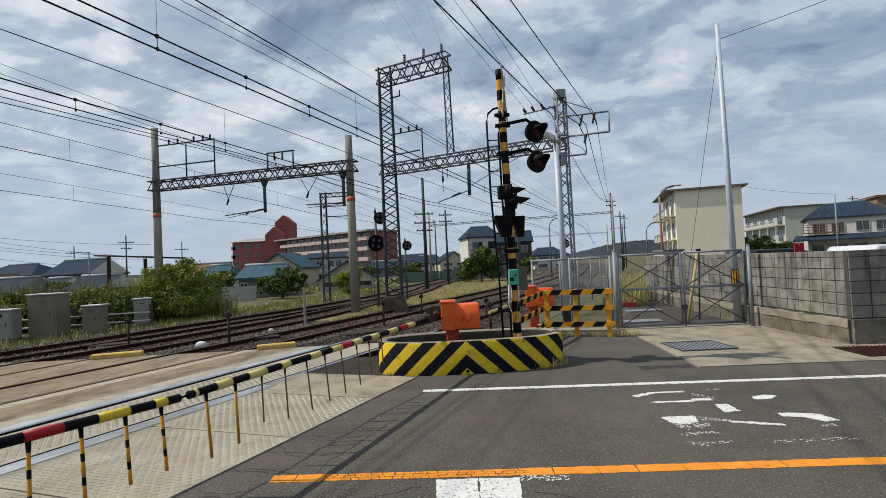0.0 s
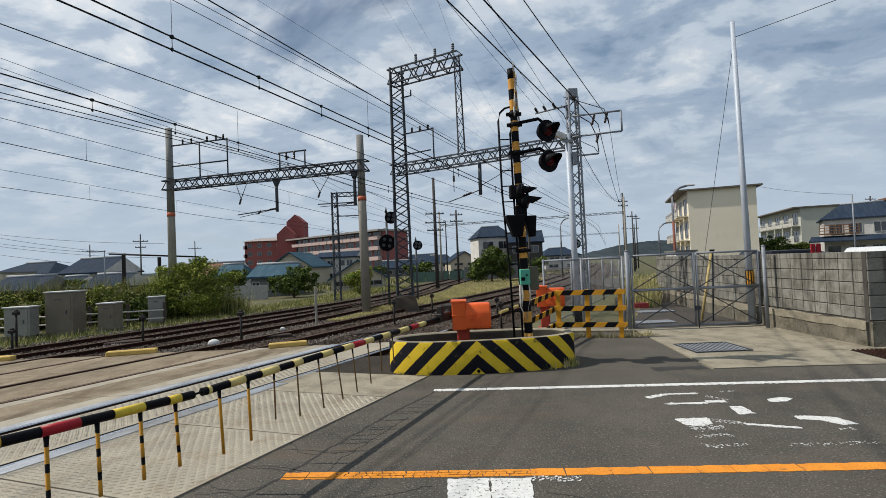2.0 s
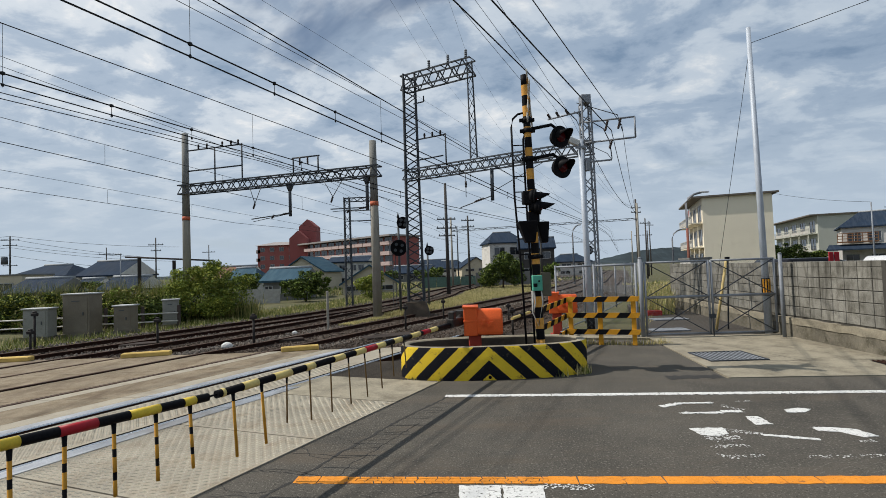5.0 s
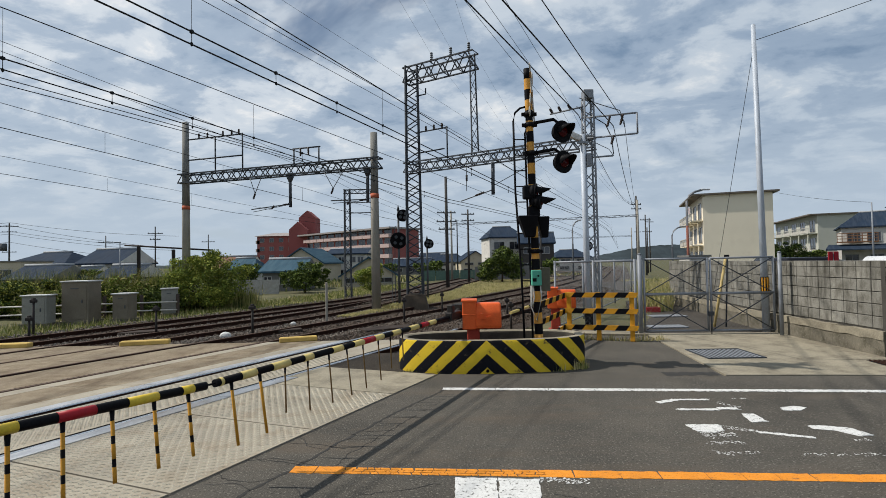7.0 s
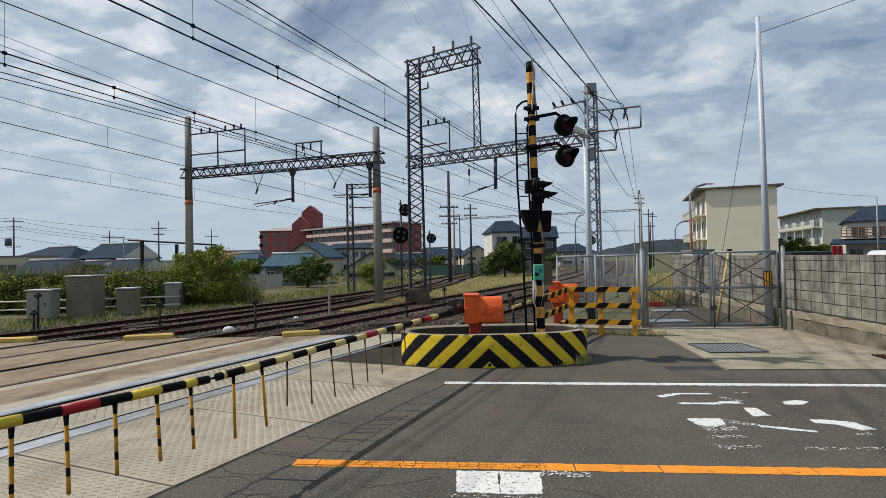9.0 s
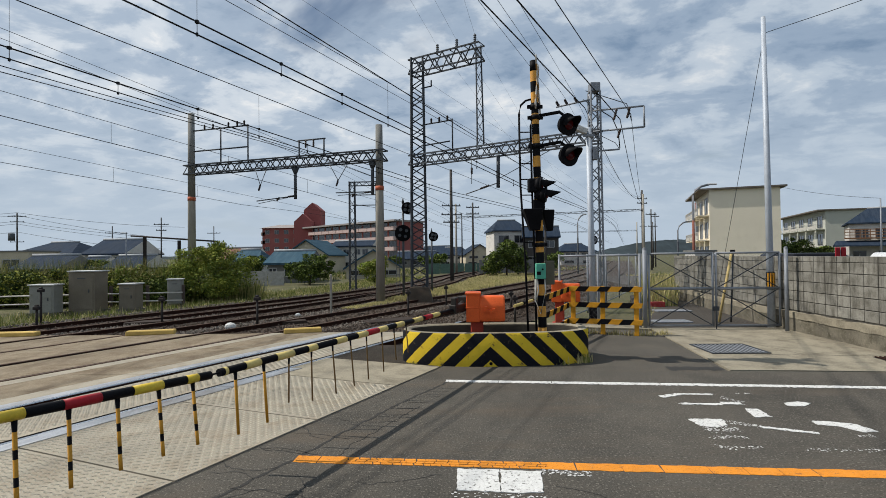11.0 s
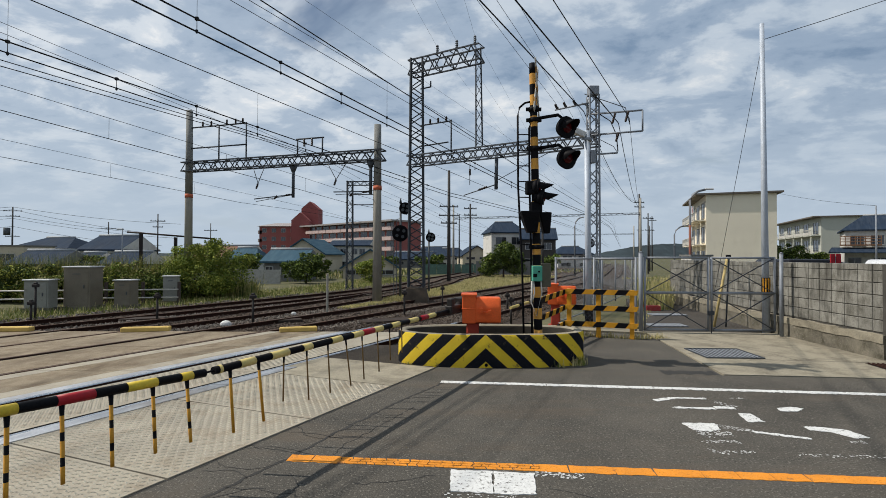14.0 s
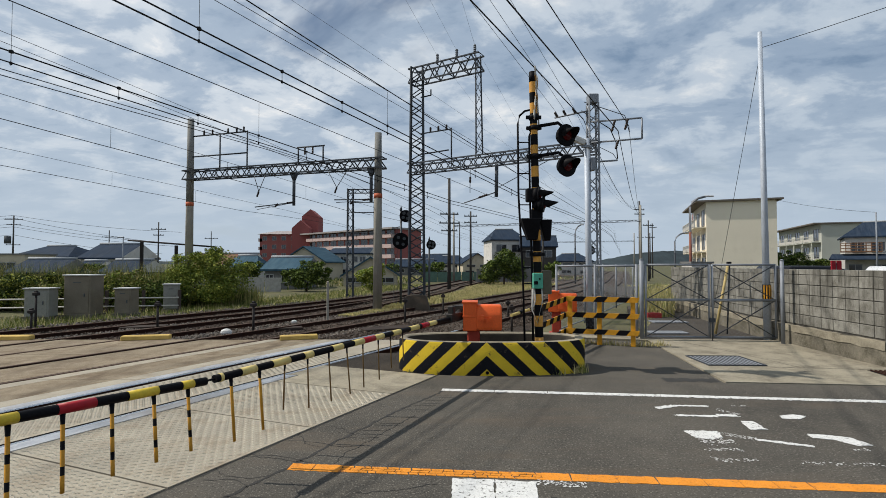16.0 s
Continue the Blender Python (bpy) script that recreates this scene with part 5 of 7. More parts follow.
    # plates on the lane behind the gate
    for k, (y, w) in enumerate(((13.56, 1.0), (16.05, 1.1))):
        t = thing("drain_cover", "pale ribbed steel drain cover in the lane", "drain cover", Matrix.Translation((6.03 + 1.15 * k, y, -0.008)), group="drain covers")
        for j in range(9):
            bm = bm_new()
            box(bm, (-w / 2 + w * (j + 0.5) / 9, 0, 0.02), (w / 9 - 0.02, 0.5, 0.03))
            part("bar", bm, GALV, t)
    t = thing("red_box", "small red plastic box on the ground behind the gate", "box", Matrix.Translation((7.3, 17.5, -0.02)))
    bm = bm_new()
    box(bm, (0, 0, 0.09), (0.5, 0.3, 0.18))
    bevel(bm, 0.02, 2)
    part("body", bm, mat("red_plastic", (0.45, 0.05, 0.05), 0.5), t)


build_gate()


def build_ground_pole():
    """Grey steel pole in front of the lattice mast, with a camera box at its head."""
    t = pole_thing("steel_pole", "grey steel pole behind the striped fence with camera box", "pole", (3.84, 13.15), 5.15, 0.082, 0.072, POLE_M, (-0.05, 0))
    bm = bm_new()
    cyl(bm, (0, 0, 0.04), (0, 0, 0.62), 0.104, 0.104, 16)
    part("base_sleeve", bm, BLACK, t, "black base sleeve")
    bm = bm_new()
    box(bm, (0, 0, 0), (0.36, 0.16, 0.15), 0, Matrix.Translation((-0.28, -0.08, 5.24)) @ Matrix.Rotation(radians(24), 4, "Y"))
    bevel(bm, 0.02, 2)
    part("camera_box", bm, mat("white_enamel", (0.62, 0.62, 0.6), 0.5), t, "white weatherproof camera box")
    bm = bm_new()
    cyl(bm, (0, 0, 5.02), (0, 0, 5.10), 0.086, 0.102, 16)
    box(bm, (-0.1, -0.06, 5.08), (0.2, 0.08, 0.06))
    part("bracket", bm, GALV, t)
    bm = bm_new()
    box(bm, (0.1, -0.02, 4.62), (0.12, 0.14, 0.34))
    bevel(bm, 0.012, 1)
    part("junction_box", bm, GALV, t)


build_ground_pole()


def build_grates():
    t = thing("drain_grate", "steel bar drain grate set in the concrete apron", "drain grate", Matrix.Translation((5.34, 9.58, 0.012)) @ Matrix.Diagonal((0.94, 0.97, 1.0, 1.0)) @ Matrix.Rotation(radians(-2), 4, "Z"))
    # no hollow here: a flat black sheet paints the shade below the bars
    bm = bm_new()
    box(bm, (0, 0, 0.001), (1.06, 0.92, 0.006))
    part("pit", bm, BLACK, t, "flat black sheet that paints the shade below the bars")
    for k in range(12):
        bm = bm_new()
        box(bm, (-0.484 + 0.088 * k, 0, 0.009), (0.036, 0.88, 0.009))
        part("bar", bm, GALV, t)
    bm = bm_new()
    for s in (-1, 1):
        box(bm, (s * 0.54, 0, 0.01), (0.03, 0.96, 0.02))
        box(bm, (0, s * 0.47, 0.0105), (1.05, 0.03, 0.02))
    part("frame", bm, GALV_OLD, t)
    t = thing("gutter_grate", "rusty bar grate over the gutter by the wall", "drain grate", Matrix.Translation((8.02, 8.2, 0.012)) @ Matrix.Rotation(radians(-7), 4, "Z"))
    # flat black sheet again, painted shade in place of a gutter's depth
    bm = bm_new()
    box(bm, (0, 0, 0.001), (1.5, 0.86, 0.006))
    part("pit", bm, BLACK, t)
    for k in range(20):
        bm = bm_new()
        box(bm, (-0.70 + 0.074 * k, 0, 0.010), (0.024, 0.86, 0.012))
        part("bar", bm, RAIL_RUST, t)


build_grates()


# ---- wires ----
def build_wires():
    rows = []   # o, height, radius, label
    # offset, height over the crossing, fall per metre towards the first beam, radius
    for o, z, k, r in ((-7.2, 5.45, 0.049, 0.014), (-7.2, 5.66, 0.054, 0.014), (-7.2, 6.62, 0.064, 0.012), (-7.2, 6.43, 0.036, 0.006), (-7.2, 6.25, 0.041, 0.006), (-7.2, 7.10, 0.036, 0.003),
                       (-10.43, 5.24, 0.043, 0.012), (-10.43, 5.43, 0.046, 0.014), (-10.43, 6.29, 0.041, 0.010), (-13.45, 5.92, 0.019, 0.011), (-13.45, 6.06, 0.027, 0.011), (-13.45, 6.73, 0.113, 0.006), (-13.45, 6.95, 0.112, 0.006),
                       (-16.25, 5.75, 0.074, 0.011), (-16.25, 6.41, 0.080, 0.008), (-24.0, 5.90, 0.060, 0.011), (-24.0, 6.62, 0.068, 0.008)):
        rows.append((o, z, k, r))
    for o, z, fall, r in rows:
        level = lambda s: z - fall * (min(s, 20.0) - 4.0)
        i = 0 if o > -8.75 else 1 if o > -11.9 else 2 if o > -14.85 else 3
        t = thing("overhead_wire", "dark overhead railway wire strung along the tracks", "overhead wire", group="overhead wires")
        bm = bm_new()
        pts = []
        for k in range(-14, 42):
            s = 4.0 * k
            span = max(0.0, (s - 20) / 46.0) % 1.0
            sag = 0.5 * 4 * span * (1 - span) if z > 6.0 else 0.0
            pts.append(at(o + track_o(i, s) - TRACKS[i], s, level(s) - sag))
        tube(bm, pts, r, 5)
        part("strand", bm, WIRE_M, t)
        # clips and droppers between the pair of wires
        if (o, z) in ((-7.2, 5.66), (-10.43, 5.43)):
            for q in range(9):
                s = (5.1 if o > -8 else 3.9) + 1.75 * q
                bm = bm_new()
                p = at(o, s, level(s))
                cyl(bm, p + Vector((0, 0, 0.03)), p - Vector((0, 0, 0.24)), 0.006, 0.006, 5)
                box(bm, p, (0.05, 0.05, 0.05))
                box(bm, p - Vector((0, 0, 0.2)), (0.03, 0.03, 0.05))
                if q % 3 == 0:
                    cyl(bm, p, p + Vector((0, 0, 0.86)), 0.004, 0.004, 4)
                part("hanger", bm, WIRE_M, t)
        if z in (5.75, 5.90):
            for s in [-4 + 4.2 * q for q in range(18)]:
                bm = bm_new()
                p = at(o + track_o(i, s) - TRACKS[i], s, level(s))
                if s > 19:
                    continue
                cyl(bm, p, p + Vector((0, 0, 0.66 - 0.007 * (s - 4))), 0.006, 0.006, 4)
                part("dropper", bm, WIRE_M, t)
    # feeders that pass the lattice mast
    LS = 18.25
    for o, sn, z, r, of, zf in ((-4.40, 9.74, 7.33, 0.017, -4.13, 7.08), (-4.80, 10.78, 7.74, 0.006, -5.13, 7.49), (-4.42, 10.75, 7.79, 0.006, -4.83, 7.54), (-3.33, 9.07, 6.75, 0.017, -2.93, 6.5), (-4.05, 11.63, 7.76, 0.006, -4.45, 7.51), (-2.76, 9.67, 6.87, 0.012, -2.57, 6.62)):
        t = thing("feeder_cable", "dark feeder cable slung to the lattice mast", "feeder cable", group="feeder cables")
        bm = bm_new()
        run = lambda s: at(of + (o - of) * (LS - s) / (LS - sn), s, zf + (z - zf) * (LS - s) / (LS - sn))
        pts = [run(LS - 52 * (1 - k / 12)) for k in range(13)]
        tube(bm, pts, r, 6)
        part("near_span", bm, WIRE_M, t)
        bm = bm_new()
        a_, b_ = at(of, LS, zf), Vector((21.8 + 0.15 * (of + 3.5), 55.5, 8.0 + 0.5 * (zf - 7.3)))
        pts = [a_.lerp(b_, k / 12) - Vector((0, 0, 1.1 * 4 * (k / 12) * (1 - k / 12))) for k in range(13)]
        tube(bm, pts, r * 0.8, 5)
        part("far_span", bm, WIRE_M, t)
    # high lines above the lattice tower
    for on_, o1, k1 in ((-10.34, -9.45, 3.57), (-9.39, -8.72, 3.09), (-8.54, -7.81, 2.50)):
        t = thing("power_line", "thin power line on the high tower frame", "power line", group="power lines")
        bm = bm_new()
        run = lambda s: at(on_ + (o1 - on_) * (18.5 - s) / k1, s, 10.78 + 0.22 * (18.5 - s) / k1)
        tube(bm, [run(18.5 - 3.0 * k) for k in range(9)][::-1], 0.0035, 4)
        part("near_span", bm, WIRE_M, t)
        bm = bm_new()
        e0, e1 = run(18.5), at(-9.0 + 0.4 * on_, 98, 7.6)
        tube(bm, [e0.lerp(e1, k / 12) - Vector((0, 0, 3.2 * (k / 12) * (1 - k / 12))) for k in range(13)], 0.0035, 4)
        part("far_span", bm, WIRE_M, t)
    # service drop and stay at the steel pole, cable from the flats
    def cable(name, label, a, b, sag, r=0.008):
        t = thing(name, label, "cable")
        bm = bm_new()
        a, b = Vector(a), Vector(b)
        tube(bm, [a.lerp(b, k / 12) - Vector((0, 0, sag * 4 * (k / 12) * (1 - k / 12))) for k in range(13)], r, 5)
        part("strand", bm, WIRE_M, t)
    cable("service_cable", "thin cable from the pole top over the wall", (7.87, 12.29, 7.2), (22, 6.5, 11.5), 0.3)
    cable("stay_wire", "thin stay wire from the pole to the lane", (7.87, 12.3, 7.1), (7.35, 13.9, 0.0), 0.02, 0.006)
    cable("service_cable", "thin cable from the flats to the houses", (39.4, 59.3, 9.5), (37.2, 43.0, 6.3), 0.22, 0.015)


build_wires()


def build_fittings():
    """Brackets, frames and registration arms on the beams."""
    def span(A, B):
        d = (B - A).normalized()
        return lambda s, z: A + d * s + Vector((0, 0, z))
    P = span(MAST_L, MAST_R)

    def add(name, label, segs, r, mm=GALV_OLD):
        t = thing(name, label, "catenary bracket", group="catenary brackets")
        for k, (a, b) in enumerate(segs):
            bm = bm_new()
            cyl(bm, a, b, r, r, 8)
            part("tube", bm, mm, t)
        return t

    def insul(t, p, q):
        bm = bm_new()
        p, q = Vector(p), Vector(q)
        n = 4
        for k in range(n):
            a, b = p.lerp(q, k / n), p.lerp(q, (k + 1) / n)
            cyl(bm, a, b, 0.052, 0.03, 8)
        part("insulator", bm, mat("brown_porcelain", (0.06, 0.045, 0.04), 0.3), t, "brown porcelain insulator")
    t = add("catenary_bracket", "tube frame with insulators on top of the beam", [(P(0.1, 8.05), P(3.3, 8.05)), (P(0.1, 7.05), P(3.3, 7.05)), (P(1.75, 6.3), P(1.75, 8.05)), (P(3.3, 6.3), P(3.3, 8.1))], 0.035)
    for s in (0.8, 1.3, 2.2, 2.7, 3.1):
        insul(t, P(s, 8.05), P(s, 8.3))
    t = add("catenary_bracket", "small tube frame on the beam", [(P(6.06, 6.3), P(6.06, 7.1)), (P(7.33, 6.3), P(7.33, 7.1)), (P(6.0, 7.1), P(7.4, 7.1))], 0.035)
    for s in (6.4, 6.8):
        insul(t, P(s, 7.08), P(s, 6.75))
    for s, e, zt in ((5.85, 3.77, 4.48), (9.68, 7.9, 4.66)):
        t = add("drop_bracket", "steel drop post with registration arm under the beam", [(P(s, 5.95), P(s, 4.48))], 0.07, GALV_MID)
        for a, b, r in ((P(s, 4.62), P(e, zt), 0.025), (P(s - 0.4, 4.56), P(e + 0.1, zt - 0.12), 0.014)):
            bm = bm_new()
            cyl(bm, a, b, r, r, 8)
            part("arm", bm, STEEL_DK, t)
        insul(t, P(s - 0.1, 4.62), P(s - 0.4, 4.6))
        insul(t, P(s - 0.85, 4.58), P(s - 1.0, 4.45))
        bm = bm_new()
        cyl(bm, P(s, 5.62), P(s, 5.93), 0.075, 0.20, 12)
        part("foot_plate", bm, GALV_MID, t)
    for a, b, c in ((3.70, 4.32, 3.97), (7.59, 8.53, 8.02)):
        t = add("hanger_yoke", "V-shaped wire yoke with insulator under the beam", [(P(a, 5.94), P(c, 5.2)), (P(b, 5.94), P(c, 5.2))], 0.016, STEEL_DK)
        insul(t, P(c, 5.2), P(c - 0.1, 4.95))
    Q = span(TOWER, LAT)
    t = add("catenary_bracket", "tube arms and post beside the lattice tower", [(Q(0.2, 7.5), Q(1.74, 7.5)), (Q(0.2, 6.6), Q(1.6, 6.63)), (Q(1.74, 6.2), Q(1.74, 7.55)), (Q(0.2, 9.1), Q(0.72, 9.1)), (Q(0.72, 9.1), Q(0.72, 9.35))], 0.03)
    for s in (0.7, 1.1, 1.5):
        insul(t, Q(s, 7.5), Q(s, 7.72))
    t = add("drop_bracket", "steel drop post with registration arm under the beam", [(Q(3.82, 5.8), Q(3.80, 4.5))], 0.07, GALV_MID)
    for a, b, r in ((Q(3.82, 4.7), Q(2.34, 4.35), 0.022), (Q(3.82, 4.85), Q(6.0, 5.75), 0.014)):
        bm = bm_new()
        cyl(bm, a, b, r, r, 8)
        part("arm", bm, STEEL_DK, t)
    insul(t, Q(3.4, 4.62), Q(3.0, 4.52))
    t = add("hanger_rod", "insulated hanger rod under the beam", [(Q(2.63, 5.8), Q(2.62, 4.75))], 0.014, STEEL_DK)
    insul(t, Q(2.63, 5.4), Q(2.63, 5.15))
    t = add("catenary_outrigger", "rectangular tube outrigger on the lattice mast", [(Q(7.4, 6.95), Q(9.26, 6.83)), (Q(7.4, 6.2), Q(9.26, 6.12)), (Q(9.26, 6.83), Q(9.26, 6.12)), (Q(6.2, 7.29), Q(7.5, 7.36)), (Q(7.4, 5.5), Q(8.43, 5.46))], 0.032, GALV)
    for s, z, dz in ((8.36, 6.85, -0.35), (8.8, 6.85, -0.35), (8.48, 6.16, -0.3), (6.3, 7.30, 0.2), (6.62, 7.32, 0.2), (6.98, 7.34, 0.2)):
        insul(t, Q(s, z), Q(s - 0.1, z + dz))
    bm = bm_new()
    tube(bm, [Q(7.2, 7.4), Q(8.2, 6.6), Q(8.4, 6.1), Q(8.45, 5.5)], 0.018, 6)
    tube(bm, [Q(7.3, 7.7), Q(8.7, 7.0), Q(8.85, 6.4)], 0.015, 6)
    tube(bm, [Q(7.2, 6.4), Q(8.3, 5.7), Q(8.45, 5.45)], 0.012, 6)
    part("jumper", bm, WIRE_M, t)


build_fittings()


# ---- line-side things ----
def build_lineside():
    def cabinet(p, w, d, h, rz, lab, mm):
        t = thing("equipment_cabinet", lab, "cabinet", Matrix.Translation((p[0], p[1], -0.25)) @ Matrix.Rotation(rz, 4, "Z"), group="equipment cabinets")
        bm = bm_new()
        box(bm, (0, 0, 0.14 + h / 2), (w, d, h))
        bevel(bm, 0.012, 1)
        part("body", bm, mm, t)
        bm = bm_new()
        box(bm, (0, 0, 0.08), (w + 0.12, d + 0.12, 0.2))
        part("plinth", bm, CONCRETE_DARK, t)
        bm = bm_new()
        box(bm, (0, 0, 0.165 + h), (w + 0.08, d + 0.1, 0.05))
        bevel(bm, 0.01, 1)
        part("roof", bm, mat("pale_sheet", (0.55, 0.56, 0.55), 0.5), t, "pale sheet roof")
        bm = bm_new()
        box(bm, (0, -d / 2 - 0.008, 0.14 + h / 2), (w * 0.86, 0.02, h * 0.86))
        door = part("door", bm, mm, t)
        bm = bm_new()
        box(bm, (w * 0.28, -d / 2 - 0.03, 0.14 + h * 0.52), (0.03, 0.03, 0.12))
        box(bm, (0, -d / 2 - 0.022, 0.14 + h * 0.84), (w * 0.3, 0.012, 0.03))
        part("handle", bm, STEEL_DK, door)
    cab_g = mat("cabinet_grey", (0.30, 0.30, 0.27), 0.6, var=0.12, scale=2, fine=40, bump=0.05, tint=(0.2, 0.18, 0.14), tint_at=(0.55, 0.75))
    cab_b = mat("cabinet_brown", (0.22, 0.19, 0.145), 0.65, var=0.15, scale=2, fine=40, bump=0.05)
    cabinet((-14.75, 18.55), 0.85, 0.5, 1.03, radians(4), "grey metal equipment cabinet in the grass", cab_g)
    cabinet((-13.75, 19.35), 0.98, 0.78, 1.5, radians(2), "tall brownish-grey equipment cabinet with pale roof", cab_b)
    cabinet((-12.3, 19.65), 0.62, 0.55, 0.98, radians(2), "small brownish equipment cabinet", cab_b)
    cabinet((-11.6, 21.6), 0.58, 0.4, 1.06, radians(20), "grey cabinet beside the concrete mast", cab_g)
    # low pipe fence behind the cabinets
    t = thing("pipe_fence", "low pale pipe fence behind the cabinets", "fence", Matrix.Translation((-19.2, 19.6, -0.25)))
    pts = [Vector((0.0 + 1.35 * k, 0.28 * k, 0)) for k in range(7)]
    for p in pts:
        bm = bm_new()
        box(bm, p + Vector((0, 0, 0.5)), (0.1, 0.1, 1.0))
        part("post", bm, mat("fence_brown", (0.09, 0.07, 0.06), 0.8), t)
    for z in (0.35, 0.68):
        bm = bm_new()
        cyl(bm, pts[0] + Vector((0, -0.06, z)), pts[-1] + Vector((0, -0.06, z)), 0.028, 0.028, 8)
        part("rail", bm, mat("pale_cable", (0.62, 0.60, 0.55), 0.6), t)
    # dark frame above the hedge: steel posts and a top bar
    t = thing("steel_portal", "dark rusty post-and-beam frame above the hedge", "portal", Matrix.Translation((-16.5, 27.0, -0.25)))
    rust = mat("dark_rust", (0.035, 0.028, 0.026), 0.8)
    for k in range(3):
        bm = bm_new()
        box(bm, (0.35 + 1.75 * k, 0.2 * k, 1.62 - 0.1 * k), (0.13, 0.13, 3.34 - 0.2 * k))
        part("post", bm, rust, t)
    bm = bm_new()
    cyl(bm, (-0.4, 0, 3.36), (4.1, 0.45, 3.02), 0.045, 0.045, 8)
    part("top_bar", bm, rust, t)
    # stakes between the tracks
    DARK_IRON = mat("dark_iron", (0.035, 0.03, 0.028), 0.7, var=0.25, scale=4, fine=50, spec=0.15)
    for x, y, h, big in ((-11.73, 14.4, 0.6, 1), (-12.34, 15.31, 1.05, 0), (-8.53, 15.11, 0.75, 1), (-5.26, 14.03, 0.83, 1), (-1.24, 16.64, 0.75, 1), (0.02, 19.51, 0.72, 1), (2.33, 17.95, 0.58, 1), (2.0, 14.6, 0.7, 1)):
        t = thing("trackside_stake", "short dark steel stake with a terminal head beside the rails", "stake", Matrix.Translation((x, y, -0.25)), group="trackside stakes")
        bm = bm_new()
        cyl(bm, (0, 0, 0), (0, 0, h + 0.1), 0.035, 0.03, 10)
        part("shaft", bm, DARK_IRON, t)
        bm = bm_new()
        box(bm, (0, 0, h + 0.13), (0.17, 0.12, 0.1))
        box(bm, (0, 0, h + 0.2), (0.09, 0.09, 0.06))
        bevel(bm, 0.015, 1)
        part("head", bm, DARK_IRON, t)
    t = thing("kilometre_post", "slim pale concrete marker post beside the tracks", "marker post", Matrix.Translation((-3.94, 17.3, -0.25)))
    bm = bm_new()
    box(bm, (0, 0, 0.75), (0.075, 0.075, 1.5))
    bevel(bm, 0.015, 1)
    part("shaft", bm, MAST_CONC, t)
    for x, y, s in ((-5.89, 13.75, 0.14), (-4.8, 16.31, 0.08)):
        t = thing("white_marker", "small white painted marker stone in the ballast", "marker", Matrix.Translation((x, y, -0.14)))
        bm = bm_new()
        bmesh.ops.create_icosphere(bm, subdivisions=2, radius=s)
        for v in bm.verts:
            v.co = Vector((v.co.x * 1.15, v.co.y * 0.7, max(-0.05, v.co.z * 0.8))) + Vector((0, 0, 0.12))
        part("stone", bm, LINE_W, t)
    # yellow edge blocks at the end of the deck
    for (x0, y0), (x1, y1) in (((-11.6, 12.2), (-10.0, 12.32)), ((-7.75, 12.2), (-6.7, 12.45)), ((-3.95, 12.25), (-3.1, 12.52))):
        t = thing("edge_block", "pale yellow timber block at the edge of the crossing deck", "edge block", Matrix.Translation(((x0 + x1) / 2, (y0 + y1) / 2, 0.0)) @ Matrix.Rotation(math.atan2(y1 - y0, x1 - x0), 4, "Z"), group="edge blocks")
        bm = bm_new()
        box(bm, (0, 0, 0.05), (math.hypot(x1 - x0, y1 - y0), 0.2, 0.12))
        bevel(bm, 0.02, 1)
        part("timber", bm, mat("faded_yellow", (0.62, 0.43, 0.13), 0.75, var=0.2, scale=3), t)
    # flat duct boxes among the rails
    for x, y, w, d, rz in ((-9.0, 15.2, 1.2, 0.5, 0.35), (-1.6, 14.9, 1.6, 0.6, 0.5), (-4.6, 14.9, 0.9, 0.35, 0.4)):
        t = thing("cable_duct", "rusty brown cable duct cover among the rails", "cable duct", Matrix.Translation((x, y, -0.12)) @ Matrix.Rotation(rz, 4, "Z"), group="cable ducts")
        bm = bm_new()
        box(bm, (0, 0, 0.05), (w, d, 0.10))
        bevel(bm, 0.015, 1)
        part("cover", bm, mat("brown_steel", (0.05, 0.037, 0.03), 0.8, spec=0.12), t)

    # colour light signal
    def rail_signal(p, h, heads, lab, face=(0.1, -1, 0)):
        t = thing("railway_signal", lab, "railway signal", Matrix.Translation((p[0], p[1], -0.25)), group="railway signals")
        bm = bm_new()
        cyl(bm, (0, 0, 0), (0, 0, h), 0.06, 0.05, 10)
        cyl(bm, (0, 0, h), (0, 0, h + 0.25), 0.07, 0.01, 8)
        part("mast", bm, STEEL_DK, t)
        for z, r, dx in heads:
            bm = bm_new()
            f = Vector(face).normalized()
            c = Vector((dx, -0.12, z))
            cyl(bm, c - f * 0.06, c + f * 0.02, r, r, 24)
            hd = part("head", bm, BLACK, t, "round black signal head")
            for a in range(4):
                bm = bm_new()
                q = c + Vector((math.cos(a * 1.57 + 0.6) * r * 0.5, 0, math.sin(a * 1.57 + 0.6) * r * 0.5))
                cyl(bm, q + f * 0.0, q + f * 0.14, 0.07, 0.075, 12)
                part("hooded_lamp", bm, STEEL_DK, hd)
        bm = bm_new()
        for x in (-0.32, -0.18):
            cyl(bm, (x, 0, 0), (x, 0, h - 0.8), 0.014, 0.014, 6)
        for k in range(int((h - 0.9) / 0.32)):
            cyl(bm, (-0.32, 0, 0.3 + 0.32 * k), (-0.18, 0, 0.3 + 0.32 * k), 0.01, 0.01, 5)
        cyl(bm, (-0.32, 0, h - 0.8), (0.0, 0, h - 0.7), 0.014, 0.014, 6)
        part("ladder", bm, STEEL_DK, t)
    rail_signal((-1.92, 23.2), 4.55, ((4.3, 0.28, 0.22), (3.15, 0.38, 0.0)), "black colour-light railway signal with round heads and ladder")
    rail_signal((-0.7, 26.5), 3.3, ((3.1, 0.25, 0.1),), "small black railway signal beyond the lattice tower")
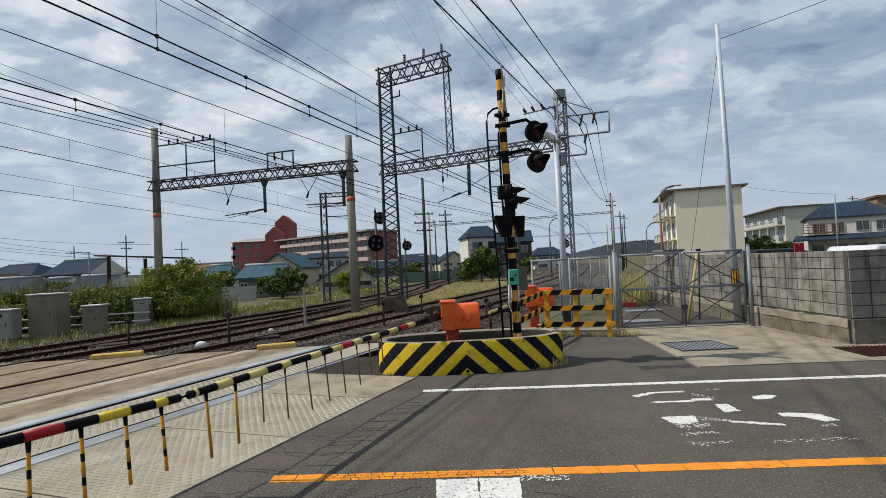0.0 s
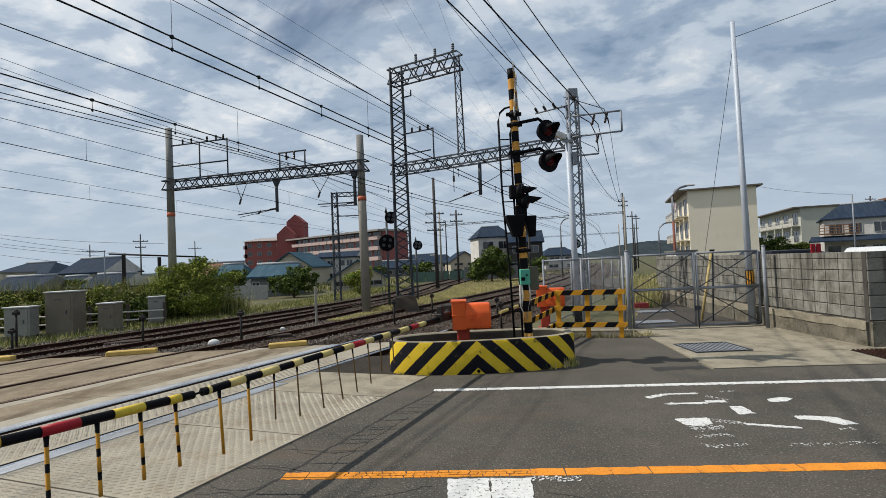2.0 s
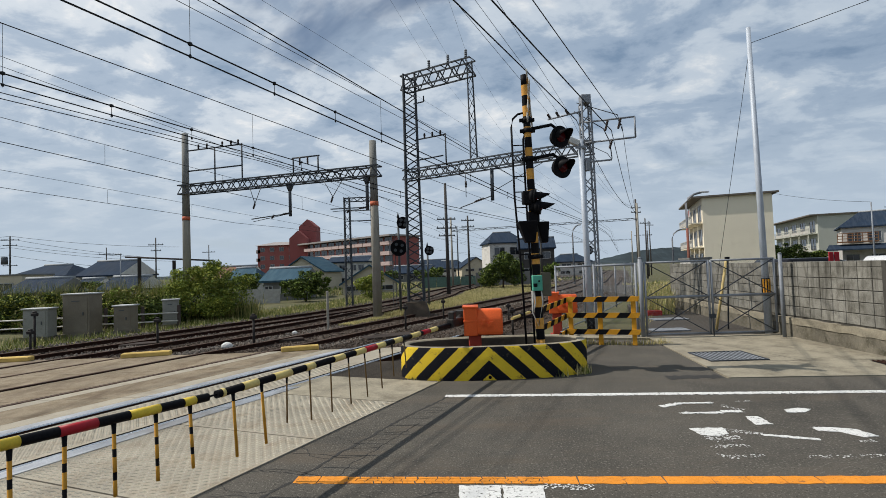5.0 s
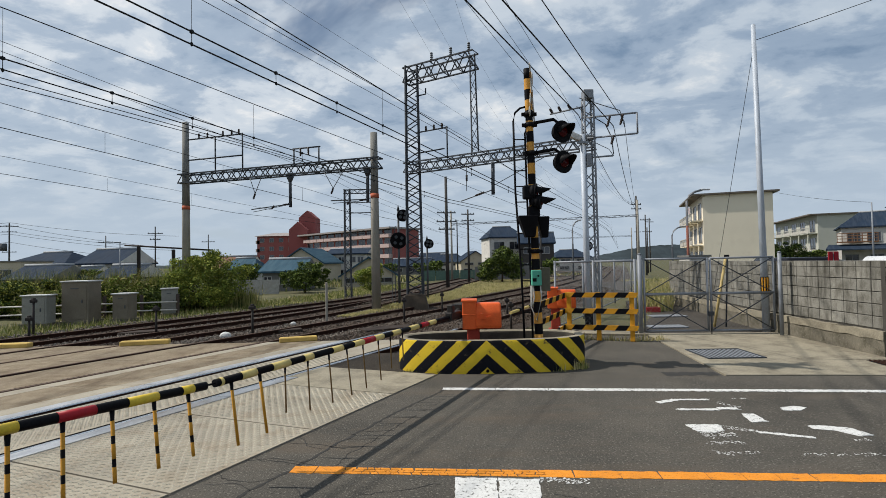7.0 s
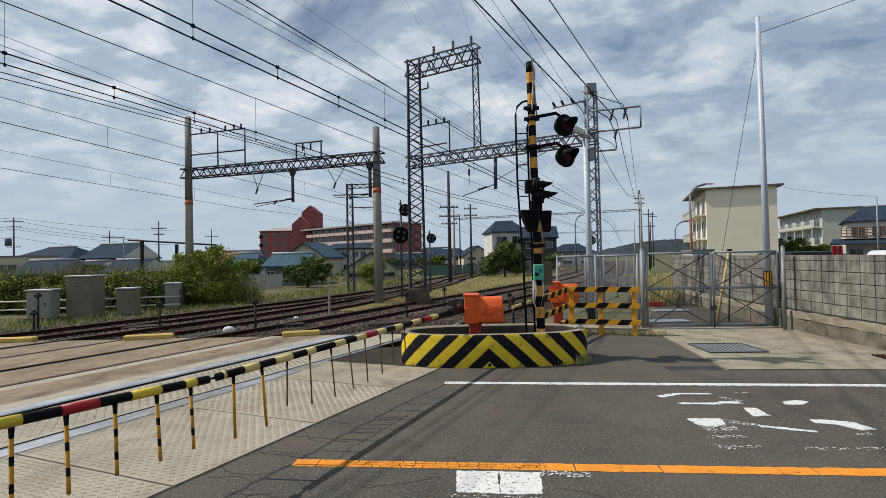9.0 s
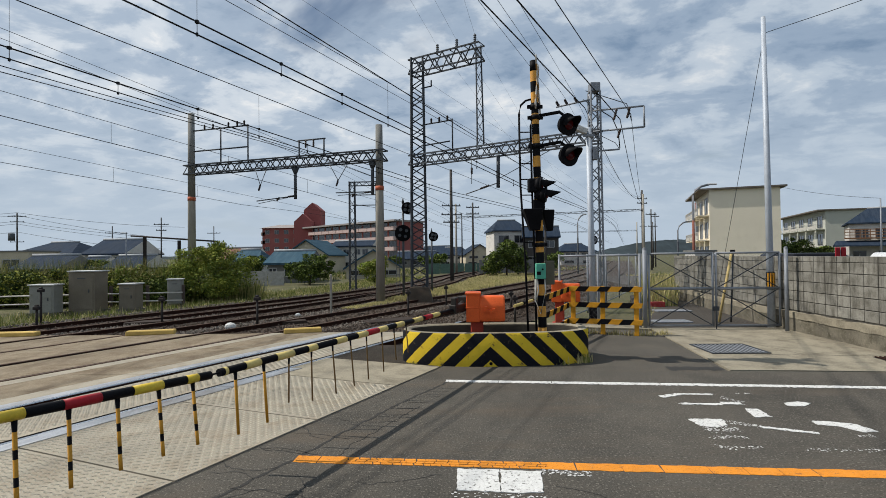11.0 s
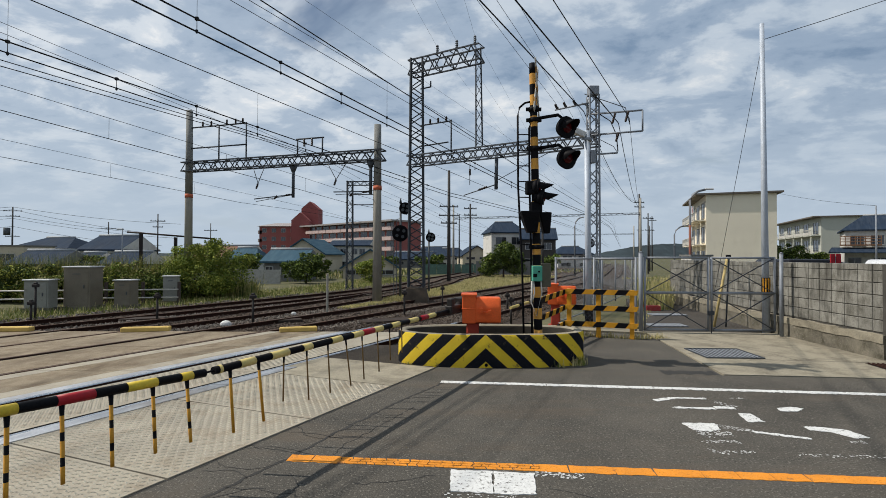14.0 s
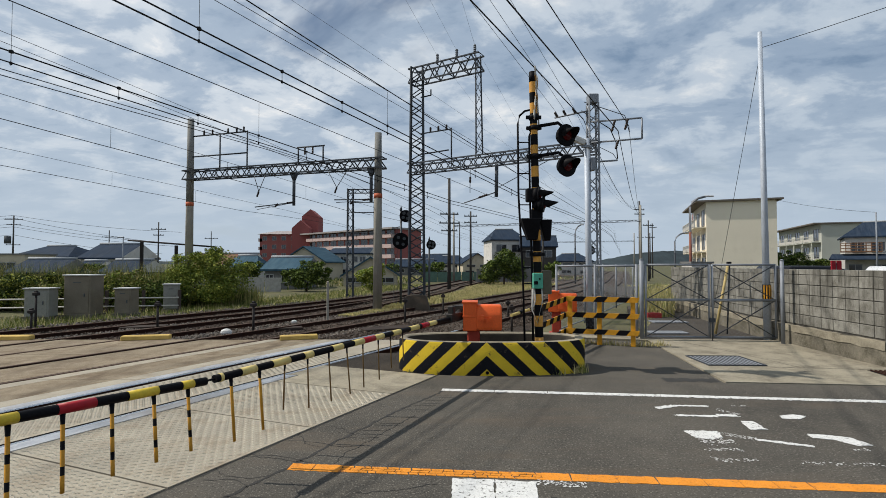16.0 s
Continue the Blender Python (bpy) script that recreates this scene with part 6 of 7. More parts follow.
    rail_signal((9.6, 33.0), 3.2, ((3.0, 0.3, 0.1),), "small black railway signal beyond the mesh fence")


build_lineside()


# ---- poles in the distance ----
def utility_pole(p, h, arms, lab, mm, r=0.15, name="utility_pole", cat="utility pole"):
    r *= 0.8
    t = thing(name, lab, cat, Matrix.Translation((p[0], p[1], -0.25)), group="distant poles")
    bm = bm_new()
    cyl(bm, (0, 0, 0), (0, 0, h + 0.16), r, r * 0.65, 10)
    part("shaft", bm, mm, t)
    for z, w, rz in arms:
        bm = bm_new()
        box(bm, (0, 0, z), (w, 0.07, 0.07), rz)
        arm = part("crossarm", bm, STEEL_DK, t)
        bm = bm_new()
        for s in (-0.45, -0.15, 0.2, 0.45):
            q = Matrix.Rotation(rz, 3, "Z") @ Vector((s * w, 0, 0))
            cyl(bm, q + Vector((0, 0, z)), q + Vector((0, 0, z + 0.16)), 0.035, 0.025, 6)
        box(bm, (0, 0, z + 0.06), (w, 0.04, 0.02), rz)
        part("insulator", bm, GALV_OLD, arm)
    return t


def build_poles():
    wood = mat("pole_brown", (0.075, 0.07, 0.066), 0.85)
    utility_pole((21.8, 55.5), 8.9, ((8.1, 1.3, 0.3), (7.6, 1.3, 0.3)), "dark utility pole beside the line that holds the feeder cables", wood, 0.17)
    utility_pole((0.53, 39.5), 8.7, ((6.0, 1.5, 0.2), (5.3, 1.6, 0.2), (4.7, 1.3, 0.2)), "brown utility pole with crossarms beyond the tracks", wood, 0.2)
    utility_pole((2.6, 46.4), 6.8, ((6.5, 1.2, 0.1), (5.9, 1.2, 0.1)), "slim utility pole beyond the tracks", wood)
    left = utility_pole((-64.0, 75), 9.1, ((8.7, 2.6, 0.1), (7.9, 2.0, 0.1), (4.9, 2.0, 0.1)), "tall distant utility pole with crossarms and transformer", wood, 0.17)
    bm = bm_new()
    cyl(bm, (-0.75, -0.1, 5.1), (-0.75, -0.1, 6.2), 0.42, 0.42, 12)
    part("transformer", bm, STEEL_DK, left, "grey pole transformer")
    for z, zb, xb in ((9.3, 6.8, -41.0), (8.9, 4.9, -41.6), (8.0, 5.0, -41.0), (7.6, 4.6, -42.0), (6.4, 3.4, -44.0)):
        for s in (-1, 1):
            t = thing("distribution_cable", "thin sagging cable from the distant utility pole", "cable", group="distribution cables")
            bm = bm_new()
            q0, q1 = Vector((-64.0, 75, z - 0.25)), Vector((-64.0 + s * (xb + 64), 75 + s * 4, zb if s > 0 else z - 1.2))
            tube(bm, [q0.lerp(q1, k / 8) - Vector((0, 0, 1.6 * (k / 8) * (1 - k / 8))) for k in range(9)], 0.022, 4)
            part("strand", bm, WIRE_M, t)
    utility_pole((-33.9, 60), 6.9, ((6.2, 1.6, 0.3), (5.5, 1.1, 0.3)), "distant utility pole above the roofs", wood, 0.12)
    utility_pole((-46.4, 70), 6.6, ((5.8, 2.0, 0.1),), "far utility pole above the roofs", wood, 0.12)
    utility_pole((-36.8, 80), 7.1, ((6.1, 2.0, 0.1),), "far utility pole above the roofs", wood, 0.12)
    lamp = utility_pole((-25.4, 40), 4.1, (), "pale slim lamp pole among the houses", GALV, 0.07)
    bm = bm_new()
    box(bm, (-0.2, 0, 4.2), (0.5, 0.16, 0.1))
    bevel(bm, 0.02, 1)
    part("lantern", bm, GALV, lamp, "small pale lantern")
    utility_pole((9.2, 46.0), 5.6, ((4.4, 1.0, 0.4),), "slim pole beside the white house", wood)
    utility_pole((65.0, 72), 9.0, ((8.7, 2.0, 0.2), (7.9, 1.6, 0.2)), "distant utility pole on the hillside", wood, 0.2)
    utility_pole((37.2, 43.0), 6.4, (), "slim grey pole beside the tiled house", GALV, 0.1)
    # portal masts of the line further on, with cross beams
    for k, s in enumerate((52, 98)):
        h = 7.6
        a, b = at(-4.4, s), at(-21.5 - 0.0026 * 30 * s * 0.5, s)
        for p in (a, b):
            utility_pole(p.xy, h, (), "grey catenary mast further along the line", MAST_CONC, 0.17, "catenary_mast", "catenary mast")
        t = thing("catenary_beam", "thin truss beam over the tracks in the distance", "catenary beam", group="distant beams")
        bm = bm_new()
        girder(bm, a + Vector((0, 0, 6.0)), b + Vector((0, 0, 6.0)), 0.16, 0.16, 1.2, 0.032, 0.012)
        part("truss", bm, GALV_OLD, t)
    for s, o, h in ((78, -2.6, 6.4), (68, -3.2, 7.4), (84, -2.0, 8.2), (110, -3.0, 8.0), (90, -20, 7.4), (44, -19.0, 6.8), (62, -26.0, 7.4)):
        utility_pole(at(o, s).xy, h, ((h - 0.5, 1.6, 0.3),) if s > 65 else (), "slim grey pole along the line", GALV_OLD if s < 65 else wood, 0.13)
    # short lattice portal
    t = thing("lattice_portal", "small steel lattice pole with a tube frame between the tracks", "lattice portal", Matrix.Translation((-5.4, 29.4, -0.25)))
    bm = bm_new()
    lattice(bm, (0, 0, 0), (0, 0, 6.5), 0.36, 0.3, 0.5, 0.03, 0.015)
    part("shaft", bm, GALV_OLD, t)
    bm = bm_new()
    girder(bm, (-0.2, 0, 6.35), (1.45, -0.1, 6.35), 0.22, 0.2, 0.4, 0.03, 0.014)
    for z in (5.7, 5.1, 3.9):
        cyl(bm, (0, 0, z), (1.4, -0.1, z), 0.03, 0.03, 6)
    cyl(bm, (1.4, -0.1, 6.4), (1.4, -0.1, 3.2), 0.03, 0.03, 6)
    part("frame", bm, GALV_OLD, t)

    def street_lamp(p, h, reach, mm, lab, r=0.07):
        t = thing("street_lamp", lab, "street lamp", Matrix.Translation((p[0], p[1], -0.25)), group="street lamps")
        bm = bm_new()
        tube(bm, [(0, 0, 0), (0, 0, h * 0.5), (0, 0, h - 0.9), (0.12 * reach, 0, h - 0.45), (0.4 * reach, 0, h - 0.15), (0.75 * reach, 0, h)], r, 8)
        part("arm", bm, mat("lamp_grey", (0.20, 0.21, 0.23), 0.55, 0.2), t, "grey curved arm")
        bm = bm_new()
        cyl(bm, (0, 0, 0), (0, 0, h * 0.62), r * 1.15, r * 1.1, 10)
        part("shaft", bm, mm, t)
        bm = bm_new()
        box(bm, (reach * 0.9, 0, h + 0.02), (reach * 0.42, 0.2, 0.12))
        bevel(bm, 0.03, 1)
        part("lantern", bm, mat("lantern_white", (0.6, 0.6, 0.6), 0.4), t, "pale lantern head")
    street_lamp((19.75, 40), 7.5, 1.7, mat("rust_red_pole", (0.26, 0.10, 0.07), 0.7), "curved street lamp with rust-red lower shaft beside the flats", 0.09)
    street_lamp((22.2, 48), 5.1, 1.3, GALV_OLD, "curved grey street lamp further along the lane")
    street_lamp((13.2, 50), 6.0, 0.8, GALV_OLD, "thin grey lamp post near the white house")


build_poles()


# ---- buildings ----
WALL_W = mat("plaster_white", (0.66, 0.64, 0.60), 0.85, var=0.1, scale=0.8, fine=20, bump=0.08, tint=(0.38, 0.36, 0.32), tint_at=(0.5, 0.8))
WALL_C = mat("plaster_cream", (0.56, 0.50, 0.38), 0.85, var=0.08, scale=0.6, fine=20, bump=0.08, tint=(0.40, 0.34, 0.25), tint_at=(0.55, 0.8))
WALL_G = mat("plaster_grey", (0.20, 0.20, 0.19), 0.85, var=0.15, scale=0.8, fine=20, bump=0.08)
WALL_DK = mat("dark_cladding", (0.07, 0.065, 0.06), 0.8, var=0.15, scale=0.8, fine=20)
WALL_RED = mat("red_brick_wall", (0.33, 0.115, 0.105), 0.85, var=0.12, scale=0.3, fine=6, bump=0.05)
TILE = mat("dark_roof_tile", (0.020, 0.036, 0.064), 0.85, var=0.25, scale=0.7, fine=7, bump=0.4, spec=0.08, streak=((0.04, 0.054, 0.078), (5.0, 0.5, 0.5), 0.45, 0.6, 0.7))
TILE_BLUE = mat("blue_metal_roof", (0.035, 0.085, 0.125), 0.75, var=0.2, scale=0.7, fine=7, bump=0.2, spec=0.1, streak=((0.065, 0.12, 0.155), (5.0, 0.4, 0.4), 0.45, 0.6, 0.8))
TILE_RED = mat("brown_red_roof", (0.20, 0.10, 0.07), 0.7, var=0.15, scale=0.7, fine=9, bump=0.2)
FRAME_M = mat("window_frame", (0.45, 0.45, 0.44), 0.5, var=0.05)
GLASS = mat("window_glass", (0.025, 0.03, 0.04), 0.08, var=0.2, scale=0.5, fine=3, bump=0.0, spec=0.8)


def window(parent, m, w, h, split=2):
    bm = bm_new()
    t = 0.06
    for c, s in (((0, 0, h / 2), (w, 0.1, t)), ((0, 0, -h / 2), (w, 0.12, t)), ((-w / 2, 0, 0), (t, 0.1, h)), ((w / 2, 0, 0), (t, 0.1, h)), ((0, 0, 0), (t * 0.7, 0.1, h))):
        box(bm, c, s, 0, m)
    win = part("window", bm, FRAME_M, parent)
    bm = bm_new()
    box(bm, (0, 0.02, 0), (w - 0.06, 0.03, h - 0.06), 0, m)
    part("pane", bm, GLASS, win)
    return win


def house(x, y, w, d, eave, ridge, rz, wall_m, roof_m, kind, wins, label):
    t = thing("house", label, "house", Matrix.Translation((x, y, -0.25)) @ Matrix.Rotation(radians(rz), 4, "Z"))
    e, r = eave + 0.25, ridge + 0.25
    bm = bm_new()
    if kind == "gable_end":
        prof = [(-w / 2, 0), (w / 2, 0), (w / 2, e), (0, r), (-w / 2, e)]
        a = [bm.verts.new((px, -d / 2, pz)) for px, pz in prof]
        b = [bm.verts.new((px, d / 2, pz)) for px, pz in prof]
        bm.faces.new(a)
        bm.faces.new(b[::-1])
        for k in range(5):
            bm.faces.new((a[k], b[k], b[(k + 1) % 5], a[(k + 1) % 5]))
    else:
        box(bm, (0, 0, e / 2), (w, d, e))
    wl = part("wall", bm, wall_m, t)
    bm = bm_new()
    o = 0.3
    th = 0.16
    if kind == "gable_end":
        eo = e - o * (r - e) / (w / 2)
        prof = [(-w / 2 - o, eo + th), (0, r + th), (w / 2 + o, eo + th), (w / 2 + o, eo), (0, r), (-w / 2 - o, eo)]
        a = [bm.verts.new((px, -d / 2 - o, pz)) for px, pz in prof]
        b = [bm.verts.new((px, d / 2 + o, pz)) for px, pz in prof]
        for k in range(6):
            bm.faces.new((a[k], b[k], b[(k + 1) % 6], a[(k + 1) % 6]))
        for q in (a, b):
            bm.faces.new((q[0], q[1], q[4], q[5]))
            bm.faces.new((q[1], q[2], q[3], q[4]))
    elif kind == "flat":
        box(bm, (0, 0, e + 0.06), (w + 0.2, d + 0.2, 0.14))
    else:
        inset = w * 0.28 if kind == "hip" else 0.0
        eo = e - 0.1
        W_, D_ = w / 2 + o, d / 2 + o
        lo = [bm.verts.new(q) for q in ((-W_, -D_, eo), (W_, -D_, eo), (W_, D_, eo), (-W_, D_, eo))]
        hi = [bm.verts.new((v.co.x, v.co.y, eo + th)) for v in lo]
        r0, r1 = bm.verts.new((-W_ + inset, 0, r)), bm.verts.new((W_ - inset, 0, r))
        bm.faces.new(lo[::-1])
        for k in range(4):
            bm.faces.new((lo[k], lo[(k + 1) % 4], hi[(k + 1) % 4], hi[k]))
        bm.faces.new((hi[0], hi[1], r1, r0))
        bm.faces.new((hi[2], hi[3], r0, r1))
        g = 1 if kind == "gable" else 0
        bm.faces.new((hi[1], hi[2], r1)).material_index = g
        bm.faces.new((hi[3], hi[0], r0)).material_index = g
    rf = part("roof", bm, [roof_m, wall_m], t)
    if kind in ("hip", "gable"):
        bm = bm_new()
        half = w / 2 + o - (w * 0.28 if kind == "hip" else 0)
        cyl(bm, (-half, 0, r + 0.04), (half, 0, r + 0.04), 0.13, 0.13, 8)
        part("ridge", bm, mat("ridge_tile", (0.36, 0.38, 0.40), 0.7), rf)
    floors, cols = wins
    fh = e / floors
    for i in range(floors):
        for k in range(cols):
            cx = -w / 2 + w * (k + 0.5) / cols + (0.15 if (i + k) % 2 else -0.1)
            window(wl, Matrix.Translation((cx, -d / 2 - 0.03, fh * (i + 0.55))), min(1.7, w / cols * 0.6), min(1.2, fh * 0.42))
    return t


def build_houses():
    house(-45.4, 51.0, 9.4, 4.0, 2.72, 2.9, 0, WALL_C, WALL_G, "flat", (1, 3), "low beige flat-roofed building beside the tiled houses")
    house(-46.9, 62.0, 6.6, 7.0, 2.62, 4.02, 0, WALL_W, TILE, "hip", (2, 3), "low house with grey tiled hip roof")
    house(-37.0, 58.0, 4.3, 7.0, 2.45, 4.12, 0, WALL_W, TILE, "gable", (2, 3), "house with long grey tiled gable roof")
    house(-35.6, 46.0, 3.8, 5.0, 1.05, 2.29, 0, WALL_G, TILE, "gable", (1, 4), "low house with dark blue-grey tiled roof")
    house(-33.4, 48.6, 1.6, 5.0, 1.0, 2.12, 0, WALL_W, TILE, "gable", (1, 2), "small house with dark tiled gable roof")
    house(-28.7, 47.0, 3.0, 5.0, 1.02, 2.19, 0, WALL_W, TILE, "gable", (1, 3), "low house with solar-dark tiled roof")
    house(-27.8, 65.0, 7.7, 6.0, 1.41, 3.15, 0, WALL_W, TILE_RED, "gable", (1, 2), "house with reddish roof behind the bush")
    house(-13.1, 44.0, 3.1, 5.0, 1.35, 2.41, 0, WALL_G, TILE_BLUE, "gable", (1, 3), "low shed with blue-grey ribbed metal roof")
    house(-16.6, 65.0, 5.5, 6.0, 2.16, 3.90, -10, WALL_C, TILE_BLUE, "gable_end", (1, 2), "cream gabled house with blue roof edge")
    house(-12.8, 72.0, 5.2, 6.0, 3.3, 4.05, 0, WALL_W, TILE, "gable", (2, 4), "white house with shallow dark roof")
    house(-7.2, 50.5, 5.0, 7.0, 0.81, 2.39, 8, WALL_C, TILE_BLUE, "gable_end", (1, 2), "cream gabled house with teal-blue roof")
    house(-22.2, 57.5, 3.7, 5.0, 1.41, 2.77, 0, WALL_W, TILE_BLUE, "hip", (1, 2), "small house with blue-grey roof")
    house(10.3, 84.0, 5.6, 7.0, 5.7, 7.6, 6, WALL_W, TILE, "hip", (2, 2), "white two-storey house with grey hip roof")
    house(14.6, 77.0, 5.0, 6.0, 4.4, 6.1, -8, WALL_DK, TILE, "gable", (2, 2), "dark-walled two-storey house behind the signal")
    house(1.8, 103.5, 6.7, 7.0, 1.9, 3.5, 0, WALL_W, TILE, "hip", (2, 2), "distant white house with grey roof")
    house(6.1, 98.0, 5.6, 6.0, 2.0, 3.8, 10, WALL_C, TILE, "gable_end", (2, 2), "distant cream house with grey roof")
    house(-1.6, 112.0, 5.4, 6.0, 2.6, 4.0, -6, WALL_C, TILE, "gable", (2, 2), "distant beige house with grey roof")
    house(23.8, 93.5, 6.1, 7.0, 2.32, 3.74, 0, WALL_W, TILE, "hip", (2, 2), "distant white house beyond the fence")
    house(-5.3, 95.0, 6.7, 6.0, 1.3, 2.7, 0, WALL_G, TILE, "gable", (1, 3), "distant low house behind the lattice tower")
    right = house(55.6, 62.9, 8.6, 7.6, 5.2, 7.2, -35, WALL_W, TILE, "hip", (2, 4), "two-storey house with dark tiled roof and wooden balcony")
    wood = mat("balcony_wood", (0.20, 0.10, 0.05), 0.75, var=0.2, scale=4, fine=40)
    bm = bm_new()
    box(bm, (-2.85, -4.5, 3.6), (3.9, 1.0, 0.14))
    deck = part("balcony", bm, wood, right, "brown wooden balcony")
    bm = bm_new()
    for z in (4.0, 4.35, 4.65):
        box(bm, (-2.85, -4.98, z), (3.9, 0.06, 0.09))
    for k in range(9):
        box(bm, (-4.78 + 0.48 * k, -4.98, 4.15), (0.07, 0.07, 1.1))
    part("railing", bm, wood, deck)
    bm = bm_new()
    v = [bm.verts.new(q) for q in ((-5.6, -4.02, 3.2), (3.5, -4.02, 3.2), (3.8, -6.2, 2.6), (-6.0, -6.2, 2.6))]
    w_ = [bm.verts.new((q.co.x, q.co.y, q.co.z + 0.14)) for q in v]
    bm.faces.new(v)
    bm.faces.new(w_[::-1])
    for k in range(4):
        bm.faces.new((v[k], w_[k], w_[(k + 1) % 4], v[(k + 1) % 4]))
    part("porch_roof", bm, TILE, right, "dark tiled lean-to roof")
    house(19.3, 38.2, 1.5, 1.6, 1.9, 2.3, 0, WALL_W, WALL_G, "flat", (1, 1), "small white flat-roofed hut in the lane")


build_houses()


def balcony(parent, m, w, depth, wall_m):
    bm = bm_new()
    box(bm, (0, -depth / 2, 0.06), (w, depth, 0.12), 0, m)
    bal = part("balcony", bm, wall_m, parent)
    bm = bm_new()
    box(bm, (0, -depth, 1.05), (w, 0.06, 0.07), 0, m)
    n = max(3, int(w / 0.5))
    for k in range(n + 1):
        box(bm, (-w / 2 + w * k / n, -depth, 0.55), (0.04, 0.04, 1.0), 0, m)
    box(bm, (0, -depth, 0.42), (w, 0.03, 0.45), 0, m)
    part("railing", bm, mat("balcony_pale", (0.55, 0.53, 0.48), 0.7), bal)


def build_flats():
    def block(name_lab, corner, w, d, h, rz, wm, cols, washing):
        """Slab of flats: blank end wall to the street, balconies along the lane."""
        t = thing("apartment_block", name_lab, "apartment block", Matrix.Translation((*corner, -0.25)) @ Matrix.Rotation(radians(rz), 4, "Z"))
        bm = bm_new()
        box(bm, (w / 2, d / 2, h / 2), (w, d, h))
        wl = part("wall", bm, wm, t)
        bm = bm_new()
        box(bm, (w / 2 - 0.3, d / 2, h + 0.32), (w + 1.9, d + 0.8, 0.2))
        part("roof", bm, mat("roof_edge", (0.16, 0.14, 0.12), 0.7), t, "thin dark roof edge")
        bm = bm_new()
        box(bm, (w / 2, d / 2, h + 0.1), (w - 0.02, d - 0.02, 0.25))
        part("parapet", bm, wm, t)
        turn = Matrix.Rotation(radians(-90), 4, "Z")
        fl = int(h / 3.05)
        for f in range(fl):
            for k in range(cols):
                yy = d * (k + 0.5) / cols
                z0 = h - 3.05 * (fl - f)
                balcony(wl, Matrix.Translation((0, yy, z0 + 0.1)) @ turn, d / cols - 0.5, 1.3, wm)
                window(wl, Matrix.Translation((-0.02, yy, z0 + 1.45)) @ turn, 2.6, 2.0)
        if washing:
            for k, (yy, zz) in enumerate(((1.6, 8.1), (2.4, 8.0), (3.1, 8.1))):
                bm = bm_new()
                box(bm, (-1.25, yy, zz), (0.06, 0.5, 0.9))
                part("washing", bm, mat("cloth_%d" % k, ((0.6, 0.6, 0.62), (0.45, 0.2, 0.2), (0.55, 0.57, 0.6))[k], 0.9), wl, "washing on the balcony")
    cream = mat("cream_render", (0.90, 0.82, 0.66), 0.85, var=0.05, scale=0.3, fine=14, bump=0.05, tint=(0.66, 0.58, 0.45), tint_at=(0.55, 0.85))
    pale = mat("pale_render", (0.50, 0.51, 0.45), 0.85, var=0.06, scale=0.3, fine=14, bump=0.05)
    block("cream three-storey apartment block with a blank end wall and flat roof", (32.6, 62.0), 7.5, 14.0, 9.55, -20, cream, 3, True)
    block("pale grey-green flats with balconies and a plain end wall", (64.2, 85.0), 8.2, 25.0, 8.7, -20, pale, 5, False)

    # brick flats on the rise at the far right
    t = thing("apartment_block", "brown brick flats on the rise", "apartment block", Matrix.Translation((124, 112.0, -3.6)) @ Matrix.Rotation(radians(-25), 4, "Z"))
    bm = bm_new()
    box(bm, (0, 6, 8.2), (26, 12, 16.4))
    wl = part("wall", bm, mat("brown_brick", (0.27, 0.17, 0.12), 0.85, var=0.1, scale=0.3, fine=8), t)
    bm = bm_new()
    box(bm, (0, 6, 16.6), (27, 13, 0.5))
    part("roof", bm, TILE_RED, t)
    for f in range(5):
        for k in range(6):
            balcony(wl, Matrix.Translation((-10.5 + 4.2 * k, 0, 1.0 + 3.0 * f)), 3.6, 1.2, WALL_W)
            window(wl, Matrix.Translation((-10.5 + 4.2 * k, -0.02, 2.4 + 3.0 * f)), 2.4, 1.7)

    # red apartment complex far behind the roofs
    t = thing("apartment_complex", "long red-brick apartment building with stair tower and pale balconies", "apartment building", Matrix.Translation((-51.0, 180.0, -0.25)))
    wing = Matrix.Rotation(radians(-43), 4, "Z")
    rail_m = mat("balcony_pale_red", (0.60, 0.46, 0.43), 0.8)
    bm = bm_new()
    box(bm, (25.5, 5.6, 6.1), (51, 10, 12.2), 0, wing)
    wl = part("wall", bm, WALL_RED, t)
    bm = bm_new()
    box(bm, (-7.6, 6, 6.4), (13.6, 12, 12.8))
    wl2 = part("wall", bm, WALL_RED, t)
    pale = mat("pale_roof", (0.36, 0.33, 0.32), 0.7)
    bm = bm_new()
    box(bm, (25.5, 4.8, 12.45), (52, 13, 0.5), 0, wing)
    part("roof", bm, pale, t)
    bm = bm_new()
    lo = [bm.verts.new(q) for q in ((-15.2, -0.8, 12.7), (-0.2, -0.8, 12.7), (-0.2, 12.8, 12.7), (-15.2, 12.8, 12.7))]
    hi = [bm.verts.new(q) for q in ((-10.5, 6, 14.2), (-4.8, 6, 14.2))]
    bm.faces.new(lo[::-1])
    for q in ((lo[0], lo[1], hi[1], hi[0]), (lo[2], lo[3], hi[0], hi[1]), (lo[1], lo[2], hi[1]), (lo[3], lo[0], hi[0])):
        bm.faces.new(q)
    part("roof", bm, pale, t)
    for cx, w, e, r, y0 in ((1.0, 6.2, 14.7, 17.5, -3), (3.3, 6.0, 19.2, 21.8, 1)):
        bm = bm_new()
        prof = [(-w / 2, 0), (w / 2, 0), (w / 2, e), (0, r), (-w / 2, e)]
        a = [bm.verts.new((cx + px, y0, pz)) for px, pz in prof]
        b = [bm.verts.new((cx + px, y0 + 7, pz)) for px, pz in prof]
        bm.faces.new(a)
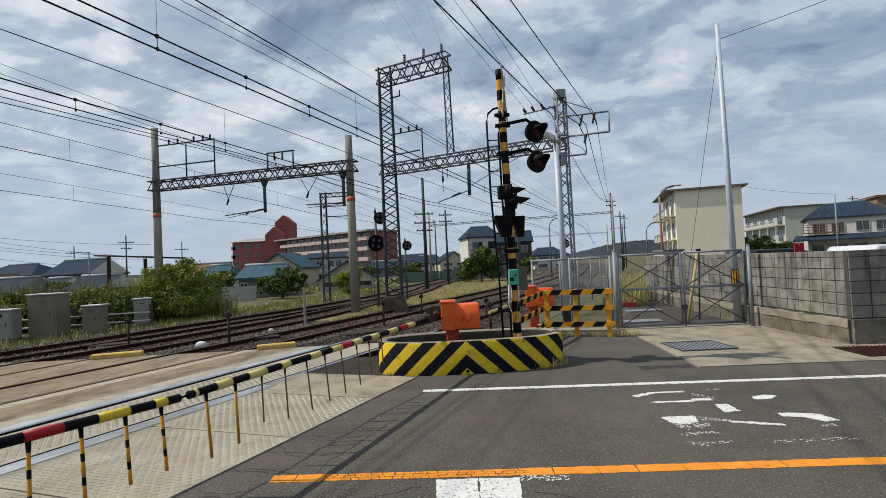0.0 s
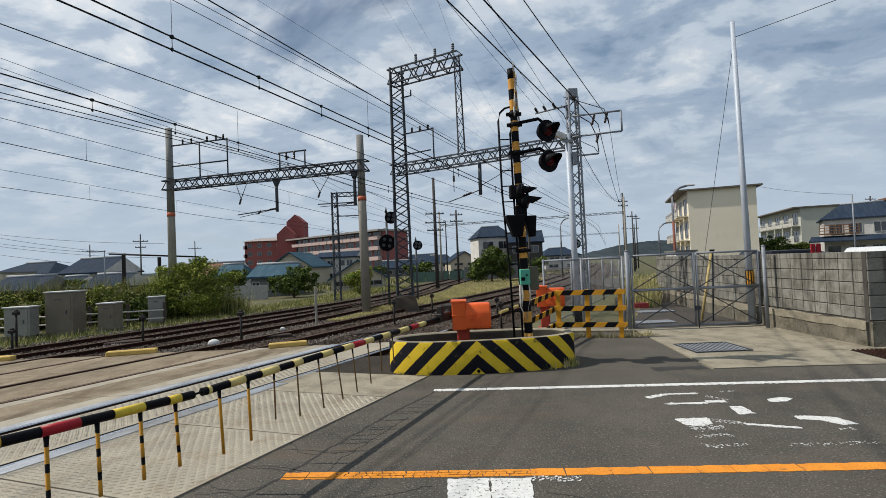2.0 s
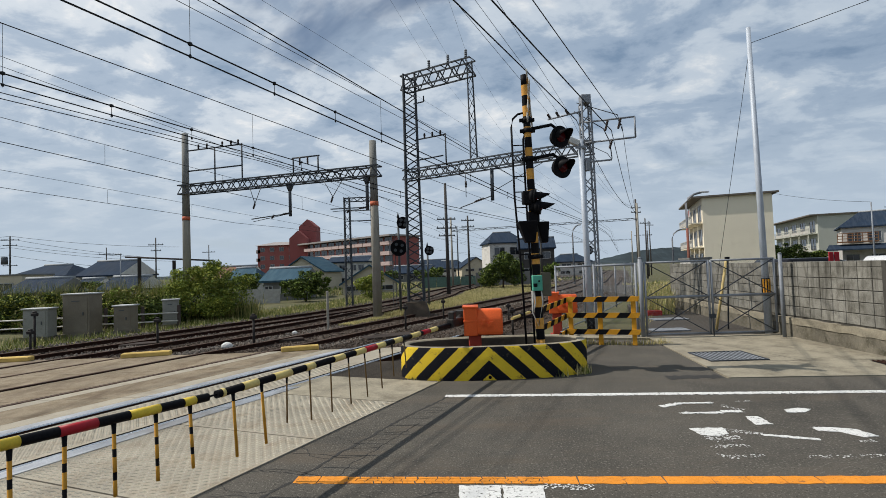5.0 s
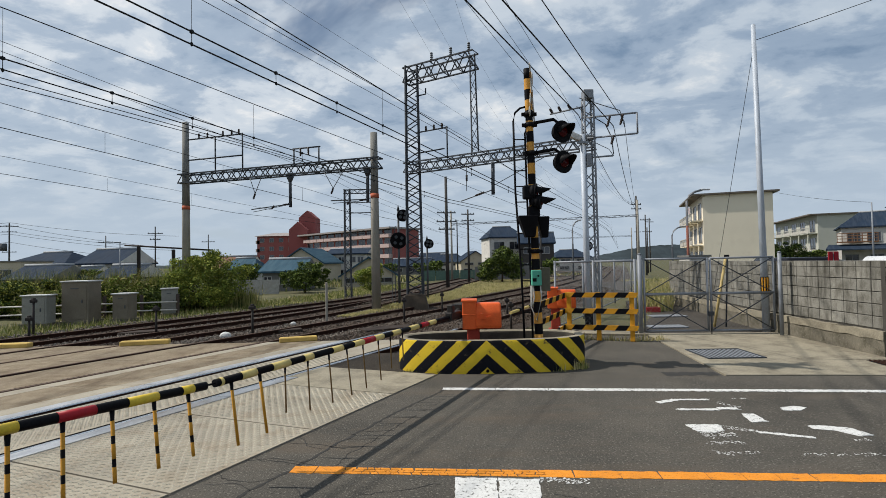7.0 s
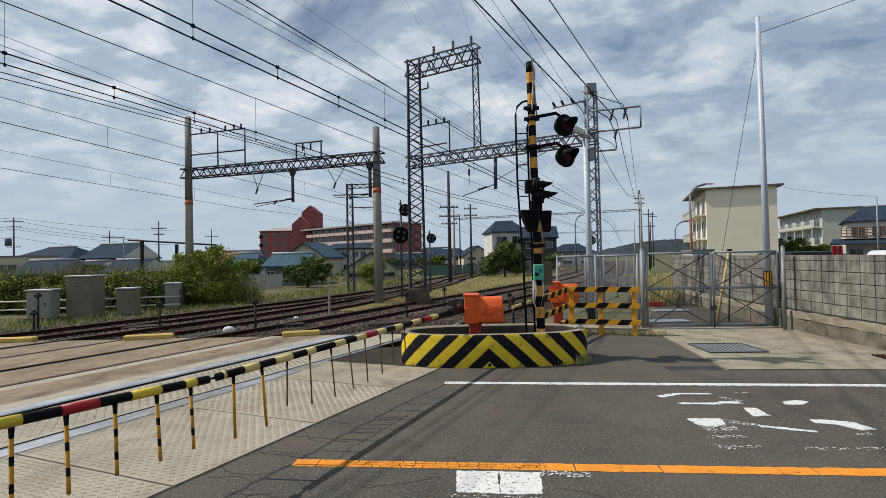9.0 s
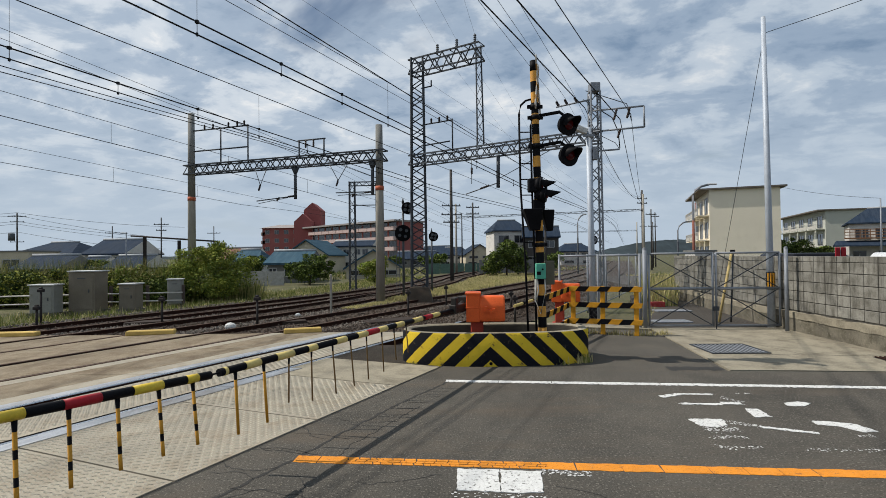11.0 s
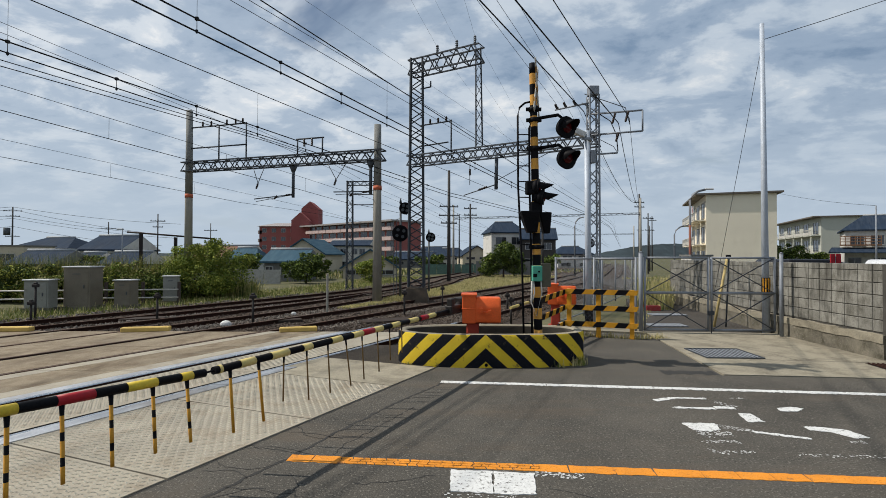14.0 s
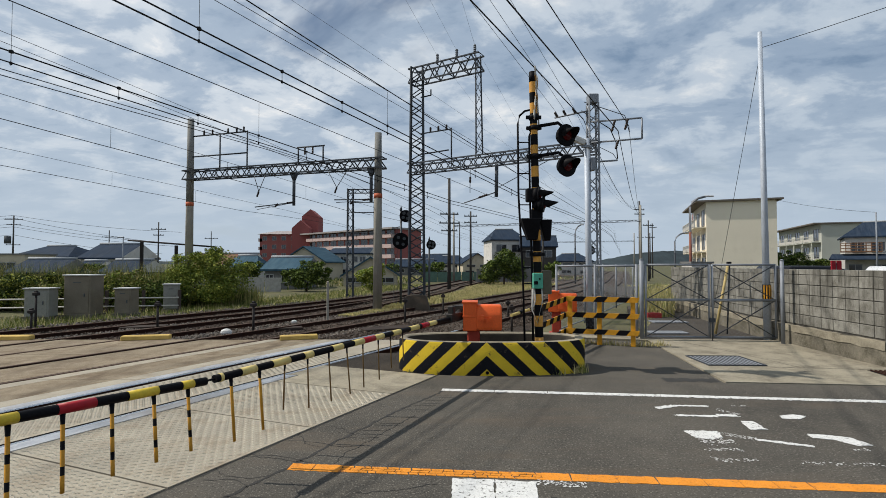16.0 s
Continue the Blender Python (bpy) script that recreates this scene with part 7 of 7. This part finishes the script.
        bm.faces.new(b[::-1])
        for k in range(5):
            bm.faces.new((a[k], b[k], b[(k + 1) % 5], a[(k + 1) % 5]))
        part("stair_tower", bm, mat("red_tower", (0.31, 0.095, 0.09), 0.85, var=0.08, scale=0.2, fine=6), t)
    for f in range(4):
        for k in range(11):
            cx = 7.4 + 4.1 * k
            bm = bm_new()
            box(bm, (cx, -0.2, 1.3 + 3.0 * f), (3.9, 1.5, 1.1), 0, wing)
            part("balcony", bm, rail_m, wl)
            window(wl, wing @ Matrix.Translation((cx, 0.55, 2.75 + 3.0 * f)), 3.2, 1.7)
    for f in range(4):
        for k in range(4):
            window(wl2, Matrix.Translation((-12.6 + 3.4 * k, -0.03, 2.2 + 3.0 * f)), 1.5, 1.4)
        bm = bm_new()
        box(bm, (-14.2, 0.8, 1.6 + 3.0 * f), (1.4, 1.6, 1.2))
        part("balcony", bm, rail_m, wl2)


build_flats()


# ---- cars behind the wall, fence at the houses, hills ----
def build_backdrop():
    def car(p, rz, col, lab):
        t = thing("car", lab, "car", Matrix.Translation((p[0], p[1], p[2])) @ Matrix.Rotation(rz, 4, "Z"), group="parked cars")
        bm = bm_new()
        prof = [(-2.1, 0.45), (-2.1, 0.85), (-1.9, 1.0), (-1.55, 1.55), (-0.9, 1.72), (0.6, 1.72), (1.2, 1.1), (2.0, 0.95), (2.15, 0.7), (2.15, 0.4)]
        a = [bm.verts.new((x, -0.8, z)) for x, z in prof]
        b = [bm.verts.new((x, 0.8, z)) for x, z in prof]
        bm.faces.new(a)
        bm.faces.new(b[::-1])
        for k in range(len(prof)):
            bm.faces.new((a[k], b[k], b[(k + 1) % len(prof)], a[(k + 1) % len(prof)]))
        bevel(bm, 0.07, 2)
        body = part("body", bm, col, t)
        for f in body.data.polygons:
            f.use_smooth = True
        for s in (-1, 1):
            bm = bm_new()
            v = [bm.verts.new((x, s * 0.805, z)) for x, z in ((-1.5, 1.1), (1.05, 1.1), (0.55, 1.6), (-1.3, 1.55))]
            bm.faces.new(v)
            part("side_glass", bm, GLASS, body)
        for x in (-1.3, 1.35):
            for s in (-1, 1):
                bm = bm_new()
                cyl(bm, (x, s * 0.68, 0.32), (x, s * 0.86, 0.32), 0.32, 0.32, 18)
                wh = part("wheel", bm, BLACK, t, "black tyre")
                bm = bm_new()
                cyl(bm, (x, s * 0.85, 0.32), (x, s * 0.875, 0.32), 0.19, 0.19, 14)
                part("rim", bm, GALV, wh)
    paint_k = mat("car_black", (0.012, 0.012, 0.016), 0.2, var=0.05, bump=0)
    paint_s = mat("car_silver", (0.66, 0.67, 0.68), 0.3, 0.1, var=0.05, bump=0)
    car((13.3, 14.2, 0.07), radians(185), paint_s, "silver-white parked car behind the block wall")
    car((11.9, 17.2, 0.07), radians(185), paint_k, "dark parked car behind the block wall")
    bm = bm_new()
    prism(bm, [(8.2, 9.1), (17, 6.9), (40, 5.0), (40, 40), (11, 40), (9.9, 22), (8.25, 13.2)], -0.2, 0.07)
    setting("pavement_lot", bm, ASPHALT_OLD, "asphalt parking lot behind the block wall")
    t = thing("red_sign", "small red notice board above the wall", "sign", Matrix.Translation((9.4, 12.0, 0.07)))
    bm = bm_new()
    for s in (-0.1, 0.1):
        box(bm, (s * 0.7, 0, 1.73), (0.11, 0.03, 0.26))
    bevel(bm, 0.006, 1)
    part("board", bm, RED, t)
    bm = bm_new()
    cyl(bm, (0, 0.03, 0), (0, 0.03, 1.8), 0.025, 0.025, 8)
    part("post", bm, GALV, t)
    # low walls and fences before the houses
    for x0, y0, x1, y1, h, mm, lab in ((-24, 36, -12, 37.5, 1.1, mat("pale_fence", (0.42, 0.41, 0.38), 0.8), "pale slatted garden fence"), (3.5, 52, 9.5, 52.5, 1.6, WALL_G, "grey garden wall before the white house"), (-2, 58, 5, 58, 1.2, mat("green_fence", (0.12, 0.20, 0.16), 0.7), "green mesh fence in the distance"), (-46, 38, -24, 36, 1.0, WALL_G, "grey garden wall before the roofs")):
        t = thing("garden_fence", lab, "fence", Matrix.Translation((x0, y0, -0.25)), group="garden fences")
        ln = math.hypot(x1 - x0, y1 - y0)
        n = int(ln / 1.2)
        a = math.atan2(y1 - y0, x1 - x0)
        for k in range(n):
            bm = bm_new()
            q = (k + 0.5) / n
            box(bm, ((x1 - x0) * q, (y1 - y0) * q, h / 2), (ln / n - 0.05, 0.08, h - 0.06 * (k % 2)), a)
            part("panel", bm, mm, t)
    for name, y, x0, x1, hh, seed, lab in (("backdrop_hills", 1500, 420, 1500, 84, 4.0, "low wooded hills on the horizon"), ("backdrop_hills_far", 1900, -2400, 700, 22, 9.0, "faint low ridge on the horizon")):
        bm = bm_new()
        n = 120
        lo, hi = [], []
        for k in range(n + 1):
            x = x0 + (x1 - x0) * k / n
            f = math.sin(math.pi * k / n)
            z = hh * f * (0.65 + 0.5 * noise.noise(Vector((x * 0.004, seed, 0))) + 0.08 * noise.noise(Vector((x * 0.05, seed, 3))))
            lo.append(bm.verts.new((x, y, -1)))
            hi.append(bm.verts.new((x, y + 120, max(1, z))))
        for k in range(n):
            bm.faces.new((lo[k], lo[k + 1], hi[k + 1], hi[k]))
        setting(name, bm, mat("far_woods", (0.035, 0.05, 0.058), 0.95, var=0.3, scale=0.02, fine=0.2, bump=0), lab)


build_backdrop()


# ---- plants ----
def leaf_mesh(name, blobs, n, size, mats_, seed, flat=0.7):
    """Crown of many small folded leaves, thicker towards each clump's skin."""
    rnd = random.Random(seed)
    pts, faces, mi = [], [], []
    vol = [b[3] ** 1.7 for b in blobs]
    for _ in range(n):
        bx, by, bz, br = rnd.choices(blobs, vol)[0]
        v = Vector((rnd.gauss(0, 1), rnd.gauss(0, 1), rnd.gauss(0, 1))).normalized()
        q = br * (0.45 + 0.6 * rnd.random() ** 0.6) * (1 + 0.35 * noise.noise(Vector((bx, by, bz)) * 2 + v * 2.2))
        c = Vector((bx, by, bz)) + Vector((v.x * q, v.y * q, v.z * q * flat))
        if c.z < 0.05:
            continue
        s = size * rnd.uniform(0.6, 1.4)
        R = Euler((rnd.uniform(-1, 1), rnd.uniform(-1, 1), rnd.random() * 6.28)).to_matrix()
        k = len(pts)
        pts += [c + R @ Vector(p) * s for p in ((-0.9, 0, 0), (0, -0.42, 0.12), (0.9, 0, -0.05), (0, 0.42, 0.12))]
        faces += [(k, k + 1, k + 2), (k, k + 2, k + 3)]
        m = 0 if rnd.random() < 0.62 else 1
        mi += [m, m]
    me = grid_mesh(pts, faces, name, mats_)
    me.polygons.foreach_set("material_index", mi)
    return me


def bush(p, blobs, n, size, mats_, seed, lab, name="bush", trunk_h=0.5, cat="bush"):
    t = thing(name, lab, cat, Matrix.Translation((p[0], p[1], -0.25)))
    bm = bm_new()
    rnd = random.Random(seed)
    # ragged outline: small sprays stand out of the main clumps
    sprays = []
    for bx, by, bz, br in blobs:
        for _ in range(4):
            a = rnd.random() * 6.28
            up = rnd.uniform(-0.1, 1.0)
            sprays.append((bx + br * 0.85 * math.cos(a), by + br * 0.7 * math.sin(a), bz + br * 0.75 * up, br * rnd.uniform(0.22, 0.42)))
    n = int(n * 1.25)
    cyl(bm, (0, 0, -0.05), (0.05, 0, trunk_h), 0.10, 0.07, 8)
    for bx, by, bz, br in blobs:
        tube(bm, [(0.05, 0, trunk_h * 0.8), (bx * 0.5 + rnd.uniform(-0.1, 0.1), by * 0.5, (trunk_h + bz) * 0.5), (bx, by, bz)], 0.035, 5)
    part("trunk", bm, BARK, t)
    cr = new("crown", leaf_mesh("crown", blobs + sprays, n, size, mats_, seed))
    cr.parent = t
    return t


LEAF_Y = mat("light_leaf", (0.42, 0.44, 0.08), 0.7, var=0.35, scale=1.0, fine=12, bump=0, spec=0.08)


def build_plants():
    bush((-11.5, 24.2), [(-1.4, 0, 1.0, 1.0), (-0.5, 0.2, 1.9, 1.05), (0.6, 0, 2.0, 1.0), (1.3, 0.1, 1.2, 0.95), (0.1, -0.3, 1.1, 1.2), (-0.9, -0.2, 1.5, 0.8), (0.9, -0.4, 0.8, 0.8)], 20000, 0.062, [LEAF, LEAF_Y], 11, "large round green shrub beside the concrete mast")
    bush((-10.4, 38.5), [(-0.9, 0, 1.0, 0.9), (0.3, 0, 1.6, 1.0), (1.0, 0, 1.0, 0.8), (0, -0.3, 0.8, 0.9)], 4500, 0.11, [LEAF_DK, LEAF], 12, "dark green garden shrub before the houses")
    bush((-5.4, 38.0), [(-0.5, 0, 1.2, 0.7), (0.4, 0, 1.5, 0.7), (0.1, 0, 0.7, 0.8)], 3000, 0.10, [LEAF, LEAF_Y], 13, "light green shrub behind the mast")
    bush((5.6, 46.0), [(-0.8, 0, 1.6, 1.2), (0.7, 0, 2.1, 1.2), (0, 0, 2.7, 0.9), (1.1, 0.2, 1.1, 1.0), (-1.3, 0, 0.9, 0.9)], 7500, 0.12, [LEAF_DK, LEAF], 14, "leafy green tree before the white house", "tree", 1.2, "tree")
    rh = random.Random(31)
    for k in range(13):
        x = -26.5 + 1.12 * k
        y = 21.6 + 0.12 * (x + 26) + rh.uniform(-0.4, 0.5)
        q = rh.uniform(0.62, 0.88)
        bush((x, y), [(-0.6, 0, 0.7 * q, 0.75), (0.5, 0.1, 1.15 * q, 0.7), (0.0, -0.3, 1.0 * q, 0.75), (0.7, 0.2, 0.6, 0.7), (-0.3, 0.2, 1.5 * q, 0.55)], 3600, 0.075, ([LEAF_DK, LEAF], [LEAF_DK, LEAF_Y], [LEAF, REED])[k % 3], 20 + k, "overgrown hedge shrub behind the cabinets")
    for k, (x, y, s) in enumerate(((46, 66, 1.12), (50, 67, 0.85), (43, 66, 1.0))):
        bush((x, y), [(-1.0 * s, 0, 2.2 * s, 1.1 * s), (0.6 * s, 0, 2.5 * s, 1.1 * s), (0, 0, 1.2 * s, 1.3 * s)], 3500, 0.16, [LEAF_DK, LEAF], 40 + k, "dark green tree between the flats", "tree", 1.5, "tree")
    for k, (x, y, s) in enumerate(((-20, 52, 1.0), (-1.5, 62, 1.0), (-33, 47, 0.9), (-14, 44, 0.8), (12.5, 60, 1.0), (-6.5, 58, 0.9))):
        bush((x, y), [(-0.8 * s, 0, 1.5 * s, 0.9 * s), (0.7 * s, 0, 1.7 * s, 0.9 * s), (0, 0, 0.8 * s, 1.0 * s)], 2200, 0.14, [LEAF_DK, LEAF], 60 + k, "green garden tree among the houses", "tree", 0.9, "tree")

    def blades(name, label, n, place, h, w, mats_, seed, cat="grass"):
        rnd = random.Random(seed)
        pts, faces, mi = [], [], []
        for _ in range(n):
            q = place(rnd)
            if q is None:
                continue
            x, y, z, sc = q
            hh = h * sc * rnd.uniform(0.5, 1.35)
            a = rnd.random() * 6.28
            dx, dy = math.cos(a), math.sin(a)
            lean = rnd.uniform(0.05, 0.55) * hh
            ww = w * rnd.uniform(0.7, 1.3)
            k = len(pts)
            pts += [(x - dy * ww, y + dx * ww, z), (x + dy * ww, y - dx * ww, z), (x + dx * lean * 0.4 + dy * ww * 0.7, y + dy * lean * 0.4 - dx * ww * 0.7, z + hh * 0.6), (x + dx * lean * 0.4 - dy * ww * 0.7, y + dy * lean * 0.4 + dx * ww * 0.7, z + hh * 0.6), (x + dx * lean, y + dy * lean, z + hh)]
            faces += [(k, k + 1, k + 2, k + 3), (k + 3, k + 2, k + 4)]
            m = rnd.randrange(len(mats_))
            mi += [m, m]
        me = grid_mesh(pts, faces, name, mats_)
        me.polygons.foreach_set("material_index", mi)
        tagged(new(name, me), label, cat, kind="stuff")

    def island(rnd):
        s = 14.5 + 36 * rnd.random() ** 1.3
        lo, hi = track_o(2, s) + 1.3, TRACKS[1] - 1.35
        if hi <= lo:
            return None
        p = at(rnd.uniform(lo, hi), s)
        return p.x, p.y, -0.13, 1.0 if s > 18 else 0.6
    pts, faces = [], []
    for k in range(46):
        s = 14.5 + k
        lo, hi = track_o(2, s) + 1.3, TRACKS[1] - 1.35
        if hi <= lo:
            continue
        for j in range(5):
            pts.append(at(lo + (hi - lo) * j / 4, s, -0.10 + 0.03 * noise.noise(Vector((j, s, 0))) - (0.04 if j in (0, 4) else 0)))
        n = len(pts) // 5
        if n > 1:
            faces += [((n - 2) * 5 + j, (n - 2) * 5 + j + 1, (n - 1) * 5 + j + 1, (n - 1) * 5 + j) for j in range(4)]
    soil = mat("dry_turf", (0.42, 0.34, 0.15), 0.95, var=0.4, scale=1.5, fine=14, bump=0.6, tint=(0.22, 0.20, 0.075), tint_at=(0.5, 0.66), spec=0.08)
    tagged(new("ground_island", grid_mesh(pts, faces, "ground_island", [soil])), "strip of dry turf between the diverging tracks", kind="structure")
    blades("dry_grass", "dry yellow-green grass between the diverging tracks", 52000, island, 0.17, 0.009, [GRASS_DRY, GRASS_DRY, GRASS_DRY, GRASS_DRY, GRASS], 71)

    def verge(rnd):
        s = rnd.uniform(2, 44)
        o = track_o(3, s) - 1.75 - rnd.random() ** 1.5 * 5.0
        p = at(o, s)
        if p.y < 13.2:
            return None
        return p.x, p.y, -0.25, 0.7 + 0.7 * rnd.random()
    blades("green_grass", "green and yellow weeds along the far side of the tracks", 32000, verge, 0.19, 0.009, [GRASS, GRASS, GRASS_DRY], 72)

    def reeds(rnd):
        x = rnd.uniform(-27, -9.2)
        return x, 24.4 + 0.09 * x + rnd.uniform(0, 1.8) + (0.6 if x > -12.5 else 0), -0.25, 1.0 if x < -12.5 else 0.5
    blades("reeds", "tall yellowish reeds and weeds before the houses", 9000, reeds, 1.75, 0.013, [REED, GRASS, LEAF_DK, REED], 73, "reeds")

    def lane(rnd):
        y = 13.5 + 34 * rnd.random() ** 1.3
        lo = at(-3.4, (y + 0.48 * 3.4) / 0.88).x
        hi = 4.9 + (y - 12) * 0.34
        x = rnd.uniform(min(lo, hi), max(lo, hi))
        return x, y, -0.25, 0.8
    blades("lane_grass", "dry weeds between the fence and the lane", 9000, lane, 0.30, 0.013, [GRASS_DRY, GRASS, GRASS_DRY], 74)

    def bank(rnd):
        y = rnd.uniform(17.5, 30)
        return 0.385 * y + rnd.uniform(0.0, 0.075) * y, y, -0.05, rnd.uniform(0.4, 1.0)
    blades("bank_weeds", "tall dry yellow weeds beside the end of the block wall", 7000, bank, 0.75, 0.011, [GRASS_DRY, REED, GRASS_DRY, GRASS], 78, "weeds")

    def ring_foot(rnd):
        a = rnd.choice((0.62, 0.95, 1.0, 1.05, 1.0, 1.1, 0.97, -0.95)) + rnd.gauss(0, 0.06)
        x, y = ring_at(a, -abs(rnd.gauss(0.02, 0.05)))
        return RING_C.x + x, RING_C.y + y, 0.0, rnd.uniform(0.3, 1.0) * (1.4 if a > 0.5 else 0.6)
    blades("ring_weeds", "small weeds at the foot of the concrete ring", 260, ring_foot, 0.12, 0.004, [GRASS, REED, GRASS_DRY], 75, "weeds")

    def fence_foot(rnd):
        q = rnd.random()
        x, y = 3.3 + 1.75 * q, 11.75 - 0.75 * q + (0.0 if q < 0.55 else 0.9 * (q - 0.55))
        return x + rnd.gauss(0, 0.05), y + rnd.gauss(0, 0.05), 0.0, rnd.uniform(0.4, 1.1)
    blades("fence_weeds", "dry weeds under the striped fence", 450, fence_foot, 0.14, 0.006, [GRASS_DRY, REED, GRASS_DRY], 76, "weeds")

    def back_field(rnd):
        x = rnd.uniform(-30, 20)
        y = rnd.uniform(30, 75)
        o = x * math.cos(HEAD) - y * math.sin(HEAD)
        if -30 < o < -5 and y < 60:
            return None
        return x, y, -0.25, 1.0
    blades("field_grass", "rough grass on open ground before the houses", 14000, back_field, 0.4, 0.03, [GRASS, GRASS_DRY, LEAF_DK], 77)


build_plants()

build_wall()


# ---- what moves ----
TIMES = [r[0] for r in PATH]


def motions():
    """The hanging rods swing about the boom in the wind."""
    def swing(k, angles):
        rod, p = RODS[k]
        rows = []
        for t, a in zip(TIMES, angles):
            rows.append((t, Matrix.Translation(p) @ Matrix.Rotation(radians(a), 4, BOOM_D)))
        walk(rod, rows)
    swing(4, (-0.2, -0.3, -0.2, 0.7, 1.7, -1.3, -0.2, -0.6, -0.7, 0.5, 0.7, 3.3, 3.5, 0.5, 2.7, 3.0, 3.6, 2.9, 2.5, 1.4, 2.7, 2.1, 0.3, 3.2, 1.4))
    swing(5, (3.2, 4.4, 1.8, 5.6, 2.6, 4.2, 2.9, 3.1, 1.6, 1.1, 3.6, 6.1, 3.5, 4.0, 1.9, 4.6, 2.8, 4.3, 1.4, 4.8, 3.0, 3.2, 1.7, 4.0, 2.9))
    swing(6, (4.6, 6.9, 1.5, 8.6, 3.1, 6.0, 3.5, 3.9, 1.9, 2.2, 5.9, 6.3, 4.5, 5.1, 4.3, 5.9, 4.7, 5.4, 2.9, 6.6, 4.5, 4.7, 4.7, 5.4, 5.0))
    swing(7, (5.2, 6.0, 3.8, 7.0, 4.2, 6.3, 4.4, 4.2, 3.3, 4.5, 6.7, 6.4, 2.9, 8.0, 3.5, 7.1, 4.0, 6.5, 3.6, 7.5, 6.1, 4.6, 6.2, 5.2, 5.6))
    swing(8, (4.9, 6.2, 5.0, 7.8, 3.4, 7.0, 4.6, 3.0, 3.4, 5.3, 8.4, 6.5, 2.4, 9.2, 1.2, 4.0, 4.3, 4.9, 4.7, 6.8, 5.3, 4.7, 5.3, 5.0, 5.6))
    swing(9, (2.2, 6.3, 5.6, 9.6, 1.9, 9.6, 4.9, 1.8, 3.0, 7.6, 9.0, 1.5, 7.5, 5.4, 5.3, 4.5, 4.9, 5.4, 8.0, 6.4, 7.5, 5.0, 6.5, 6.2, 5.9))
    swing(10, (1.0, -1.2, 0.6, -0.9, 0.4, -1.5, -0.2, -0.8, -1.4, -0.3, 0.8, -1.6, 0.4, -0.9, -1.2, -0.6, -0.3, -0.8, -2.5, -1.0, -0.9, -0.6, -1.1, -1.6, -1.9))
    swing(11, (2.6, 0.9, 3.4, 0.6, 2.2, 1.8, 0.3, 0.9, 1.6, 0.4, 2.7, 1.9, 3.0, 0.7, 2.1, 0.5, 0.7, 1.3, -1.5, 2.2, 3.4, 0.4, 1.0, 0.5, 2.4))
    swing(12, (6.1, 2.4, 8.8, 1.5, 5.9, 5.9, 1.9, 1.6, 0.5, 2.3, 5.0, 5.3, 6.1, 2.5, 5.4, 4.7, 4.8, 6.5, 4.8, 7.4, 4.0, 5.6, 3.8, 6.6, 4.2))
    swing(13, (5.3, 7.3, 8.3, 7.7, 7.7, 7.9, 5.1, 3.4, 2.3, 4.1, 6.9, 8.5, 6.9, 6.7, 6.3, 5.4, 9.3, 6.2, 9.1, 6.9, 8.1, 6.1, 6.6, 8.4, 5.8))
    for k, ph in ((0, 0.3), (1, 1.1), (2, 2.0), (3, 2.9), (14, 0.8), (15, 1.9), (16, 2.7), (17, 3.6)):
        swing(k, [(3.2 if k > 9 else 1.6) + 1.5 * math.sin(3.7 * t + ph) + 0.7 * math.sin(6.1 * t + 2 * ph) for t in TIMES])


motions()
